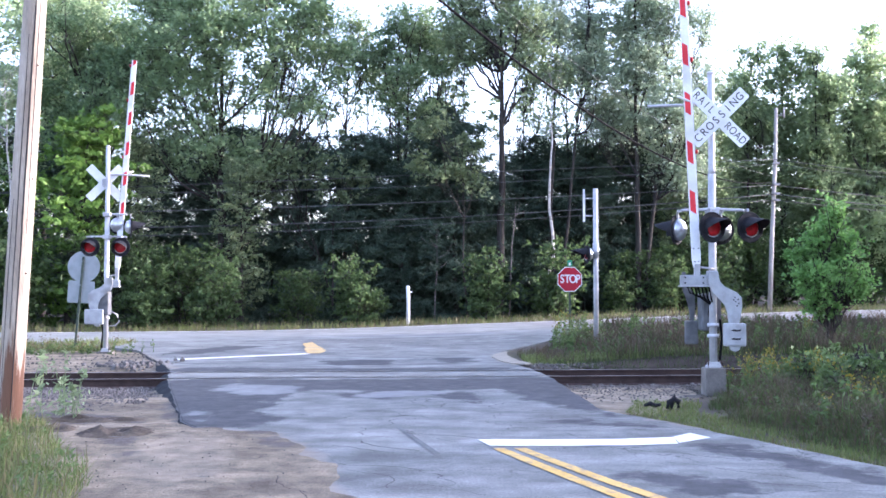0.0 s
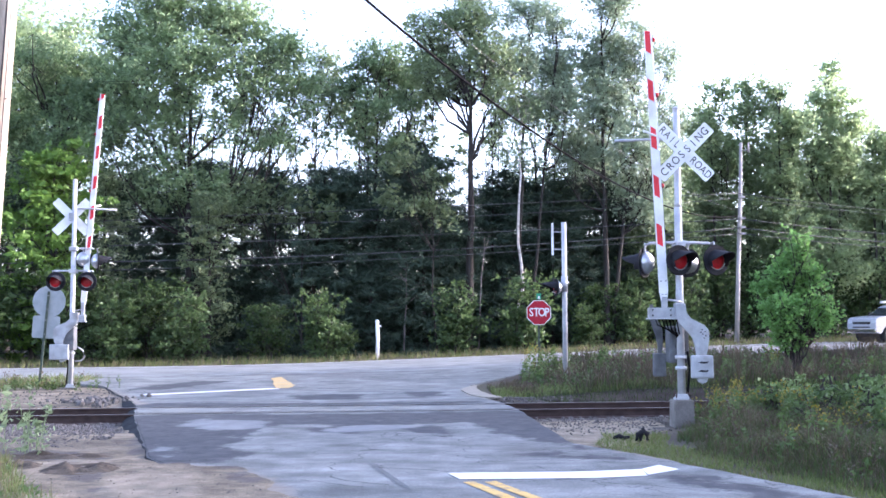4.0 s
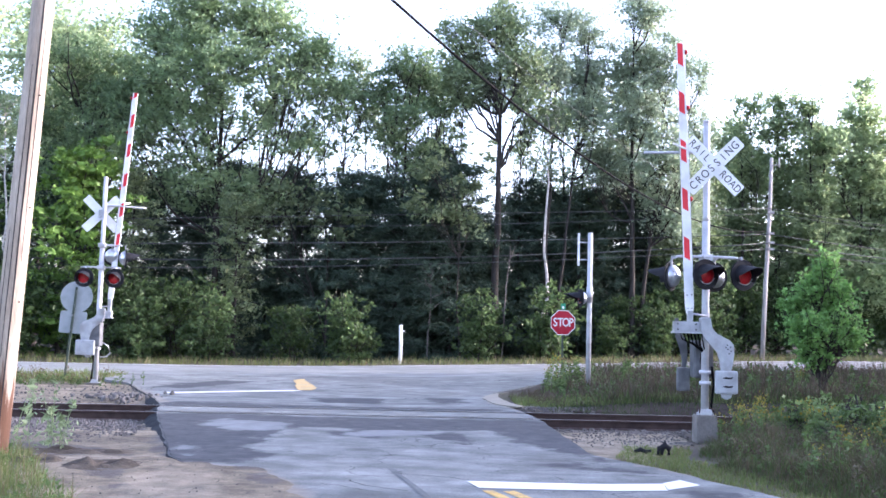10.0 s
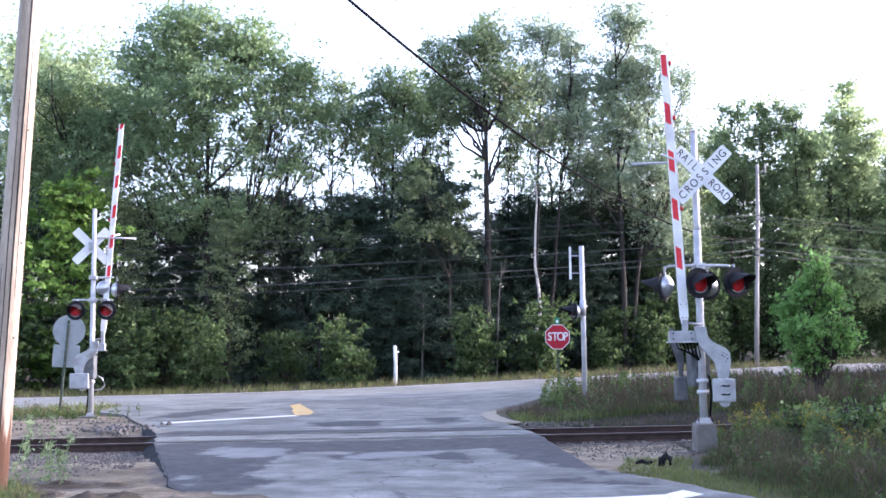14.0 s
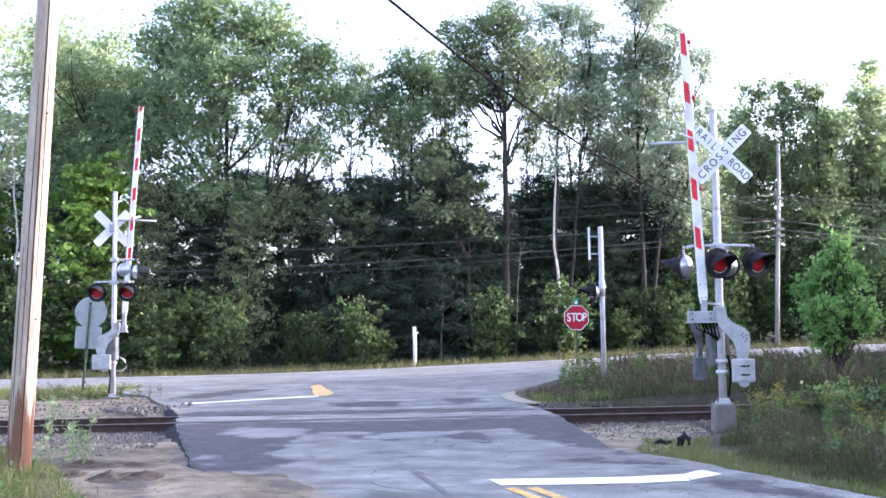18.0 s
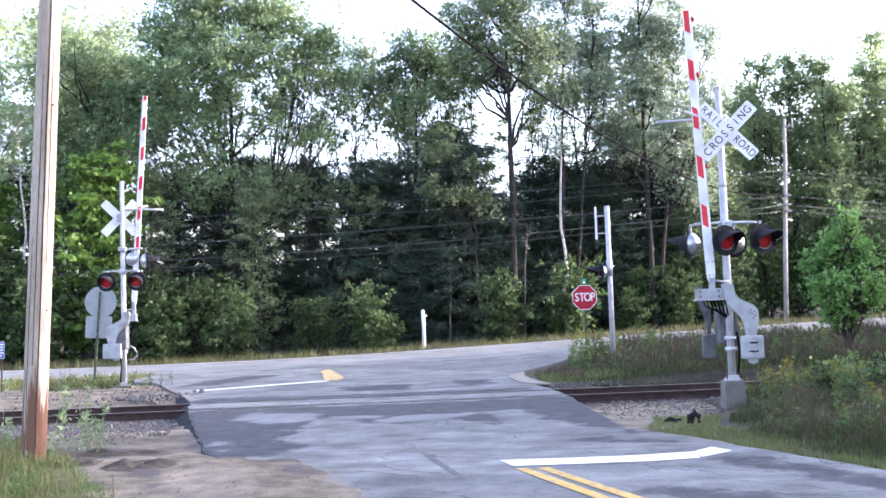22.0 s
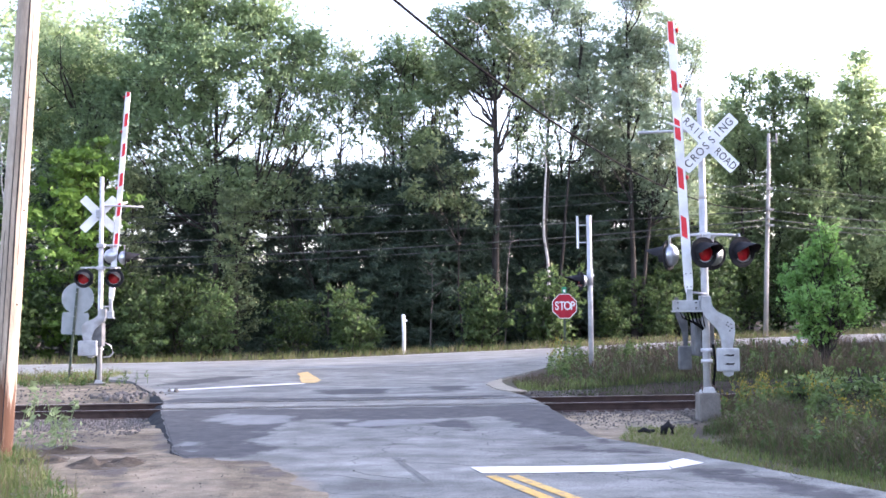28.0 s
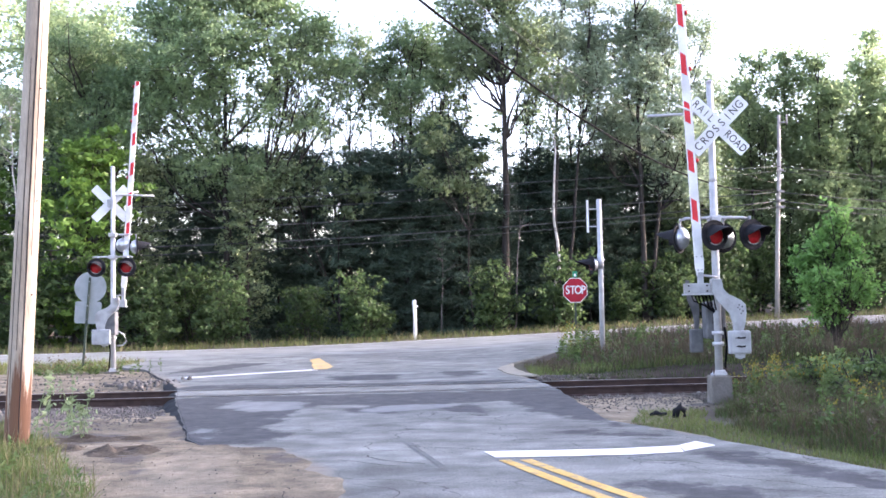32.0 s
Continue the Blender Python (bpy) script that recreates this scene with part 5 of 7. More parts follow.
wire("overhead_cable", cable, 0.03, "thick black cable slung across the road")
wire("overhead_wire", [(x, y, z + 0.35 + 0.9 * math.sin(math.pi * k / 30)) for k, (x, y, z) in enumerate(cable)], 0.006, "thin wire above the black cable")

# black scraps on the grass
bm = bmesh.new()
tube(bm, [(-0.04, 0, 0.0), (-0.02, 0.01, 0.1), (0.05, 0, 0.17), (0.09, 0, 0.12), (0.1, 0.02, 0.02)], [0.05, 0.06, 0.055, 0.05, 0.03], 8)
solid("rubber_scrap", bm, M_BLACK, "curled black rubber scrap on the grass", "scrap", "black scraps", m=pose(3.30, 14.75, ground_z(3.3, 14.75) + 0.02))
bm = bmesh.new()
tube(bm, [(-0.14, 0, 0.03), (-0.05, 0.02, 0.06), (0.02, 0, 0.03), (0.1, -0.02, 0.05)], [0.02, 0.035, 0.03, 0.02], 8)
solid("rubber_scrap", bm, M_BLACK, "flat black rubber scrap on the grass", "scrap", "black scraps", m=pose(3.08, 14.95, ground_z(3.08, 14.95) + 0.02))

# ---- pickup trucks ----
def car_paint(name, col, rough=0.25):
    m = material(name, tuple(c * 0.94 for c in col), col, 1.2, rough, fine=20, spec=0.2, grain=0.06)
    m.node_tree.nodes["Principled BSDF"].inputs["Coat Weight"].default_value = 0.12
    return m


M_TYRE = material("tyre_rubber", (0.018, 0.018, 0.019), (0.035, 0.035, 0.036), 5, 0.85, fine=40)
M_RIM = material("alloy_rim", (0.26, 0.265, 0.275), (0.36, 0.37, 0.375), 6, 0.35, 0.7, fine=30)
M_CHROME = material("chrome", (0.6, 0.61, 0.63), (0.7, 0.71, 0.73), 6, 0.15, 0.95, fine=30)
M_GLASS = material("tinted_glass", (0.02, 0.024, 0.028), (0.035, 0.04, 0.046), 2, 0.08, fine=10, spec=0.4)
M_TRIM = material("black_trim", (0.02, 0.02, 0.021), (0.035, 0.035, 0.036), 5, 0.6, fine=40)
M_HEADLAMP = material("clear_lamp_glass", (0.55, 0.57, 0.6), (0.7, 0.72, 0.74), 8, 0.1, 0.2, fine=40)
M_TAIL = material("tail_lamp_glass", (0.35, 0.01, 0.015), (0.45, 0.02, 0.025), 8, 0.2, fine=40)


def taper(bm, z0, rate):
    for v in bm.verts:
        if v.co.z > z0:
            v.co.y *= 1 - rate * (v.co.z - z0)
    return bm


def pickup(paint, label, rack=False, boxy=False, bars=False):
    t = thing("pickup_truck", Matrix(), label, "pickup truck", "passing pickup trucks")
    wx, wr = 1.80, 0.395
    def arch(cx):
        return [(cx + 0.55 * math.cos(a), 0.42 + 0.53 * math.sin(a)) for a in np.linspace(0.1, math.pi - 0.1, 13)]
    hood = 1.34 if boxy else 1.30
    outline = [(-2.86, 0.62), (-2.88, 1.35), (-0.80, 1.35), (-0.78, 1.38), (1.3, 1.38), (1.42, hood + 0.05), (2.3, hood), (2.58, hood - 0.05), (2.70, hood - 0.14), (2.73, 0.9), (2.70, 0.52), (2.45, 0.48)]
    outline += arch(wx) + [(1.22, 0.47), (-1.22, 0.47)] + arch(-wx) + [(-2.5, 0.5)]
    bm = bmesh.new()
    prism(bm, outline, -0.985, 0.985, 0.045)
    taper(bm, 0.9, 0.05)
    body = part("body", bm, paint, t)
    bm = bmesh.new()
    prism(bm, [(-0.80, 1.375), (-0.74, 1.82), (-0.68, 1.89), (-0.52, 1.93), (0.32, 1.95), (0.55, 1.91), (0.74, 1.82), (1.38, 1.375)], -0.93, 0.93, 0.05)
    taper(bm, 1.33, 0.26)
    part("cab", bm, paint, t)
    for pts, nm in (([(-0.45, 1.45), (-0.43, 1.82), (0.02 + 0.24 * boxy, 1.84), (0.02 + 0.24 * boxy, 1.45)], "rear_side_window"), ([(0.3, 1.45), (0.3, 1.84), (0.56, 1.83), (0.72, 1.75), (1.12, 1.45)], "front_side_window")):
        for s in (-1, 1):
            bm = bmesh.new()
            prism(bm, pts, s * 0.925, s * 0.936)
            taper(bm, 1.33, 0.26)
            part(nm, bm, M_GLASS, t, "dark tinted window")
    bm = bmesh.new()
    prism(bm, [(0.755, 1.815), (0.77, 1.823), (1.365, 1.41), (1.35, 1.402)], -0.82, 0.82)
    taper(bm, 1.33, 0.2)
    part("windscreen", bm, M_GLASS, t, "dark windscreen")
    bm = bmesh.new()
    prism(bm, [(-0.785, 1.47), (-0.80, 1.47), (-0.75, 1.80), (-0.735, 1.80)], -0.72, 0.72)
    taper(bm, 1.33, 0.2)
    part("rear_window", bm, M_GLASS, t, "dark rear window")
    bm = bmesh.new()
    box(bm, -2.82, -0.84, -0.86, 0.86, 1.352, 1.362)
    part("bed_liner", bm, M_TRIM, t, "black bed cover")
    for s in (-1, 1):
        bm = bmesh.new()
        box(bm, -2.87, -0.82, s * 0.93 - 0.05, s * 0.93 + 0.05, 1.348, 1.38, 0.01)
        part("bed_rail", bm, M_TRIM, t)
        bm = bmesh.new()
        box(bm, -1.25, 1.25, s * 0.95 - 0.04, s * 0.95 + 0.04, 0.36, 0.43, 0.01)
        part("side_step", bm, M_TRIM, t)
        bm = bmesh.new()
        box(bm, 0.93, 1.08, s * 1.02, s * 1.18, 1.42, 1.58, 0.03)
        part("mirror", bm, paint if not boxy else M_TRIM, t)
        bm = bmesh.new()
        box(bm, 2.44, 2.72, s * 0.78 - 0.15, s * 0.78 + 0.165, 0.98, 1.16, 0.03)
        part("headlight", bm, M_HEADLAMP, t, "clear headlight")
        bm = bmesh.new()
        box(bm, -2.90, -2.76, s * 0.86 - 0.09, s * 0.86 + 0.115, 0.98, 1.32, 0.015)
        part("tail_light", bm, M_TAIL, t, "red tail light")
        for x in (0.17, -0.6, 1.22):
            bm = bmesh.new()
            box(bm, x - 0.006, x + 0.006, s * 0.9835, s * 0.9865, 0.55, 1.34)
            taper(bm, 0.9, 0.05)
            part("door_seam", bm, M_TRIM, t)
        for x in (0.24, -0.52):
            bm = bmesh.new()
            box(bm, x, x + 0.2, s * 0.965, s * 1.0, 1.2, 1.24, 0.008)
            part("door_handle", bm, paint, t)
        bm = bmesh.new()
        box(bm, -1.28, 1.28, s * 0.984, s * 0.996, 0.72, 0.76, 0.004)
        part("side_moulding", bm, paint, t)
        for cx in (wx, -wx):
            bm = bmesh.new()
            tube(bm, [(cx + 0.54 * math.cos(a), s * 0.955, 0.42 + 0.52 * math.sin(a)) for a in np.linspace(0.1, math.pi - 0.1, 15)], 0.02, 6)
            part("arch_trim", bm, M_TRIM, t)
            bm = bmesh.new()
            tube(bm, [(cx, s * 0.5, 0.44), (cx, s * 0.64, 0.44)], 0.54, 20)
            part("wheel_well", bm, M_TRIM, t, "black wheel housing")
            bm = bmesh.new()
            tube(bm, [(cx, s * (0.96 - d), wr) for d in (0.28, 0.26, 0.02, 0.0)], [0.34, wr, wr, 0.35], 26)
            wheel = part("wheel", bm, M_TYRE, t, "black tyre on a bright rim")
            bm = bmesh.new()
            tube(bm, [(cx, s * 0.965, wr), (cx, s * 0.97, wr)], 0.14, 20)
            tube(bm, [(cx, s * (0.955 + 0.004), wr), (cx, s * (0.955 + 0.012), wr)], 0.27, 24)
            part("rim", bm, M_TRIM, wheel, "dark rim behind the spokes")
            bm = bmesh.new()
            n = 26
            for k in range(n):
                a0, a1 = k * math.tau / n, (k + 1) * math.tau / n
                q = [bm.verts.new((cx + r * math.cos(a), s * d, wr + r * math.sin(a))) for r, a, d in ((0.235, a0, 0.966), (0.285, a0, 0.975), (0.285, a1, 0.975), (0.235, a1, 0.966))]
                bm.faces.new(q)
            for k in range(7):
                a = k * math.tau / 7
                box(bm, 0.03, 0.26, -0.042, 0.042, -0.012, 0.012, m=pose(cx, s * 0.978, wr) @ pose(0, 0, 0, 90, 0, 0) @ pose(0, 0, 0, 0, 0, math.degrees(a)))
            tube(bm, [(cx, s * 0.968, wr), (cx, s * 0.992, wr)], 0.07, 14)
            part("spokes", bm, M_RIM, wheel, "bright alloy spokes")
    bm = bmesh.new()
    box(bm, 2.54, 2.78, -0.98, 0.98, 0.5, 0.72, 0.05)
    part("front_bumper", bm, M_CHROME, t, "bright front bumper")
    bm = bmesh.new()
    box(bm, 2.62, 2.725, -0.6, 0.6, 0.76, 1.08, 0.02)
    part("grille", bm, M_TRIM, t)
    bm = bmesh.new()
    box(bm, -3.02, -2.78, -0.98, 0.98, 0.5, 0.7, 0.04)
    part("rear_bumper", bm, M_CHROME if not boxy else M_TRIM, t)
    bm = bmesh.new()
    box(bm, -2.7, 2.4, -0.7, 0.7, 0.32, 0.6)
    part("chassis", bm, M_TRIM, t, "dark underbody")
    if bars:
        for s in (-1, 1):
            bm = bmesh.new()
            tube(bm, [(-1.5, s * 0.8, 1.38), (-1.02, s * 0.74, 1.8), (-0.92, s * 0.68, 1.86)], 0.04, 10)
            part("roll_bar", bm, M_CHROME, t, "bright sloping bar behind the cab")
    if rack:
        for k in range(9):
            for s in (-1, 1):
                bm = bmesh.new()
                box(bm, 0.3 - k * 0.34, 0.42 - k * 0.34, s * 0.832, s * 0.836, 2.09, 2.14)
                part("rack_slot", bm, M_TRIM, t, "dark slot in the rail")
        for s in (-1, 1):
            bm = bmesh.new()
            box(bm, -2.82, 0.55, s * 0.78 - 0.05, s * 0.78 + 0.05, 2.06, 2.18, 0.012)
            part("rack_rail", bm, M_WHITE, t, "white ladder rack rail")
            for x in (-2.68, -0.9):
                bm = bmesh.new()
                prism(bm, [(x - 0.06, 1.37), (x + 0.10, 1.37), (x + 0.05, 2.06), (x - 0.08, 2.06)], s * 0.8 - 0.04, s * 0.8 + 0.04, 0.008)
                part("rack_post", bm, M_WHITE, t, "white rack post")
        for x in (-2.75, -1.8, -0.85, 0.45):
            bm = bmesh.new()
            box(bm, x - 0.04, x + 0.04, -0.8, 0.8, 2.09, 2.16, 0.01)
            part("rack_bar", bm, M_WHITE, t)
    return t


red_truck = pickup(car_paint("red_car_paint", (0.19, 0.002, 0.012)), "bright red pickup truck with alloy wheels", bars=True)
rack_truck = pickup(car_paint("white_car_paint", (0.37, 0.38, 0.4)), "white pickup truck with a white ladder rack", rack=True, boxy=True)
white_truck = pickup(car_paint("plain_white_car_paint", (0.37, 0.38, 0.4)), "plain white extended-cab pickup truck")

# ---- trees and plants ----
def leaf_cards(rs, centres, size, flat=0.0, long=1.5, wide=0.42):
    """Small pointed leaves, two triangles each, folded along the middle, in random directions."""
    n = len(centres)
    d = rs.normal(size=(n, 3))
    d[:, 2] *= 1 - flat
    d /= np.linalg.norm(d, axis=1, keepdims=True)
    u = rs.normal(size=(n, 3))
    u[:, 2] *= 1 - flat * 0.5
    u -= d * (u * d).sum(1, keepdims=True)
    u /= np.linalg.norm(u, axis=1, keepdims=True)
    w = np.cross(d, u)
    s = size * rs.uniform(0.6, 1.35, (n, 1))
    v = np.stack([centres - d * s * long / 2, centres + u * s * wide + w * s * 0.12, centres + d * s * long / 2, centres - u * s * wide + w * s * 0.12], 1).reshape(-1, 3)
    k = np.arange(n)[:, None] * 4
    f = np.stack([k + [0, 1, 2], k + [0, 2, 3]], 1).reshape(-1, 3)
    return v, f


class Wood:
    """Collects tapered branches as raw triangles."""
    def __init__(self):
        self.v, self.f, self.n = [], [], 0

    def limb(self, path, radii, sides=6):
        path = np.asarray(path, float)
        d = np.gradient(path, axis=0)
        d /= np.linalg.norm(d, axis=1, keepdims=True) + 1e-9
        ref = np.where(np.abs(d[:, 2:3]) < 0.9, [[0, 0, 1.0]], [[1.0, 0, 0]])
        u = np.cross(d, ref)
        u /= np.linalg.norm(u, axis=1, keepdims=True) + 1e-9
        w = np.cross(d, u)
        a = np.arange(sides) * math.tau / sides
        ring = path[:, None] + (u[:, None] * np.cos(a)[None, :, None] + w[:, None] * np.sin(a)[None, :, None]) * np.asarray(radii)[:, None, None]
        self.v.append(ring.reshape(-1, 3))
        for i in range(len(path) - 1):
            for k in range(sides):
                p, q = self.n + i * sides + k, self.n + i * sides + (k + 1) % sides
                self.f += [(p, q, q + sides), (p, q + sides, p + sides)]
        self.n += len(path) * sides

    def mesh(self, name, mat):
        return raw_mesh(name, np.concatenate(self.v), self.f, mat, True)


def curve_limb(rs, start, way, length, bend, n=6, lift=0.0):
    p, d, out = np.array(start, float), np.array(way, float), [np.array(start, float)]
    for _ in range(n):
        d = d + rs.normal(size=3) * bend + (0, 0, lift)
        d /= np.linalg.norm(d)
        p = p + d * length / n
        out.append(p)
    return np.array(out)


def make_tree(seed, label, height, spread, base, limbs, per, leaf, mats, stems=1, shape="oak", trunk=0.16, wob=0.05, clump=0.55, name="tree", category="tree"):
    """A tree at the origin: tapered trunk with limbs, and a crown of leaf clumps round its twigs."""
    rs = np.random.RandomState(seed)
    wood, leaves = Wood(), []
    for s in range(stems):
        lean = rs.normal(0, (0.05, 0.10, 0.17)[(stems > 1) + (stems > 4)], 2)
        path = [np.array([0.15 * s * math.cos(s * 2.4), 0.15 * s * math.sin(s * 2.4), -0.3])]
        h = height * (1 if s == 0 else rs.uniform(0.75 if stems < 5 else 0.45, 0.97))
        n = 11
        for k in range(1, n + 1):
            path.append(path[0] + (lean[0] * h * k / n + rs.normal(0, wob * h / n), lean[1] * h * k / n + rs.normal(0, wob * h / n), h * 0.96 * k / n))
        path = np.array(path)
        r = trunk * (1 - 0.25 * (stems > 1)) * np.linspace(1, 0.12, n + 1) ** 0.8
        r[0] *= 1.35
        wood.limb(path, r, 8)
        count = max(3, limbs // stems)
        for i in range(count):
            g = (i + rs.uniform(0, 1)) / count
            z = base + (0.97 * h - base) * g ** (0.85 if shape != "pine" else 1.0)
            k = min(n - 1, max(0, int(z / (0.96 * h) * n)))
            start = path[k] + (path[k + 1] - path[k]) * rs.rand()
            az = i * 2.399 + rs.uniform(-0.5, 0.5) + seed
            if shape == "pine":
                reach, el, lift = spread * (1.02 - g) ** 0.75 * rs.uniform(0.75, 1.15), rs.uniform(-0.1, 0.2), -0.03
            elif shape == "tall":
                reach, el, lift = spread * (0.45 + 0.75 * math.sin(math.pi * min(1, 0.25 + 0.75 * g))) * rs.uniform(0.45, 1.15), rs.uniform(0.35, 1.1), 0.10
            elif shape == "shrub":
                reach, el, lift = spread * (1.1 - 0.7 * g) * rs.uniform(0.6, 1.1), rs.uniform(0.0, 0.9), 0.05
            else:
                reach, el, lift = spread * math.sqrt(max(0.05, 1 - (1.75 * g - 0.8) ** 2 * 0.9)) * rs.uniform(0.6, 1.15), rs.uniform(0.0, 0.7) + 0.4 * g, 0.04
            way = (math.cos(az) * math.cos(el), math.sin(az) * math.cos(el), math.sin(el))
            pts = curve_limb(rs, start, way, reach, 0.16, 6, lift)
            wood.limb(pts, np.linspace(max(0.02, trunk * 0.33 * (1.1 - g)), 0.008, len(pts)), 5)
            for q in (0.3, 0.5, 0.65, 0.8, 0.92, 1.0):
                if q < 0.5 and rs.rand() < 0.35:
                    continue
                j = min(5, int(q * 6))
                c0 = pts[j] + (pts[j + 1] - pts[j]) * (q * 6 - j) if j < 6 else pts[-1]
                off = rs.normal(size=3) * clump * (0.9, 0.9, 0.5) * (0.5 + q)
                c = c0 + off
                if q > 0.4 and rs.rand() < 0.6:
                    wood.limb(np.array([c0, (c0 + c) / 2 + rs.normal(size=3) * 0.05, c]), (0.012, 0.009, 0.005), 3)
                m = max(4, int(per * rs.uniform(0.35, 1.5)))
                rad = clump * rs.uniform(0.5, 1.15)
                flat = (1, 1, 0.38) if shape in ("pine", "layer") else (1, 1, 0.6)
                leaves.append(c + rs.normal(size=(m, 3)) * rad * flat * 0.62)
    pts = np.concatenate(leaves)
    pts[:, 2] = np.maximum(pts[:, 2], 0.05 + 0.2 * rs.rand(len(pts)))
    v, f = leaf_cards(rs, pts, leaf, 0.3, *((3.0, 0.2) if shape == "pine" else (1.5, 0.42)))
    t = thing(name, Matrix(), label, category)
    w = new("trunk", wood.mesh("trunk", mats[0]))
    w.parent = t
    c = new("crown", raw_mesh("crown", v, f, mats[1]))
    c.parent = t
    return t


def plant(master, spots, group):
    """The first spot takes the master itself, the others copies: x, y, scale and turn."""
    tagged(master, group=group)
    for i, (x, y, s, turn) in enumerate(spots):
        m = pose(x, y, ground_z(x, y) - 0.05, 0, 0, turn)
        if i == 0:
            master.matrix_basis = m @ Matrix.Diagonal((s, s, s, 1))
        else:
            copy_thing(master, m).scale = (s, s, s)


def lobed_tree(seed, label, spot, lobes, mats, trunk=0.16, leaf=0.15, stems=(0.0,), depth=0.85, thick=2.7, name="tree", category="tree", group="", clump=0.5, first=0.35, loose=0.32):
    """A tree at its spot whose crown is made of lobes (aside, height, half width, half height, density): limbs run from the trunk into every lobe, twigs to its leaf clumps."""
    rs = np.random.RandomState(seed)
    wood, leaves = Wood(), []
    top = max(q[1] for q in lobes)
    trunks = []
    for k, lean in enumerate(stems):
        n, h = 12, top * (1.0 if k == 0 else rs.uniform(0.8, 0.95))
        side = np.cumsum(rs.normal(0, 0.035 * h / n, n + 1))
        path = np.array([(0.35 * k * min(1.0, top / 14) + lean * h * (i / n) ** 1.2 + side[i], 0.25 * k * min(1.0, top / 14) + 0.5 * side[-1 - i], -0.3 + h * i / n) for i in range(n + 1)])
        r = trunk * (0.75 if k else 1.0) * np.linspace(1, 0.1, n + 1) ** 0.85
        r[0] *= 1.4
        wood.limb(path, r, 8)
        trunks.append(path)
    for aside, z, rx, rz, dens in lobes:
        mid = np.array([aside, rs.normal(0, 0.5 * rx), z])
        near = min(trunks, key=lambda p: abs(p[-3][0] - aside))
        zs = min(z - 0.3, max(first * top, z - 0.9 * abs(aside) - rz - 0.6))
        k = int(np.argmin(np.abs(near[:, 2] - zs)))
        ends = [mid + rs.normal(size=3) * (0.35 * rx, 0.35 * rx, 0.3 * rz) for _ in range(3)]
        limbs = []
        for e in ends:
            a, b = near[k], e
            knee = a + (b - a) * (0.5, 0.5, 0.35) + rs.normal(size=3) * 0.12 * np.linalg.norm(b - a)
            g = np.linspace(0, 1, 9)[:, None]
            pts = (1 - g) ** 2 * a + 2 * g * (1 - g) * knee + g * g * b + rs.normal(size=(9, 3)) * 0.05 * (g * (1 - g) * 4)
            wood.limb(pts, np.linspace(max(0.02, trunk * 0.36), 0.014, 9), 5)
            limbs.append(pts)
        count = dens * thick * 2 * math.pi * rx * rz / (0.63 * leaf * leaf)
        per = max(10, int(40 * clump / 0.5))
        for _ in range(max(2, int(count / per))):
            d = rs.normal(size=3)
            d /= np.linalg.norm(d)
            c = mid + d * rs.rand() ** 0.42 * np.array([rx, rx * depth, rz])
            limb = limbs[rs.randint(3)]
            c0 = limb[rs.randint(4, 9)]
            if rs.rand() < 0.5:
                wood.limb(np.array([c0, (c0 + c) / 2 + rs.normal(size=3) * 0.08, c]), (0.013, 0.010, 0.005), 3)
            rad = clump * rs.uniform(0.45, 1.2) * min(1.0, 0.5 + 0.4 * rz)
            leaves.append(c + rs.normal(size=(max(6, int(per * rs.uniform(0.5, 1.5))), 3)) * rad * (0.66, 0.66, 0.42))
        for _ in range(int(loose * count / per)):
            c = mid + np.clip(rs.normal(size=3), -1.35, 1.35) * (0.75 * rx, 0.7 * rx, 0.75 * rz)
            c0 = limbs[rs.randint(3)][rs.randint(3, 9)]
            if rs.rand() < 0.7:
                wood.limb(np.array([c0, (c0 + c) / 2 + rs.normal(size=3) * 0.12, c]), (0.014, 0.011, 0.006), 3)
            leaves.append(c + rs.normal(size=(max(5, int(0.45 * per * rs.uniform(0.4, 1.5))), 3)) * clump * rs.uniform(0.5, 1.1) * (0.7, 0.7, 0.55))
    v, f = leaf_cards(rs, np.concatenate(leaves), leaf, 0.3)
    x, y = spot
    t = thing(name, pose(x, y, ground_z(x, y) - 0.05), label, category, group)
    for nm, me in (("trunk", wood.mesh("trunk", mats[0])), ("crown", raw_mesh("crown", v, f, mats[1]))):
        new(nm, me).parent = t
    return t


WOODS = "trees beyond the highway"
oak = lobed_tree(1, "broad dark green oak with a domed crown", (-11.1, 51), ((-0.8, 17.6, 2.5, 1.8, 1), (-2.9, 16.2, 1.75, 1.6, 1), (2.1, 17.1, 1.75, 1.6, 0.95), (4.2, 14.8, 1.8, 1.95, 0.9), (-0.2, 14.6, 3.2, 1.45, 1),
    (-3.7, 13.9, 1.6, 1.6, 0.9), (5.5, 13.6, 1.1, 1.4, 0.6), (-1.1, 11.8, 1.8, 1.3, 0.5), (2.2, 11.5, 1.5, 1.3, 0.3), (-1.4, 9.1, 1.9, 1.7, 0.6), (1.4, 8.1, 1.9, 1.6, 0.7), (-4.2, 11.2, 1.8, 1.7, 0.5), (4.6, 11.4, 1.5, 1.5, 0.22), (0.8, 13.0, 3.6, 1.0, 0.4)), (M_BARK, L_OAK), 0.2, 0.14, (0.0, 0.16, -0.12), group=WOODS)
for x, y, turn in ((-31, 57, 70), (-38, 56, 200)):
    copy_thing(oak, pose(x, y, ground_z(x, y) - 0.05, 0, 0, turn))
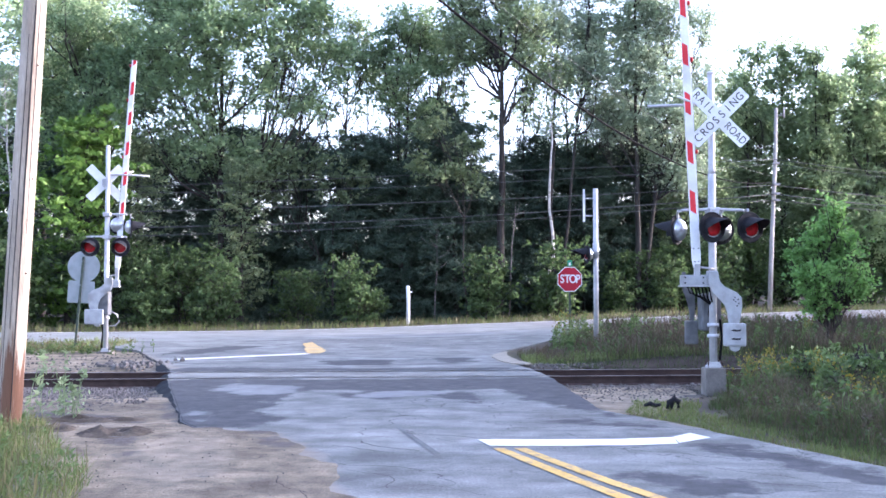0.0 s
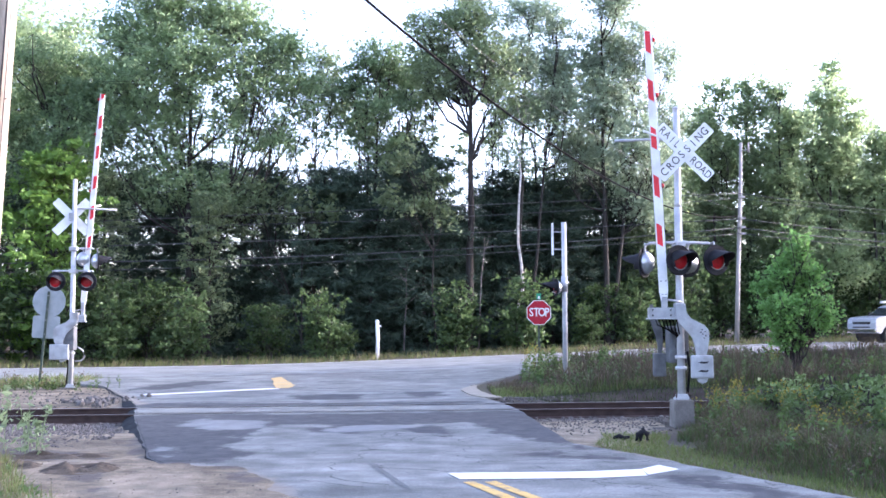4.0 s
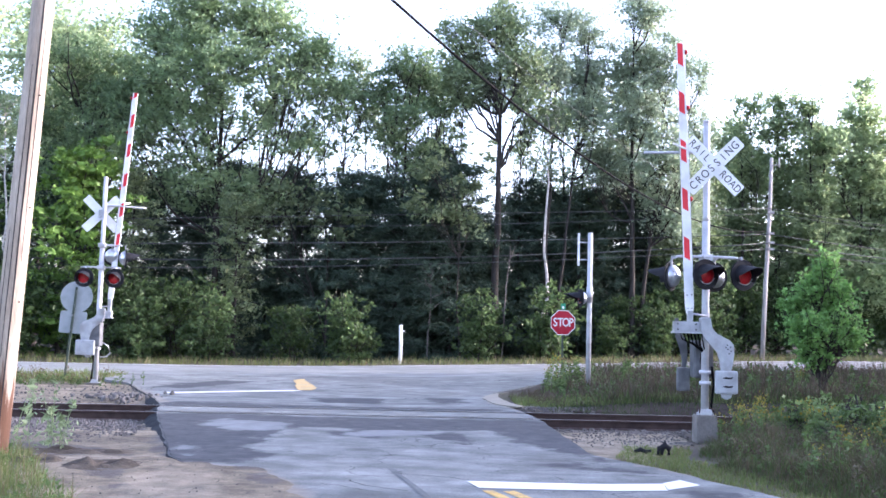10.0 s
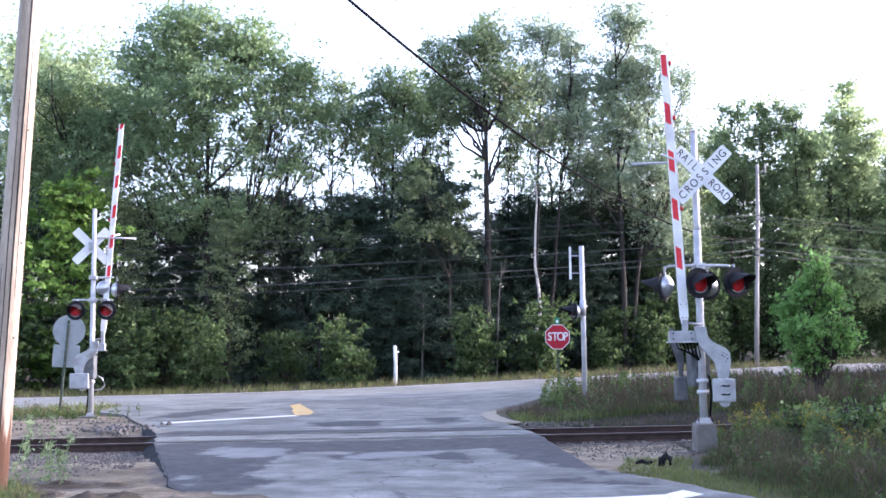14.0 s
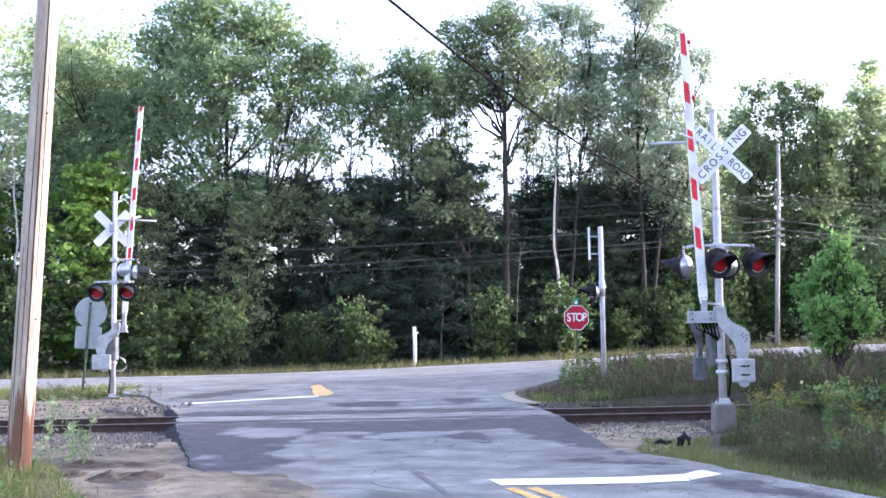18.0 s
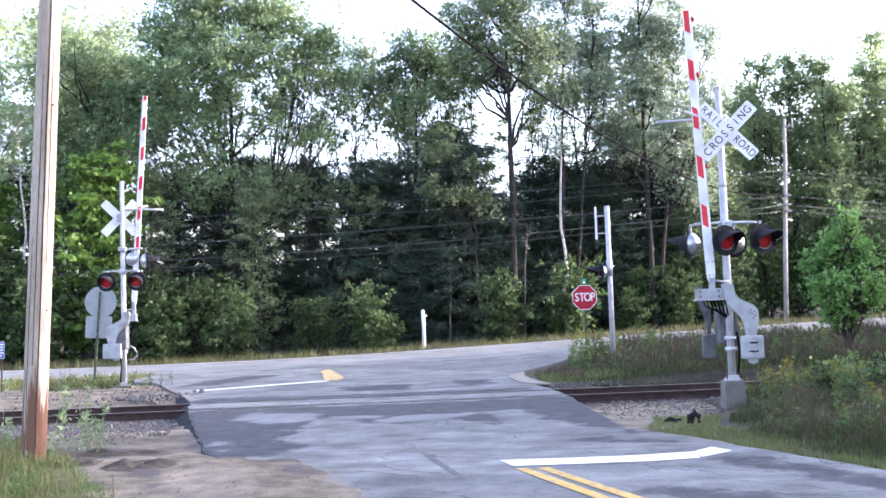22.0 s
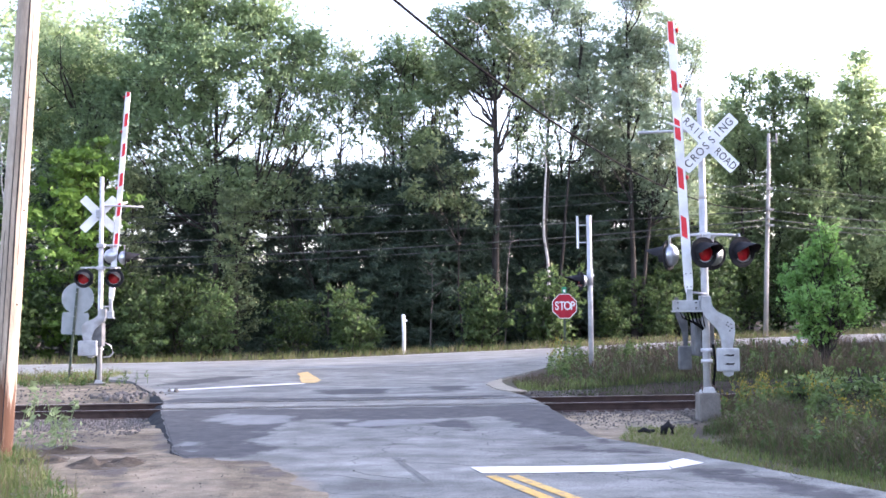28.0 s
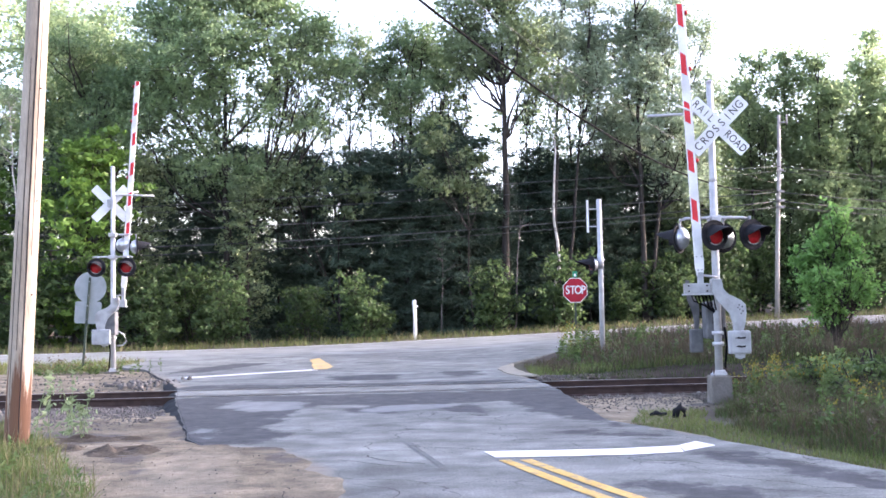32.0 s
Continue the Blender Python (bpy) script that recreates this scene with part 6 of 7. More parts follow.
lobed_tree(2, "leafy dark tree beside the oak", (-18.4, 53), ((-1.1, 15.6, 2.2, 1.2, 0.5), (1.4, 15.4, 1.6, 1.4, 0.8), (-0.4, 13.9, 2.2, 1.35, 0.9), (1.7, 13.4, 1.5, 1.2, 0.7), (-1.8, 11.9, 1.7, 1.4, 0.6), (1.0, 11.6, 2.0, 1.4, 0.5), (3.0, 12.6, 1.8, 1.6, 0.4), (3.4, 9.8, 1.8, 1.3, 0.5), (-0.6, 9.6, 2.2, 1.5, 0.6)),
           (M_BARK, L_OAK), 0.17, 0.14, (0.0, -0.06), group=WOODS)
lobed_tree(3, "thin sparse tree with a small airy crown", (-5.7, 55), ((1.0, 16.0, 1.2, 1.1, 0.5), (0.4, 14.4, 1.1, 0.95, 0.45), (1.4, 13.9, 0.95, 0.9, 0.4), (0.1, 12.3, 0.95, 0.95, 0.22)), (M_BARK, L_OLIVE), 0.1, 0.12, (0.05,), group=WOODS, clump=0.4)
lobed_tree(4, "dark bluish green tree on several thin stems", (-2.2, 54), ((-0.9, 14.5, 1.4, 1.15, 0.8), (0.9, 15.7, 1.5, 1.25, 0.95), (2.0, 14.2, 1.1, 1.2, 0.8), (-0.2, 15.9, 1.05, 1.05, 0.5), (0.3, 12.9, 1.5, 1.05, 0.5), (-0.9, 12.0, 1.2, 1.0, 0.3),
    (0.9, 11.2, 1.4, 1.2, 0.5)), (M_BARK, L_OAK), 0.13, 0.125, (0.04, -0.06, 0.1, -0.02), group=WOODS, clump=0.5)
lobed_tree(5, "tall forked tree with a dark bare trunk", (2.8, 52), ((-1.5, 16.6, 1.25, 1.25, 0.85), (0.3, 17.4, 1.5, 1.4, 0.95), (-1.1, 14.6, 1.7, 1.4, 1), (1.0, 15.2, 1.4, 1.4, 0.9), (-2.2, 15.1, 1.0, 1.5, 0.6), (1.6, 13.3, 1.05, 1.05, 0.35),
    (-2.8, 17.2, 0.7, 0.7, 0.35)), (M_BARK, L_OLIVE), 0.24, 0.125, (0.01,), group=WOODS, clump=0.5, first=0.55)
lobed_tree(6, "pale grey-green tree with an airy crown", (5.6, 53), ((0.3, 18.1, 1.3, 1.3, 0.6), (1.9, 17.8, 1.3, 1.4, 0.6), (0.1, 15.2, 1.4, 1.45, 0.85), (1.9, 15.0, 1.3, 1.7, 0.8), (0.7, 12.7, 1.25, 1.25, 0.4), (2.3, 12.9, 1.2, 1.5, 0.6),
    (0.2, 10.0, 1.0, 0.95, 0.3)), (M_BARK, L_GREY), 0.14, 0.12, (0.03, 0.1), group=WOODS, clump=0.5, first=0.5)
lobed_tree(7, "full dark green tree leafy down its trunk", (10.3, 54), ((0.3, 18.3, 1.4, 1.2, 0.9), (-0.4, 15.9, 1.5, 1.6, 0.85), (1.5, 16.1, 1.5, 1.7, 0.85), (0.4, 13.3, 1.9, 1.7, 0.9), (-0.9, 10.6, 1.9, 1.7, 0.8), (1.5, 10.6, 1.7, 1.8, 0.8),
    (3.4, 15.3, 0.85, 1.7, 0.4), (3.6, 12.5, 1.0, 1.8, 0.5), (2.4, 8.2, 1.8, 1.8, 0.7)), (M_BARK, L_GREY), 0.17, 0.125, (0.0, 0.12), group=WOODS, clump=0.52)
lobed_tree(8, "small leaning tree with pale dusty leaves", (1.2, 50.4), ((-1.3, 9.3, 1.35, 0.9, 0.4), (0.2, 8.6, 1.1, 0.85, 0.4), (-1.5, 7.6, 1.4, 0.85, 0.5), (-0.1, 6.9, 1.2, 0.8, 0.4)), (M_BARK, L_DUSTY), 0.05, 0.16, (-0.04,), group=WOODS, clump=0.5)
lobed_tree(9, "thin trees with loose olive sprays of leaves", (-5.5, 51), ((0.4, 7.1, 1.25, 1.15, 0.3), (-0.8, 7.8, 1.15, 1.25, 0.35), (-2.8, 7.8, 1.4, 1.7, 0.5), (1.2, 7.5, 0.85, 0.95, 0.22)), (M_BARK, L_DUSTY), 0.07, 0.17, (0.02, -0.3), group=WOODS, clump=0.4)
oak_b = make_tree(2, "olive green broadleaf tree leafy to the ground", 15.5, 3.3, 1.2, 60, 20, 0.20, (M_BARK, L_DUSTY), trunk=0.2, clump=0.5)
plant(oak_b, [(-9.6, 49.0, 0.52, 0), (-14.8, 49.5, 0.6, 80)], WOODS)
maple = make_tree(3, "bright green maple with layered leaves", 9.6, 2.2, 0.6, 46, 24, 0.22, (M_BARK, L_BRIGHT), trunk=0.13, clump=0.5, shape="layer")
plant(maple, [(-17.2, 46.6, 1.0, 0), (-21.6, 47.6, 0.9, 140), (-25.5, 47.6, 1.0, 250)], WOODS)
pale = make_tree(4, "tall tree behind the oaks in sun-lightened pale green", 18, 3.4, 5, 34, 34, 0.17, (M_BARK, L_PALE), trunk=0.2, clump=0.7, shape="tall")
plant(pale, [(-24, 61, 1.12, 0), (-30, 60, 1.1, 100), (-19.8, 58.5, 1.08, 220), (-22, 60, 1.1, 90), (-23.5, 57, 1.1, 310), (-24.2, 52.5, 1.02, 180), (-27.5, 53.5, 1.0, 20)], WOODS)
slim = lobed_tree(31, "slim bare-stemmed tree with a few top leaves", (-8.0, 55.5), ((0.5, 14.6, 0.8, 0.7, 0.45), (-0.4, 13.6, 0.7, 0.7, 0.35), (0.3, 12.4, 0.9, 0.7, 0.2)), (M_BARK, L_OLIVE), 0.075, 0.14, (0.03,), group=WOODS, clump=0.36, first=0.5)
for x, y, s, turn in ((-9.6, 57, 1.0, 100), (-4.0, 57, 1.02, 200), (-1.0, 56.5, 0.96, 40), (0.4, 57, 1.05, 150), (1.0, 55, 0.95, 300), (4.4, 56, 1.05, 80), (5.0, 57.5, 1.0, 260), (7.8, 56.5, 1.05, 10), (-12.8, 56, 0.95, 330), (-15.6, 57, 1.0, 60)):
    copy_thing(slim, pose(x, y, ground_z(x, y) - 0.05, 0, 0, turn)).scale = (s, s, s)
filler = lobed_tree(51, "thin woodland tree with scattered leaves", (-13.6, 58), ((-1.6, 13.8, 1.6, 1.5, 0.13), (1.4, 13.0, 1.7, 1.6, 0.13), (0.0, 15.0, 1.3, 1.1, 0.18), (0.0, 11.4, 2.2, 1.5, 0.10), (-0.6, 9.2, 2.4, 1.3, 0.25)), (M_BARK, L_OLIVE), 0.1, 0.16, (0.04, -0.08, 0.1), group=WOODS, clump=0.5)
for x, y, s, turn in ((-9.4, 59, 0.98, 60), (-6.2, 58, 1.0, 190), (-3.2, 60, 1.02, 280), (-1.2, 59, 1.0, 20), (5.6, 60, 1.0, 110), (7.4, 59, 1.06, 240), (9.2, 61, 1.04, 330), (12.4, 59, 1.02, 80), (-17.4, 57, 0.98, 150), (-21, 59, 1.05, 30)):
    copy_thing(filler, pose(x, y, ground_z(x, y) - 0.05, 0, 0, turn)).scale = (s, s, s)
birch = make_tree(8, "pale-barked crooked birch with sparse leaves", 13.5, 1.5, 9.5, 10, 20, 0.14, (M_BIRCH, L_OLIVE), trunk=0.1, clump=0.5, shape="tall", wob=0.065)
plant(birch, [(5.5, 51.4, 1.0, 0), (-19.7, 46.9, 0.9, 150)], WOODS)
SPIRES = (
    (41, (18.1, 60), ((0.2, 14.8, 0.85, 1.2, 0.7), (-0.5, 12.8, 1.4, 1.5, 0.9), (0.4, 10.7, 1.7, 2.1, 0.9), (0.0, 7.6, 1.9, 2.1, 0.9), (0.2, 4.6, 1.9, 1.8, 0.8))),
    (42, (20.3, 61), ((0.0, 15.4, 0.8, 0.95, 0.6), (0.2, 13.5, 1.3, 1.55, 0.8), (-0.2, 10.6, 1.7, 1.9, 0.9), (0.2, 7.4, 1.75, 2.1, 0.9), (0.0, 4.6, 1.9, 1.8, 0.8))),
    (43, (22.0, 60), ((-0.1, 14.8, 0.9, 1.25, 0.8), (0.6, 12.7, 1.4, 1.75, 0.9), (-0.1, 9.8, 1.7, 2.1, 1), (0.4, 7.0, 1.8, 1.75, 1), (0.0, 4.4, 2.0, 1.8, 0.8))),
    (44, (26.0, 62), ((0.2, 16.6, 0.75, 1.0, 0.8), (-0.3, 14.6, 1.4, 1.6, 0.9), (0.9, 13.5, 1.3, 1.45, 0.8), (-0.7, 11.6, 1.8, 2.2, 1), (1.2, 10.2, 1.6, 2.2, 1), (0.0, 7.3, 2.2, 2.2, 1), (-0.3, 4.6, 2.2, 2.0, 0.8))),
    (45, (29.3, 63), ((-0.2, 12.6, 1.25, 1.35, 0.8), (0.7, 11.6, 1.35, 1.35, 0.9), (-0.1, 9.3, 1.85, 2.05, 1), (0.6, 6.4, 1.85, 1.85, 1), (0.2, 4.2, 2.0, 1.6, 0.8))),
    (46, (32.8, 65), ((0.0, 11.2, 1.3, 1.15, 0.7), (-0.7, 9.2, 1.5, 1.9, 0.9), (0.9, 8.9, 1.5, 1.9, 0.8), (0.1, 6.2, 1.9, 1.9, 0.9), (0.0, 4.0, 2.0, 1.6, 0.8))),
    (47, (35.4, 62), ((-0.5, 12.7, 0.9, 1.1, 0.6), (0.6, 12.0, 1.35, 1.5, 0.8), (-0.2, 9.4, 1.6, 1.85, 0.9), (0.9, 7.2, 2.2, 2.2, 0.9), (0.4, 4.4, 2.2, 1.8, 0.8))))
spires = [lobed_tree(seed, "slender tree beside the highway in sun-lightened green", spot, lobes, (M_BARK, L_FAR), 0.13, 0.16, (0.0, 0.03), group=WOODS, clump=0.5) for seed, spot, lobes in SPIRES]
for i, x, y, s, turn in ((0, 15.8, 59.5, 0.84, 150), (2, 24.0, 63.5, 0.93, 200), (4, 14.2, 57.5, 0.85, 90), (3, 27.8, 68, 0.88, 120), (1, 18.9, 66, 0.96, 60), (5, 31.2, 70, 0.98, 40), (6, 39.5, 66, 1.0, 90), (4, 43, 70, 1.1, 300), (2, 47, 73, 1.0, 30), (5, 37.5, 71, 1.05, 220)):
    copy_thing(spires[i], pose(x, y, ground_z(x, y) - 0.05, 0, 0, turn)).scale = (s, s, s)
# unseen row of trees added east of the crossing, which keeps the low sun off the road
thicket = lobed_tree(91, "unseen leafy tree added east of the crossing for shade", (25.5, -8), ((0.0, 7.6, 1.0, 0.9, 0.8), (0.5, 6.0, 1.6, 1.4, 0.9), (-0.6, 4.4, 1.8, 1.5, 0.9), (0.3, 2.6, 2.0, 1.5, 0.9), (0.0, 1.2, 2.0, 1.0, 0.9)), (M_BARK, L_FAR), 0.1, 0.34, (0.0, 0.05), group=WOODS, clump=0.6, loose=0.2)
for k in range(1, 27):
    x, y = 25.5 + 2.6 * (k % 2) + 0.12 * max(0, k * 2 - 26), -8 + 2.0 * k
    s = 1.0 + 0.1 * math.sin(k * 2.3)
    copy_thing(thicket, pose(x, y, ground_z(x, y) - 0.05, 0, 0, 67 * k)).scale = (s, s, s)
pine_a = make_tree(11, "dark shaded pine with drooping boughs", 10.4, 3.0, 0.5, 60, 46, 0.155, (M_BARK, L_PINE), trunk=0.15, clump=0.55, shape="pine")
plant(pine_a, [(-5.4, 52.6, 0.98, 0), (-2.4, 52.6, 0.85, 50), (0.6, 53.6, 1.06, 100), (3.2, 54.6, 0.8, 150), (6.2, 56.2, 1.0, 200), (8.8, 57.6, 0.95, 250), (11.2, 59.4, 1.1, 300),
               (-11.5, 53.5, 1.04, 20), (-15.5, 54.5, 1.0, 70), (-19.5, 55, 1.1, 170), (-24, 55.5, 1.1, 220)], WOODS)
pine_b = make_tree(12, "dark green pine among the trees", 9.6, 2.6, 0.3, 54, 46, 0.155, (M_BARK, L_PINE), trunk=0.14, clump=0.6, shape="pine")
plant(pine_b, [(-3.8, 54.2, 1.08, 0), (-0.8, 55.2, 1.28, 60), (2.0, 56.4, 0.85, 120), (4.8, 57.8, 1.0, 180), (7.6, 59.6, 1.0, 240), (10.2, 61, 1.1, 300), (13.2, 62.5, 1.05, 20),
               (-8.0, 55, 1.12, 90), (-13.4, 57, 1.0, 160), (-28, 57, 1.25, 10)], WOODS)
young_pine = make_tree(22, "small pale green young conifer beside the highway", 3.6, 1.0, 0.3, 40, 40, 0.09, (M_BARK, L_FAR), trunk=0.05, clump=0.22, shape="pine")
plant(young_pine, [(27.9, 57, 1.0, 0)], WOODS)
UNDER = "shrubs along the highway verge"
shrub_a = make_tree(13, "leafy green shrub on the far verge", 3.5, 1.35, 0.1, 38, 13, 0.17, (M_BARK, L_VERGE), stems=5, trunk=0.045, clump=0.34, shape="tall", wob=0.09, name="shrub", category="shrub")
plant(shrub_a, [(x, far_edge(x) + d, s, a) for x, d, s, a in ((-4.0, 2.2, 0.86, 0), (2.2, 2.6, 0.92, 60), (5.6, 2.6, 1.05, 130), (-10.2, 2.8, 0.85, 200), (-13.2, 2.6, 0.8, 270), (9.0, 3.2, 0.6, 20), (11.8, 3.4, 0.8, 80), (-18.6, 2.8, 1.1, 150), (14.8, 4.5, 1.2, 210), (-23, 3, 1.2, 300), (21.5, 4.6, 1.1, 30))], UNDER)
shrub_b = make_tree(14, "dusty green bush under the trees", 4.4, 1.8, 0.2, 34, 13, 0.18, (M_BARK, L_SHRUB), stems=3, trunk=0.06, clump=0.5, shape="shrub", name="shrub", category="shrub")
plant(shrub_b, [(x, far_edge(x) + d, s, a) for x, d, s, a in ((-6.6, 3.6, 0.62, 0), (10.4, 4.6, 0.8, 280), (-12, 4.6, 0.9, 40), (-15.4, 3.9, 1.0, 110), (-20.6, 4.4, 1.2, 250), (13.4, 5.2, 0.85, 15), (17.6, 6.5, 1.0, 95), (24.5, 6.5, 1.0, 165), (29, 7, 1.1, 235), (-26, 4.5, 1.3, 305), (34, 7.5, 1.1, 55), (20, 7.5, 1.15, 130), (26.8, 8.5, 1.2, 75), (31.4, 9, 1.2, 15), (38, 9, 1.2, 265))], UNDER)
lobed_tree(15, "bright green young tree beside the track", (9.8, 26.0), ((0.1, 3.4, 0.32, 0.5, 0.8), (-0.2, 2.7, 0.54, 0.57, 0.85), (0.45, 2.6, 0.5, 0.6, 0.85), (-0.5, 1.85, 0.54, 0.5, 0.75), (0.2, 1.8, 0.6, 0.5, 0.8),
    (0.75, 1.75, 0.5, 0.48, 0.75), (-0.2, 1.15, 0.5, 0.32, 0.6), (-0.75, 2.4, 0.28, 0.36, 0.45)), (M_BARK, L_SAPLING), 0.045, 0.075, (0.0, 0.1, -0.1), thick=3.6, name="young_tree", category="young tree", group="young trees", clump=0.19, first=0.15)

# bare dead wood
def dead_tree(seed, height, label, spots, mat, branches=5):
    rs = np.random.RandomState(seed)
    wood = Wood()
    path = curve_limb(rs, (0, 0, -0.2), (0.05, 0, 1), height, 0.07, 9)
    wood.limb(path, np.linspace(0.05, 0.012, len(path)), 7)
    for i in range(branches):
        k = rs.randint(4, 9)
        az = rs.uniform(0, 6.28)
        p = curve_limb(rs, path[k], (math.cos(az), math.sin(az) * 0.4, 0.5), rs.uniform(0.6, 1.5), 0.22, 5)
        wood.limb(p, np.linspace(0.018, 0.005, len(p)), 5)
    t = tagged(new("dead_tree", wood.mesh("dead_tree", mat)), label, "dead tree", "dead trees")
    for i, (x, y, s, turn) in enumerate(spots):
        m = pose(x, y, ground_z(x, y), 0, 0, turn)
        if i == 0:
            t.matrix_basis = m @ Matrix.Diagonal((s, s, s, 1))
        else:
            copy_thing(t, m).scale = (s, s, s)


dead_tree(3, 6.0, "bare pale dead tree at the wood's edge", [(3.2, 50.6, 1.0, 0)], M_DEADWOOD, 3)
dead_tree(8, 5.8, "grey dead branches in front of the pines", [(-0.4, 50.8, 0.85, 40)], M_DEADWOOD, 10)


def blades(name, label, spots, h0, h1, width, mat, lean=0.35, seed=1, category="grass", rise=None):
    """Bent blades of grass, three triangles each, at the spots."""
    rs = np.random.RandomState(seed)
    p = np.asarray(spots, float)
    n = len(p)
    h = rs.uniform(h0, h1, (n, 1)) * (0.6 + 0.4 * rs.rand(n, 1))
    if rise:
        h *= np.array([[rise(x, y)] for x, y, z in spots])
    a = rs.uniform(0, math.tau, n)
    side = np.stack([np.cos(a), np.sin(a), 0 * a], 1) * width / 2
    b = rs.uniform(0, math.tau, n)
    out = np.stack([np.cos(b), np.sin(b), 0 * b], 1) * lean * h * rs.rand(n, 1)
    up = np.array([0, 0, 1.0])
    mid, tip = p + up * h * 0.55 + out * 0.35, p + up * h * rs.uniform(0.8, 1.0, (n, 1)) + out
    v = np.stack([p - side, p + side, mid - side * 0.8, mid + side * 0.8, tip], 1).reshape(-1, 3)
    k = np.arange(n)[:, None] * 5
    f = np.stack([k + [0, 1, 3], k + [0, 3, 2], k + [2, 3, 4]], 1).reshape(-1, 3)
    tagged(new(name, raw_mesh(name, v, f, mat)), label, category, kind="stuff")


def scatter(n, x0, x1, y0, y1, keep, seed):
    rs = np.random.RandomState(seed)
    out = []
    for x, y, q in zip(rs.uniform(x0, x1, n), rs.uniform(y0, y1, n), rs.rand(n)):
        k = keep(x, y)
        if k and q < k * (0.35 + 0.9 * max(0, 0.5 + noise.noise((x * 1.1, y * 1.1, seed)))):
            out.append((x, y, ground_z(x, y) - 0.01))
    return out


def weeds(name, label, spots, h0, h1, leaf, mat, per=14, seed=1, flower=None):
    """Leafy stems, with flower heads on some."""
    rs = np.random.RandomState(seed)
    cs, stem, tops = [], Wood(), []
    for x, y, z in spots:
        h = rs.uniform(h0, h1)
        lx, ly = rs.normal(0, 0.12 * h, 2)
        stem.limb(np.array([(x, y, z), (x + lx * 0.3, y + ly * 0.3, z + h * 0.5), (x + lx, y + ly, z + h)]), (0.007, 0.006, 0.003), 3)
        m = int(per * rs.uniform(0.6, 1.4))
        g = rs.uniform(0.12, 1.0, m)[:, None]
        cs.append(np.array([x, y, z]) + g * (lx, ly, h) + rs.normal(size=(m, 3)) * leaf * (1.3 * (1.2 - g)))
        if flower and rs.rand() < flower[1]:
            m = rs.randint(14, 34)
            cs_f = np.array([x + lx, y + ly, z + h]) + rs.normal(size=(m, 3)) * (0.05, 0.05, 0.06)
            tops.append(cs_f)
    t = tagged(new(name), label, "weeds", kind="stuff")
    s = new("stems", stem.mesh("stems", mat))
    s.parent = t
    v, f = leaf_cards(rs, np.concatenate(cs), leaf, 0.2, 2.2)
    c = new("leaves", raw_mesh("leaves", v, f, mat))
    c.parent = t
    if tops:
        v, f = leaf_cards(rs, np.concatenate(tops), 0.035, 0, 1.2)
        c = new("flowers", raw_mesh("flowers", v, f, flower[0]))
        c.parent = t


def verge(x, y):
    d = y - far_edge(x)
    return 1.0 if 0.15 < d < 3.2 else 0


blades("verge_grass", "tall yellowing grass along the far verge", scatter(60000, -34, 40, 39, 64, verge, 21), 0.15, 0.62, 0.02, L_DRY, 0.85, 1)
blades("verge_grass", "green grass along the far verge", scatter(60000, -34, 40, 39, 64, verge, 22), 0.12, 0.5, 0.024, L_LAWN, 0.85, 2)


def mound(x, y):
    left = 1.75 + 0.9 * smooth(24, 21.8, y) + max(0, (y - 27) * 0.36)
    return 1.0 if y > 23.4 + 0.075 * x and x > left + 0.2 and y < near_edge(x) - 0.6 and y < 37 else 0


def mound_rise(x, y):
    """Low at the rim of the mound, with taller clumps inside."""
    left = 1.95 + 0.9 * smooth(24, 21.8, y) + max(0, (y - 27) * 0.36)
    return max(0.12, (0.3 + 0.7 * smooth(0, 1.4, x - left)) * (0.75 + 1.5 * noise.noise((x * 0.75, y * 0.75, 8.0)) + 0.7 * noise.noise((x * 2.4, y * 2.4, 5.0))))


blades("roadside_grass", "brown and green tall grass on the mound", scatter(56000, 1.5, 22, 23, 37, mound, 23), 0.25, 0.75, 0.014, L_BROWN, 0.9, 3, rise=mound_rise)
blades("roadside_grass", "reddish brown grass on the crest of the mound", scatter(24000, 2.5, 22, 24.5, 37, mound, 83), 0.3, 0.7, 0.012, L_RUSSET, 0.9, 84, rise=mound_rise)
blades("roadside_grass", "green grass on the mound", scatter(46000, 1.5, 22, 23, 37, mound, 24), 0.12, 0.45, 0.017, L_GRASS, 0.9, 4, rise=mound_rise)


def cutting(x, y):
    return 0.7 if 22.3 + 0.075 * x < y < 24.0 + 0.075 * x and x > 2.6 else 0


blades("track_grass", "low dark grass on the slope beside the track", scatter(26000, 2.5, 22, 22, 26, cutting, 39), 0.05, 0.25, 0.014, L_GRASS, 0.9, 24)
blades("roadside_grass", "short pale green grass on the rim of the mound", scatter(30000, 1.5, 12, 23, 30, lambda x, y: 1.0 if mound(x, y) and y < 25.6 + 0.075 * x else 0, 45), 0.08, 0.28, 0.014, L_LAWN, 0.9, 46)
weeds("weed_patch", "leafy green weeds on the mound", scatter(960, 3.0, 22, 24.2, 36, mound, 25), 0.2, 0.6, 0.05, L_WEED, 18, 5, (L_BROWN, 0.3))


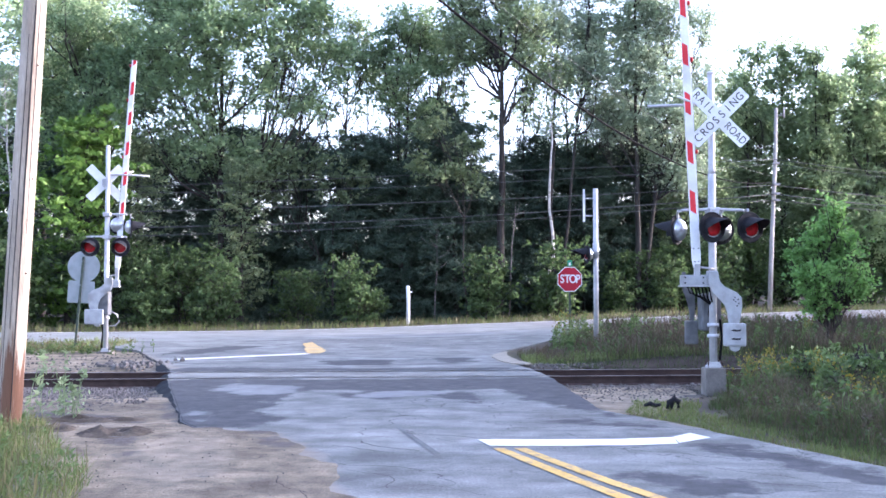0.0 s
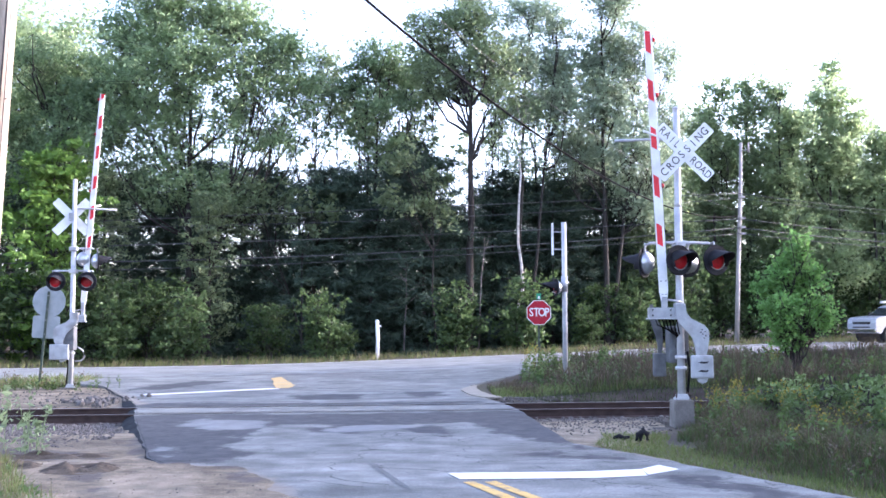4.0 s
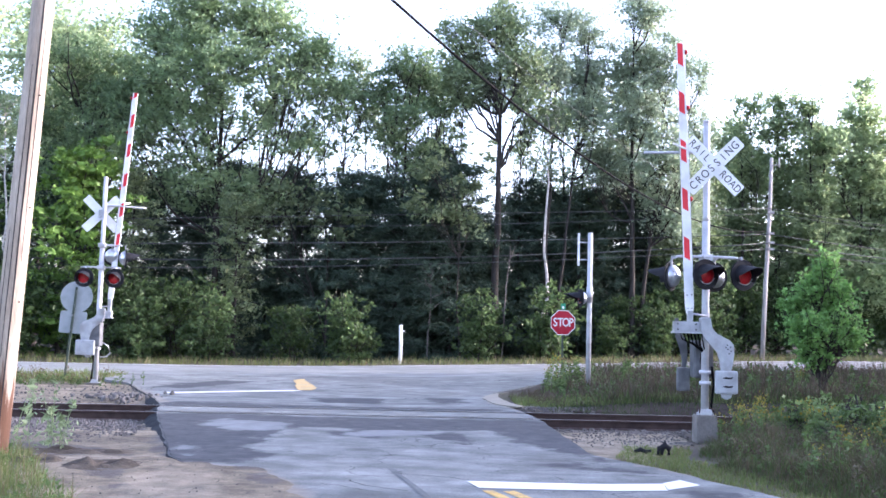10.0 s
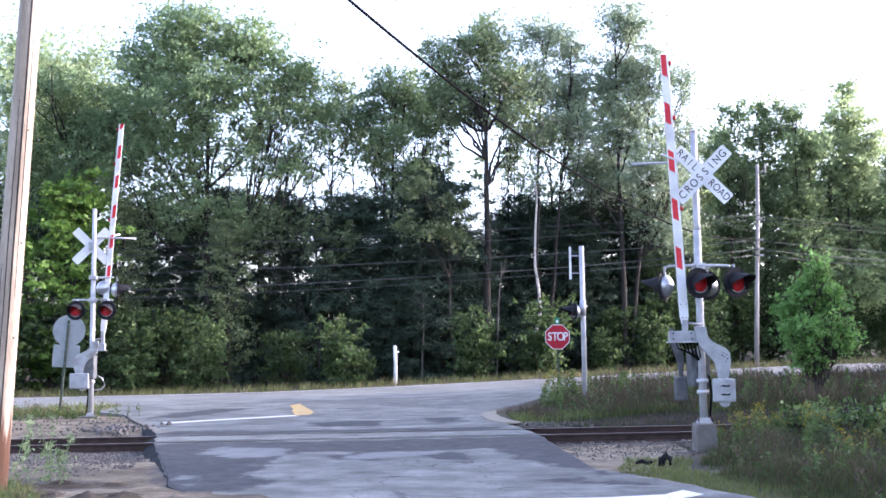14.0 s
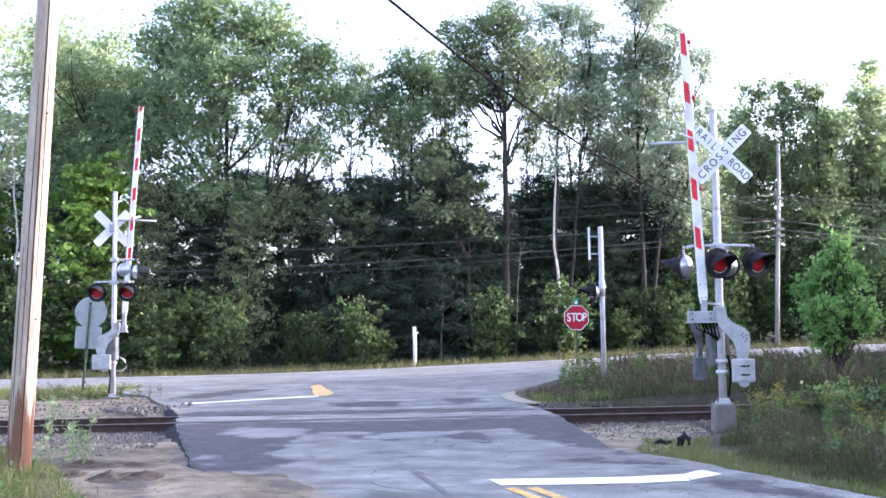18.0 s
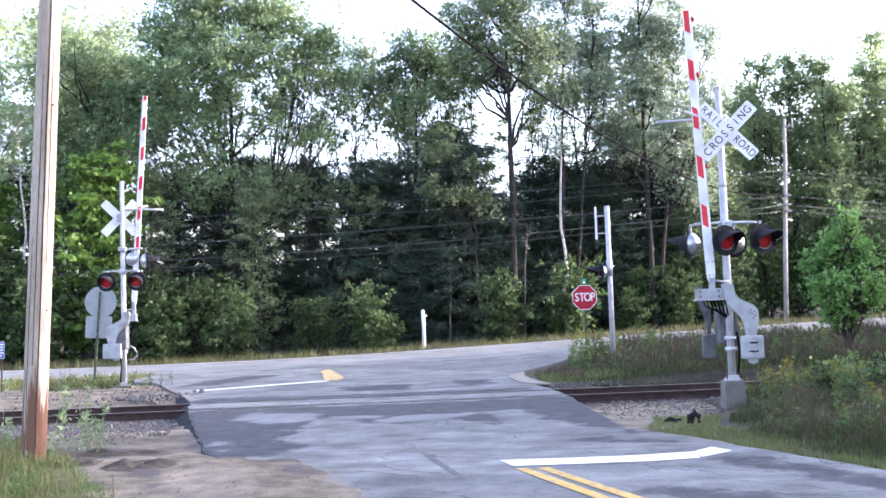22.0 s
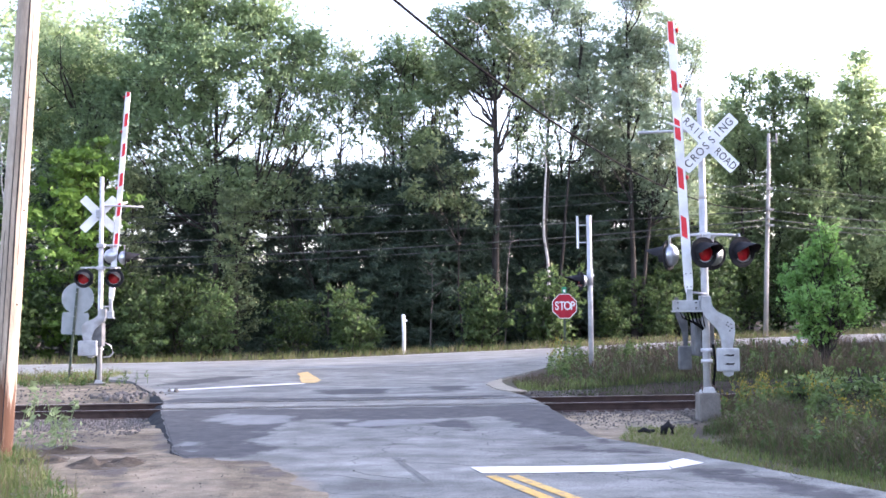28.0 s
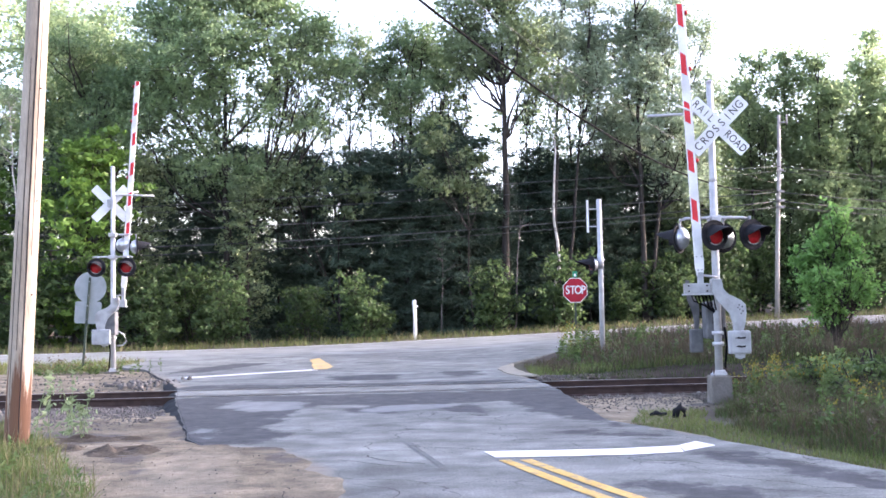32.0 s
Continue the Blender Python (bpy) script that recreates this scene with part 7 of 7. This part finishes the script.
rm = np.random.RandomState(95)
clumps = [(x + dx, y + dy, ground_z(x + dx, y + dy)) for x, y, n in ((3.75, 30.4, 10), (4.2, 29.2, 10), (5.2, 27.6, 8), (6.6, 26.4, 14), (7.3, 27.4, 12), (8.4, 25.6, 8), (10.8, 27.0, 12), (12.0, 26.0, 12), (5.8, 31.0, 8), (13.5, 28.0, 12)) for dx, dy in rm.normal(0, 0.28, (n, 2))]
weeds("weed_patch", "tall green weed clumps on the mound", clumps, 0.4, 0.95, 0.055, L_WEED, 26, 96, (L_RUSSET, 0.3))
gold = [(x + dx, y + dy, ground_z(x + dx, y + dy)) for x, y, n in ((3.6, 29.6, 9), (3.3, 28.4, 5), (9.2, 25.2, 5)) for dx, dy in rm.normal(0, 0.22, (n, 2))]
weeds("goldenrod", "yellow-green goldenrod on the mound", gold, 0.5, 0.95, 0.05, L_BUSH, 22, 97, (L_GOLD, 0.5))


def bank_rise(x, y):
    """Low at the mown edge, tall farther in."""
    edge = table((0, 7, 9.6, 10.6, 11.9, 13.2, 14.4, 16, 18.2), (8.6, 6.0, 4.9, 4.5, 4.05, 3.75, 3.7, 4.2, 4.6), y)
    return 0.3 + 0.7 * smooth(-0.1, 1.3, x - edge) + 0.7 * noise.noise((x * 0.9, y * 0.9, 3.0)) + 0.4 * noise.noise((x * 3.1, y * 3.1, 7.0))


def right_bank(x, y):
    edge = table((0, 7, 9.6, 10.6, 11.9, 13.2, 14.4, 16, 18.2), (8.6, 6.0, 4.9, 4.5, 4.05, 3.75, 3.7, 4.2, 4.6), y)
    return 1.0 if x > edge and y < rail_y(x) - 1.3 and not (abs(x - 4.5) < 0.25 and abs(y - 17) < 0.25) else 0


def right_lawn(x, y):
    edge = table((0, 7, 9.6, 10.6, 11.9, 13.2, 14.4, 15.4), (8.0, 5.7, 4.45, 4.05, 3.5, 3.0, 2.55, 2.9), y)
    return 1.0 if edge < x < edge + 1.0 and y < 15.8 else 0


blades("bank_grass", "brown seeding grass on the near bank", scatter(46000, 3.6, 12, 7, 19.5, right_bank, 26), 0.22, 0.6, 0.009, L_BROWN, 1.1, 6, rise=bank_rise)
blades("bank_grass", "reddish seed heads over the bank grass", scatter(7000, 3.8, 7.5, 11, 17.5, lambda x, y: right_bank(x - 0.2, y), 81), 0.3, 0.6, 0.007, L_RUSSET, 1.0, 82, rise=bank_rise)
weeds("weed_patch", "low leafy weeds among the bank grass", scatter(1300, 3.8, 12, 7.5, 18.4, lambda x, y: right_bank(x - 0.35, y), 41), 0.1, 0.34, 0.04, L_WEED, 16, 43, (L_BROWN, 0.3))
blades("bank_grass", "green grass on the near bank", scatter(130000, 3.6, 12, 7, 19.5, right_bank, 27), 0.15, 0.5, 0.008, L_GRASS, 0.9, 7, rise=bank_rise)
blades("short_grass", "short grass along the road edge", scatter(60000, 2.4, 8, 6, 16, right_lawn, 28), 0.04, 0.14, 0.010, L_LAWN, 0.8, 8)
blades("short_grass", "dry mown grass along the road edge", scatter(50000, 2.4, 8, 6, 16, right_lawn, 38), 0.02, 0.09, 0.010, L_DRY, 0.9, 18)
weeds("weed_patch", "leafy weeds with yellow goldenrod on the bank", scatter(1700, 4.6, 13, 8, 18.6, lambda x, y: right_bank(x - 1.5, y), 29), 0.2, 0.55, 0.045, L_WEED, 26, 9, (L_GOLD, 0.07))
weeds("weed_patch", "tall broad-leaved green weeds on the bank", scatter(680, 5.6, 13, 9, 18.2, lambda x, y: 1.0 if x > 6.1 - 0.25 * max(0, y - 14.5) + max(0, 13 - y) * 0.1 else 0, 30), 0.28, 0.65, 0.07, L_BUSH, 24, 19, (L_GOLD, 0.05))


bush_a = lobed_tree(61, "leafy green bramble bush on the near bank", (6.3, 15.5), ((0.0, 0.45, 0.42, 0.3, 0.8), (0.35, 0.3, 0.36, 0.24, 0.8), (-0.38, 0.28, 0.34, 0.22, 0.7), (0.05, 0.72, 0.2, 0.16, 0.4)), (M_BARK, L_WEED), 0.012, 0.055, (0.1, -0.2, 0.3), thick=2.0, name="bush", category="bush", group="bushes on the near bank", clump=0.13, first=0.05)
bush_b = lobed_tree(62, "loose bush with pale green leaves on the bank", (6.9, 14.6), ((0.0, 0.5, 0.36, 0.3, 0.5), (0.3, 0.36, 0.34, 0.26, 0.6), (-0.3, 0.32, 0.3, 0.22, 0.6), (-0.2, 0.74, 0.16, 0.14, 0.3)), (M_BARK, L_BUSH), 0.012, 0.065, (0.1, -0.25, 0.25), thick=1.8, name="bush", category="bush", group="bushes on the near bank", clump=0.13, first=0.05)
for k, (x, y, s, turn) in enumerate(((5.9, 16.9, 0.8, 40), (6.6, 16.6, 1.1, 200), (7.3, 16.4, 1.1, 120), (6.9, 13.0, 0.7, 300), (6.6, 13.9, 0.85, 20), (7.5, 15.4, 1.15, 260), (8.3, 16.2, 1.2, 80), (7.2, 13.4, 1.0, 170), (8.2, 14.2, 1.1, 10), (8.7, 12.9, 0.9, 230), (6.9, 12.1, 0.8, 100), (7.7, 12.2, 1.0, 330), (9.0, 15.2, 1.2, 150), (7.0, 11.0, 0.7, 60), (7.6, 10.9, 0.9, 280), (9.2, 17.2, 1.1, 210), (10.2, 16.6, 1.1, 30))):
    copy_thing((bush_a, bush_b)[k % 2], pose(x, y, ground_z(x, y) - 0.02, 0, 0, turn)).scale = (s, s, s)
rg = np.random.RandomState(71)
gold = [(x + dx, y + dy, ground_z(x + dx, y + dy)) for x, y, n in ((5.05, 16.7, 12), (5.4, 17.1, 9), (6.0, 16.2, 6), (6.3, 13.2, 7), (7.0, 12.9, 8), (5.4, 13.4, 5), (7.8, 15.9, 6), (4.9, 12.2, 3)) for dx, dy in rg.normal(0, 0.2, (n, 2))]
weeds("goldenrod", "tall yellow goldenrod on the near bank", gold, 0.35, 0.72, 0.045, L_BUSH, 18, 72, (L_GOLD, 0.6))


def left_tuft(x, y):
    return 1.0 if x < table((5, 8, 9, 9.9, 10.8, 12.2, 13.4, 14.4), (-2.7, -2.9, -3.1, -3.4, -4.0, -4.65, -5.3, -6.2), y) and not (abs(x + 5.47) < 0.2 and abs(y - 13) < 0.2) else 0


blades("pole_grass", "green grass tuft round the pole's foot", scatter(60000, -8, -2.6, 6, 15, left_tuft, 31), 0.06, 0.3, 0.009, L_LAWN, 0.95, 10)
weeds("weed_patch", "low green weeds in the grass by the pole", scatter(200, -7.5, -2.8, 7, 14, left_tuft, 36), 0.12, 0.34, 0.035, L_BUSH, 16, 21)
blades("pole_grass", "dry grass round the pole's foot", scatter(6000, -8, -2.6, 6, 15, left_tuft, 32), 0.15, 0.45, 0.011, L_DRY, 0.5, 11)
weeds("weed_patch", "sparse pale weeds beside the pole", [(x, y, ground_z(x, y)) for x, y in ((-5.0, 13.6), (-4.85, 13.5), (-5.15, 13.9), (-5.3, 14.4), (-5.05, 14.2), (-6.2, 13.8), (-6.6, 14.6), (-4.95, 13.75), (-5.6, 14.3), (-5.1, 12.6), (-6.9, 13.4), (-7.2, 14.2))],
      0.5, 1.15, 0.05, L_OLIVE, 26, 12)


rw = np.random.RandomState(98)
weeds("weed_patch", "low brown and green weeds round the far signal's foot", [(x, y, ground_z(x, y)) for x, y in zip(rw.normal(-9.7, 0.8, 60), rw.normal(27.3, 0.35, 60))], 0.12, 0.42, 0.045, L_WEED, 12, 99, (L_RUSSET, 0.5))


def left_back(x, y):
    return 1.0 if x < -9.6 and table((-40, -13, -9.6), (25.4, 27.2, 28.4), x) < y < near_edge(x) - 0.4 else 0


blades("roadside_grass", "grass behind the far signal", scatter(26000, -32, -9, 25, 33.5, left_back, 33), 0.1, 0.38, 0.02, L_LAWN, 0.8, 13)
blades("roadside_grass", "dry grass behind the far signal", scatter(12000, -32, -9, 25, 33.5, left_back, 34), 0.1, 0.4, 0.018, L_DRY, 0.8, 14)
rs = np.random.RandomState(77)
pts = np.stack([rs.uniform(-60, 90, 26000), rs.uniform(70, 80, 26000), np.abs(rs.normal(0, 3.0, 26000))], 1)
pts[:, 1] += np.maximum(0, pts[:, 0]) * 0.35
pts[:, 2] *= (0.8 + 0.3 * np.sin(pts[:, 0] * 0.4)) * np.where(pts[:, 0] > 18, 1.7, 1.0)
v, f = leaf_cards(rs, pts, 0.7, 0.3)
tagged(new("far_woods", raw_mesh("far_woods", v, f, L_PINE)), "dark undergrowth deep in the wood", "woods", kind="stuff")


# ---- what moves ----
def near_lane(x):
    return near_edge(x) + 4.5


def far_lane(x):
    return far_edge(x) - 2.4


def drive(truck, lane, rows, way):
    """Keys a truck along its lane: seconds and x, at even steps between the rows."""
    ts, xs_ = [r[0] for r in rows], [r[1] for r in rows]
    out = []
    for t in sorted({*ts, *np.arange(4.0, 9.0, 0.2).round(2)}):
        x = table(ts, xs_, t)
        y = lane(x)
        slope = math.degrees(math.atan2(lane(x + 1.5) - lane(x - 1.5), 3.0)) + (0 if way > 0 else 180)
        pitch = math.degrees(math.atan2(lie(x + 1.8, y) - lie(x - 1.8, y), 3.6)) * way
        out.append((t, pose(x, y, lie(x, y) + 0.005, 0, -pitch, slope)))
    walk(truck, out)


def motions():
    drive(red_truck, near_lane, ((0, -88), (1, -80), (4.5, -10.3), (4.7, -6.12), (4.9, -1.98), (5.1, 2.47), (5.3, 7.19), (5.5, 11.88), (5.7, 17.0), (6.0, 24.9), (9, 100), (11, 121), (32, 123)), 1)
    drive(rack_truck, far_lane, ((0, 112), (1, 100), (4.7, 8.42), (4.9, 3.37), (5.1, -2.0), (5.3, -6.93), (5.5, -11.35), (5.7, -16.35), (8.5, -76), (11, -86), (32, -88)), -1)
    drive(white_truck, near_lane, ((0, -106), (2.5, -98), (6.5, -12.41), (6.7, -8.59), (6.9, -4.44), (7.1, -0.06), (7.3, 4.29), (7.5, 9.18), (10, 64), (13, 104), (32, 108)), 1)


motions()
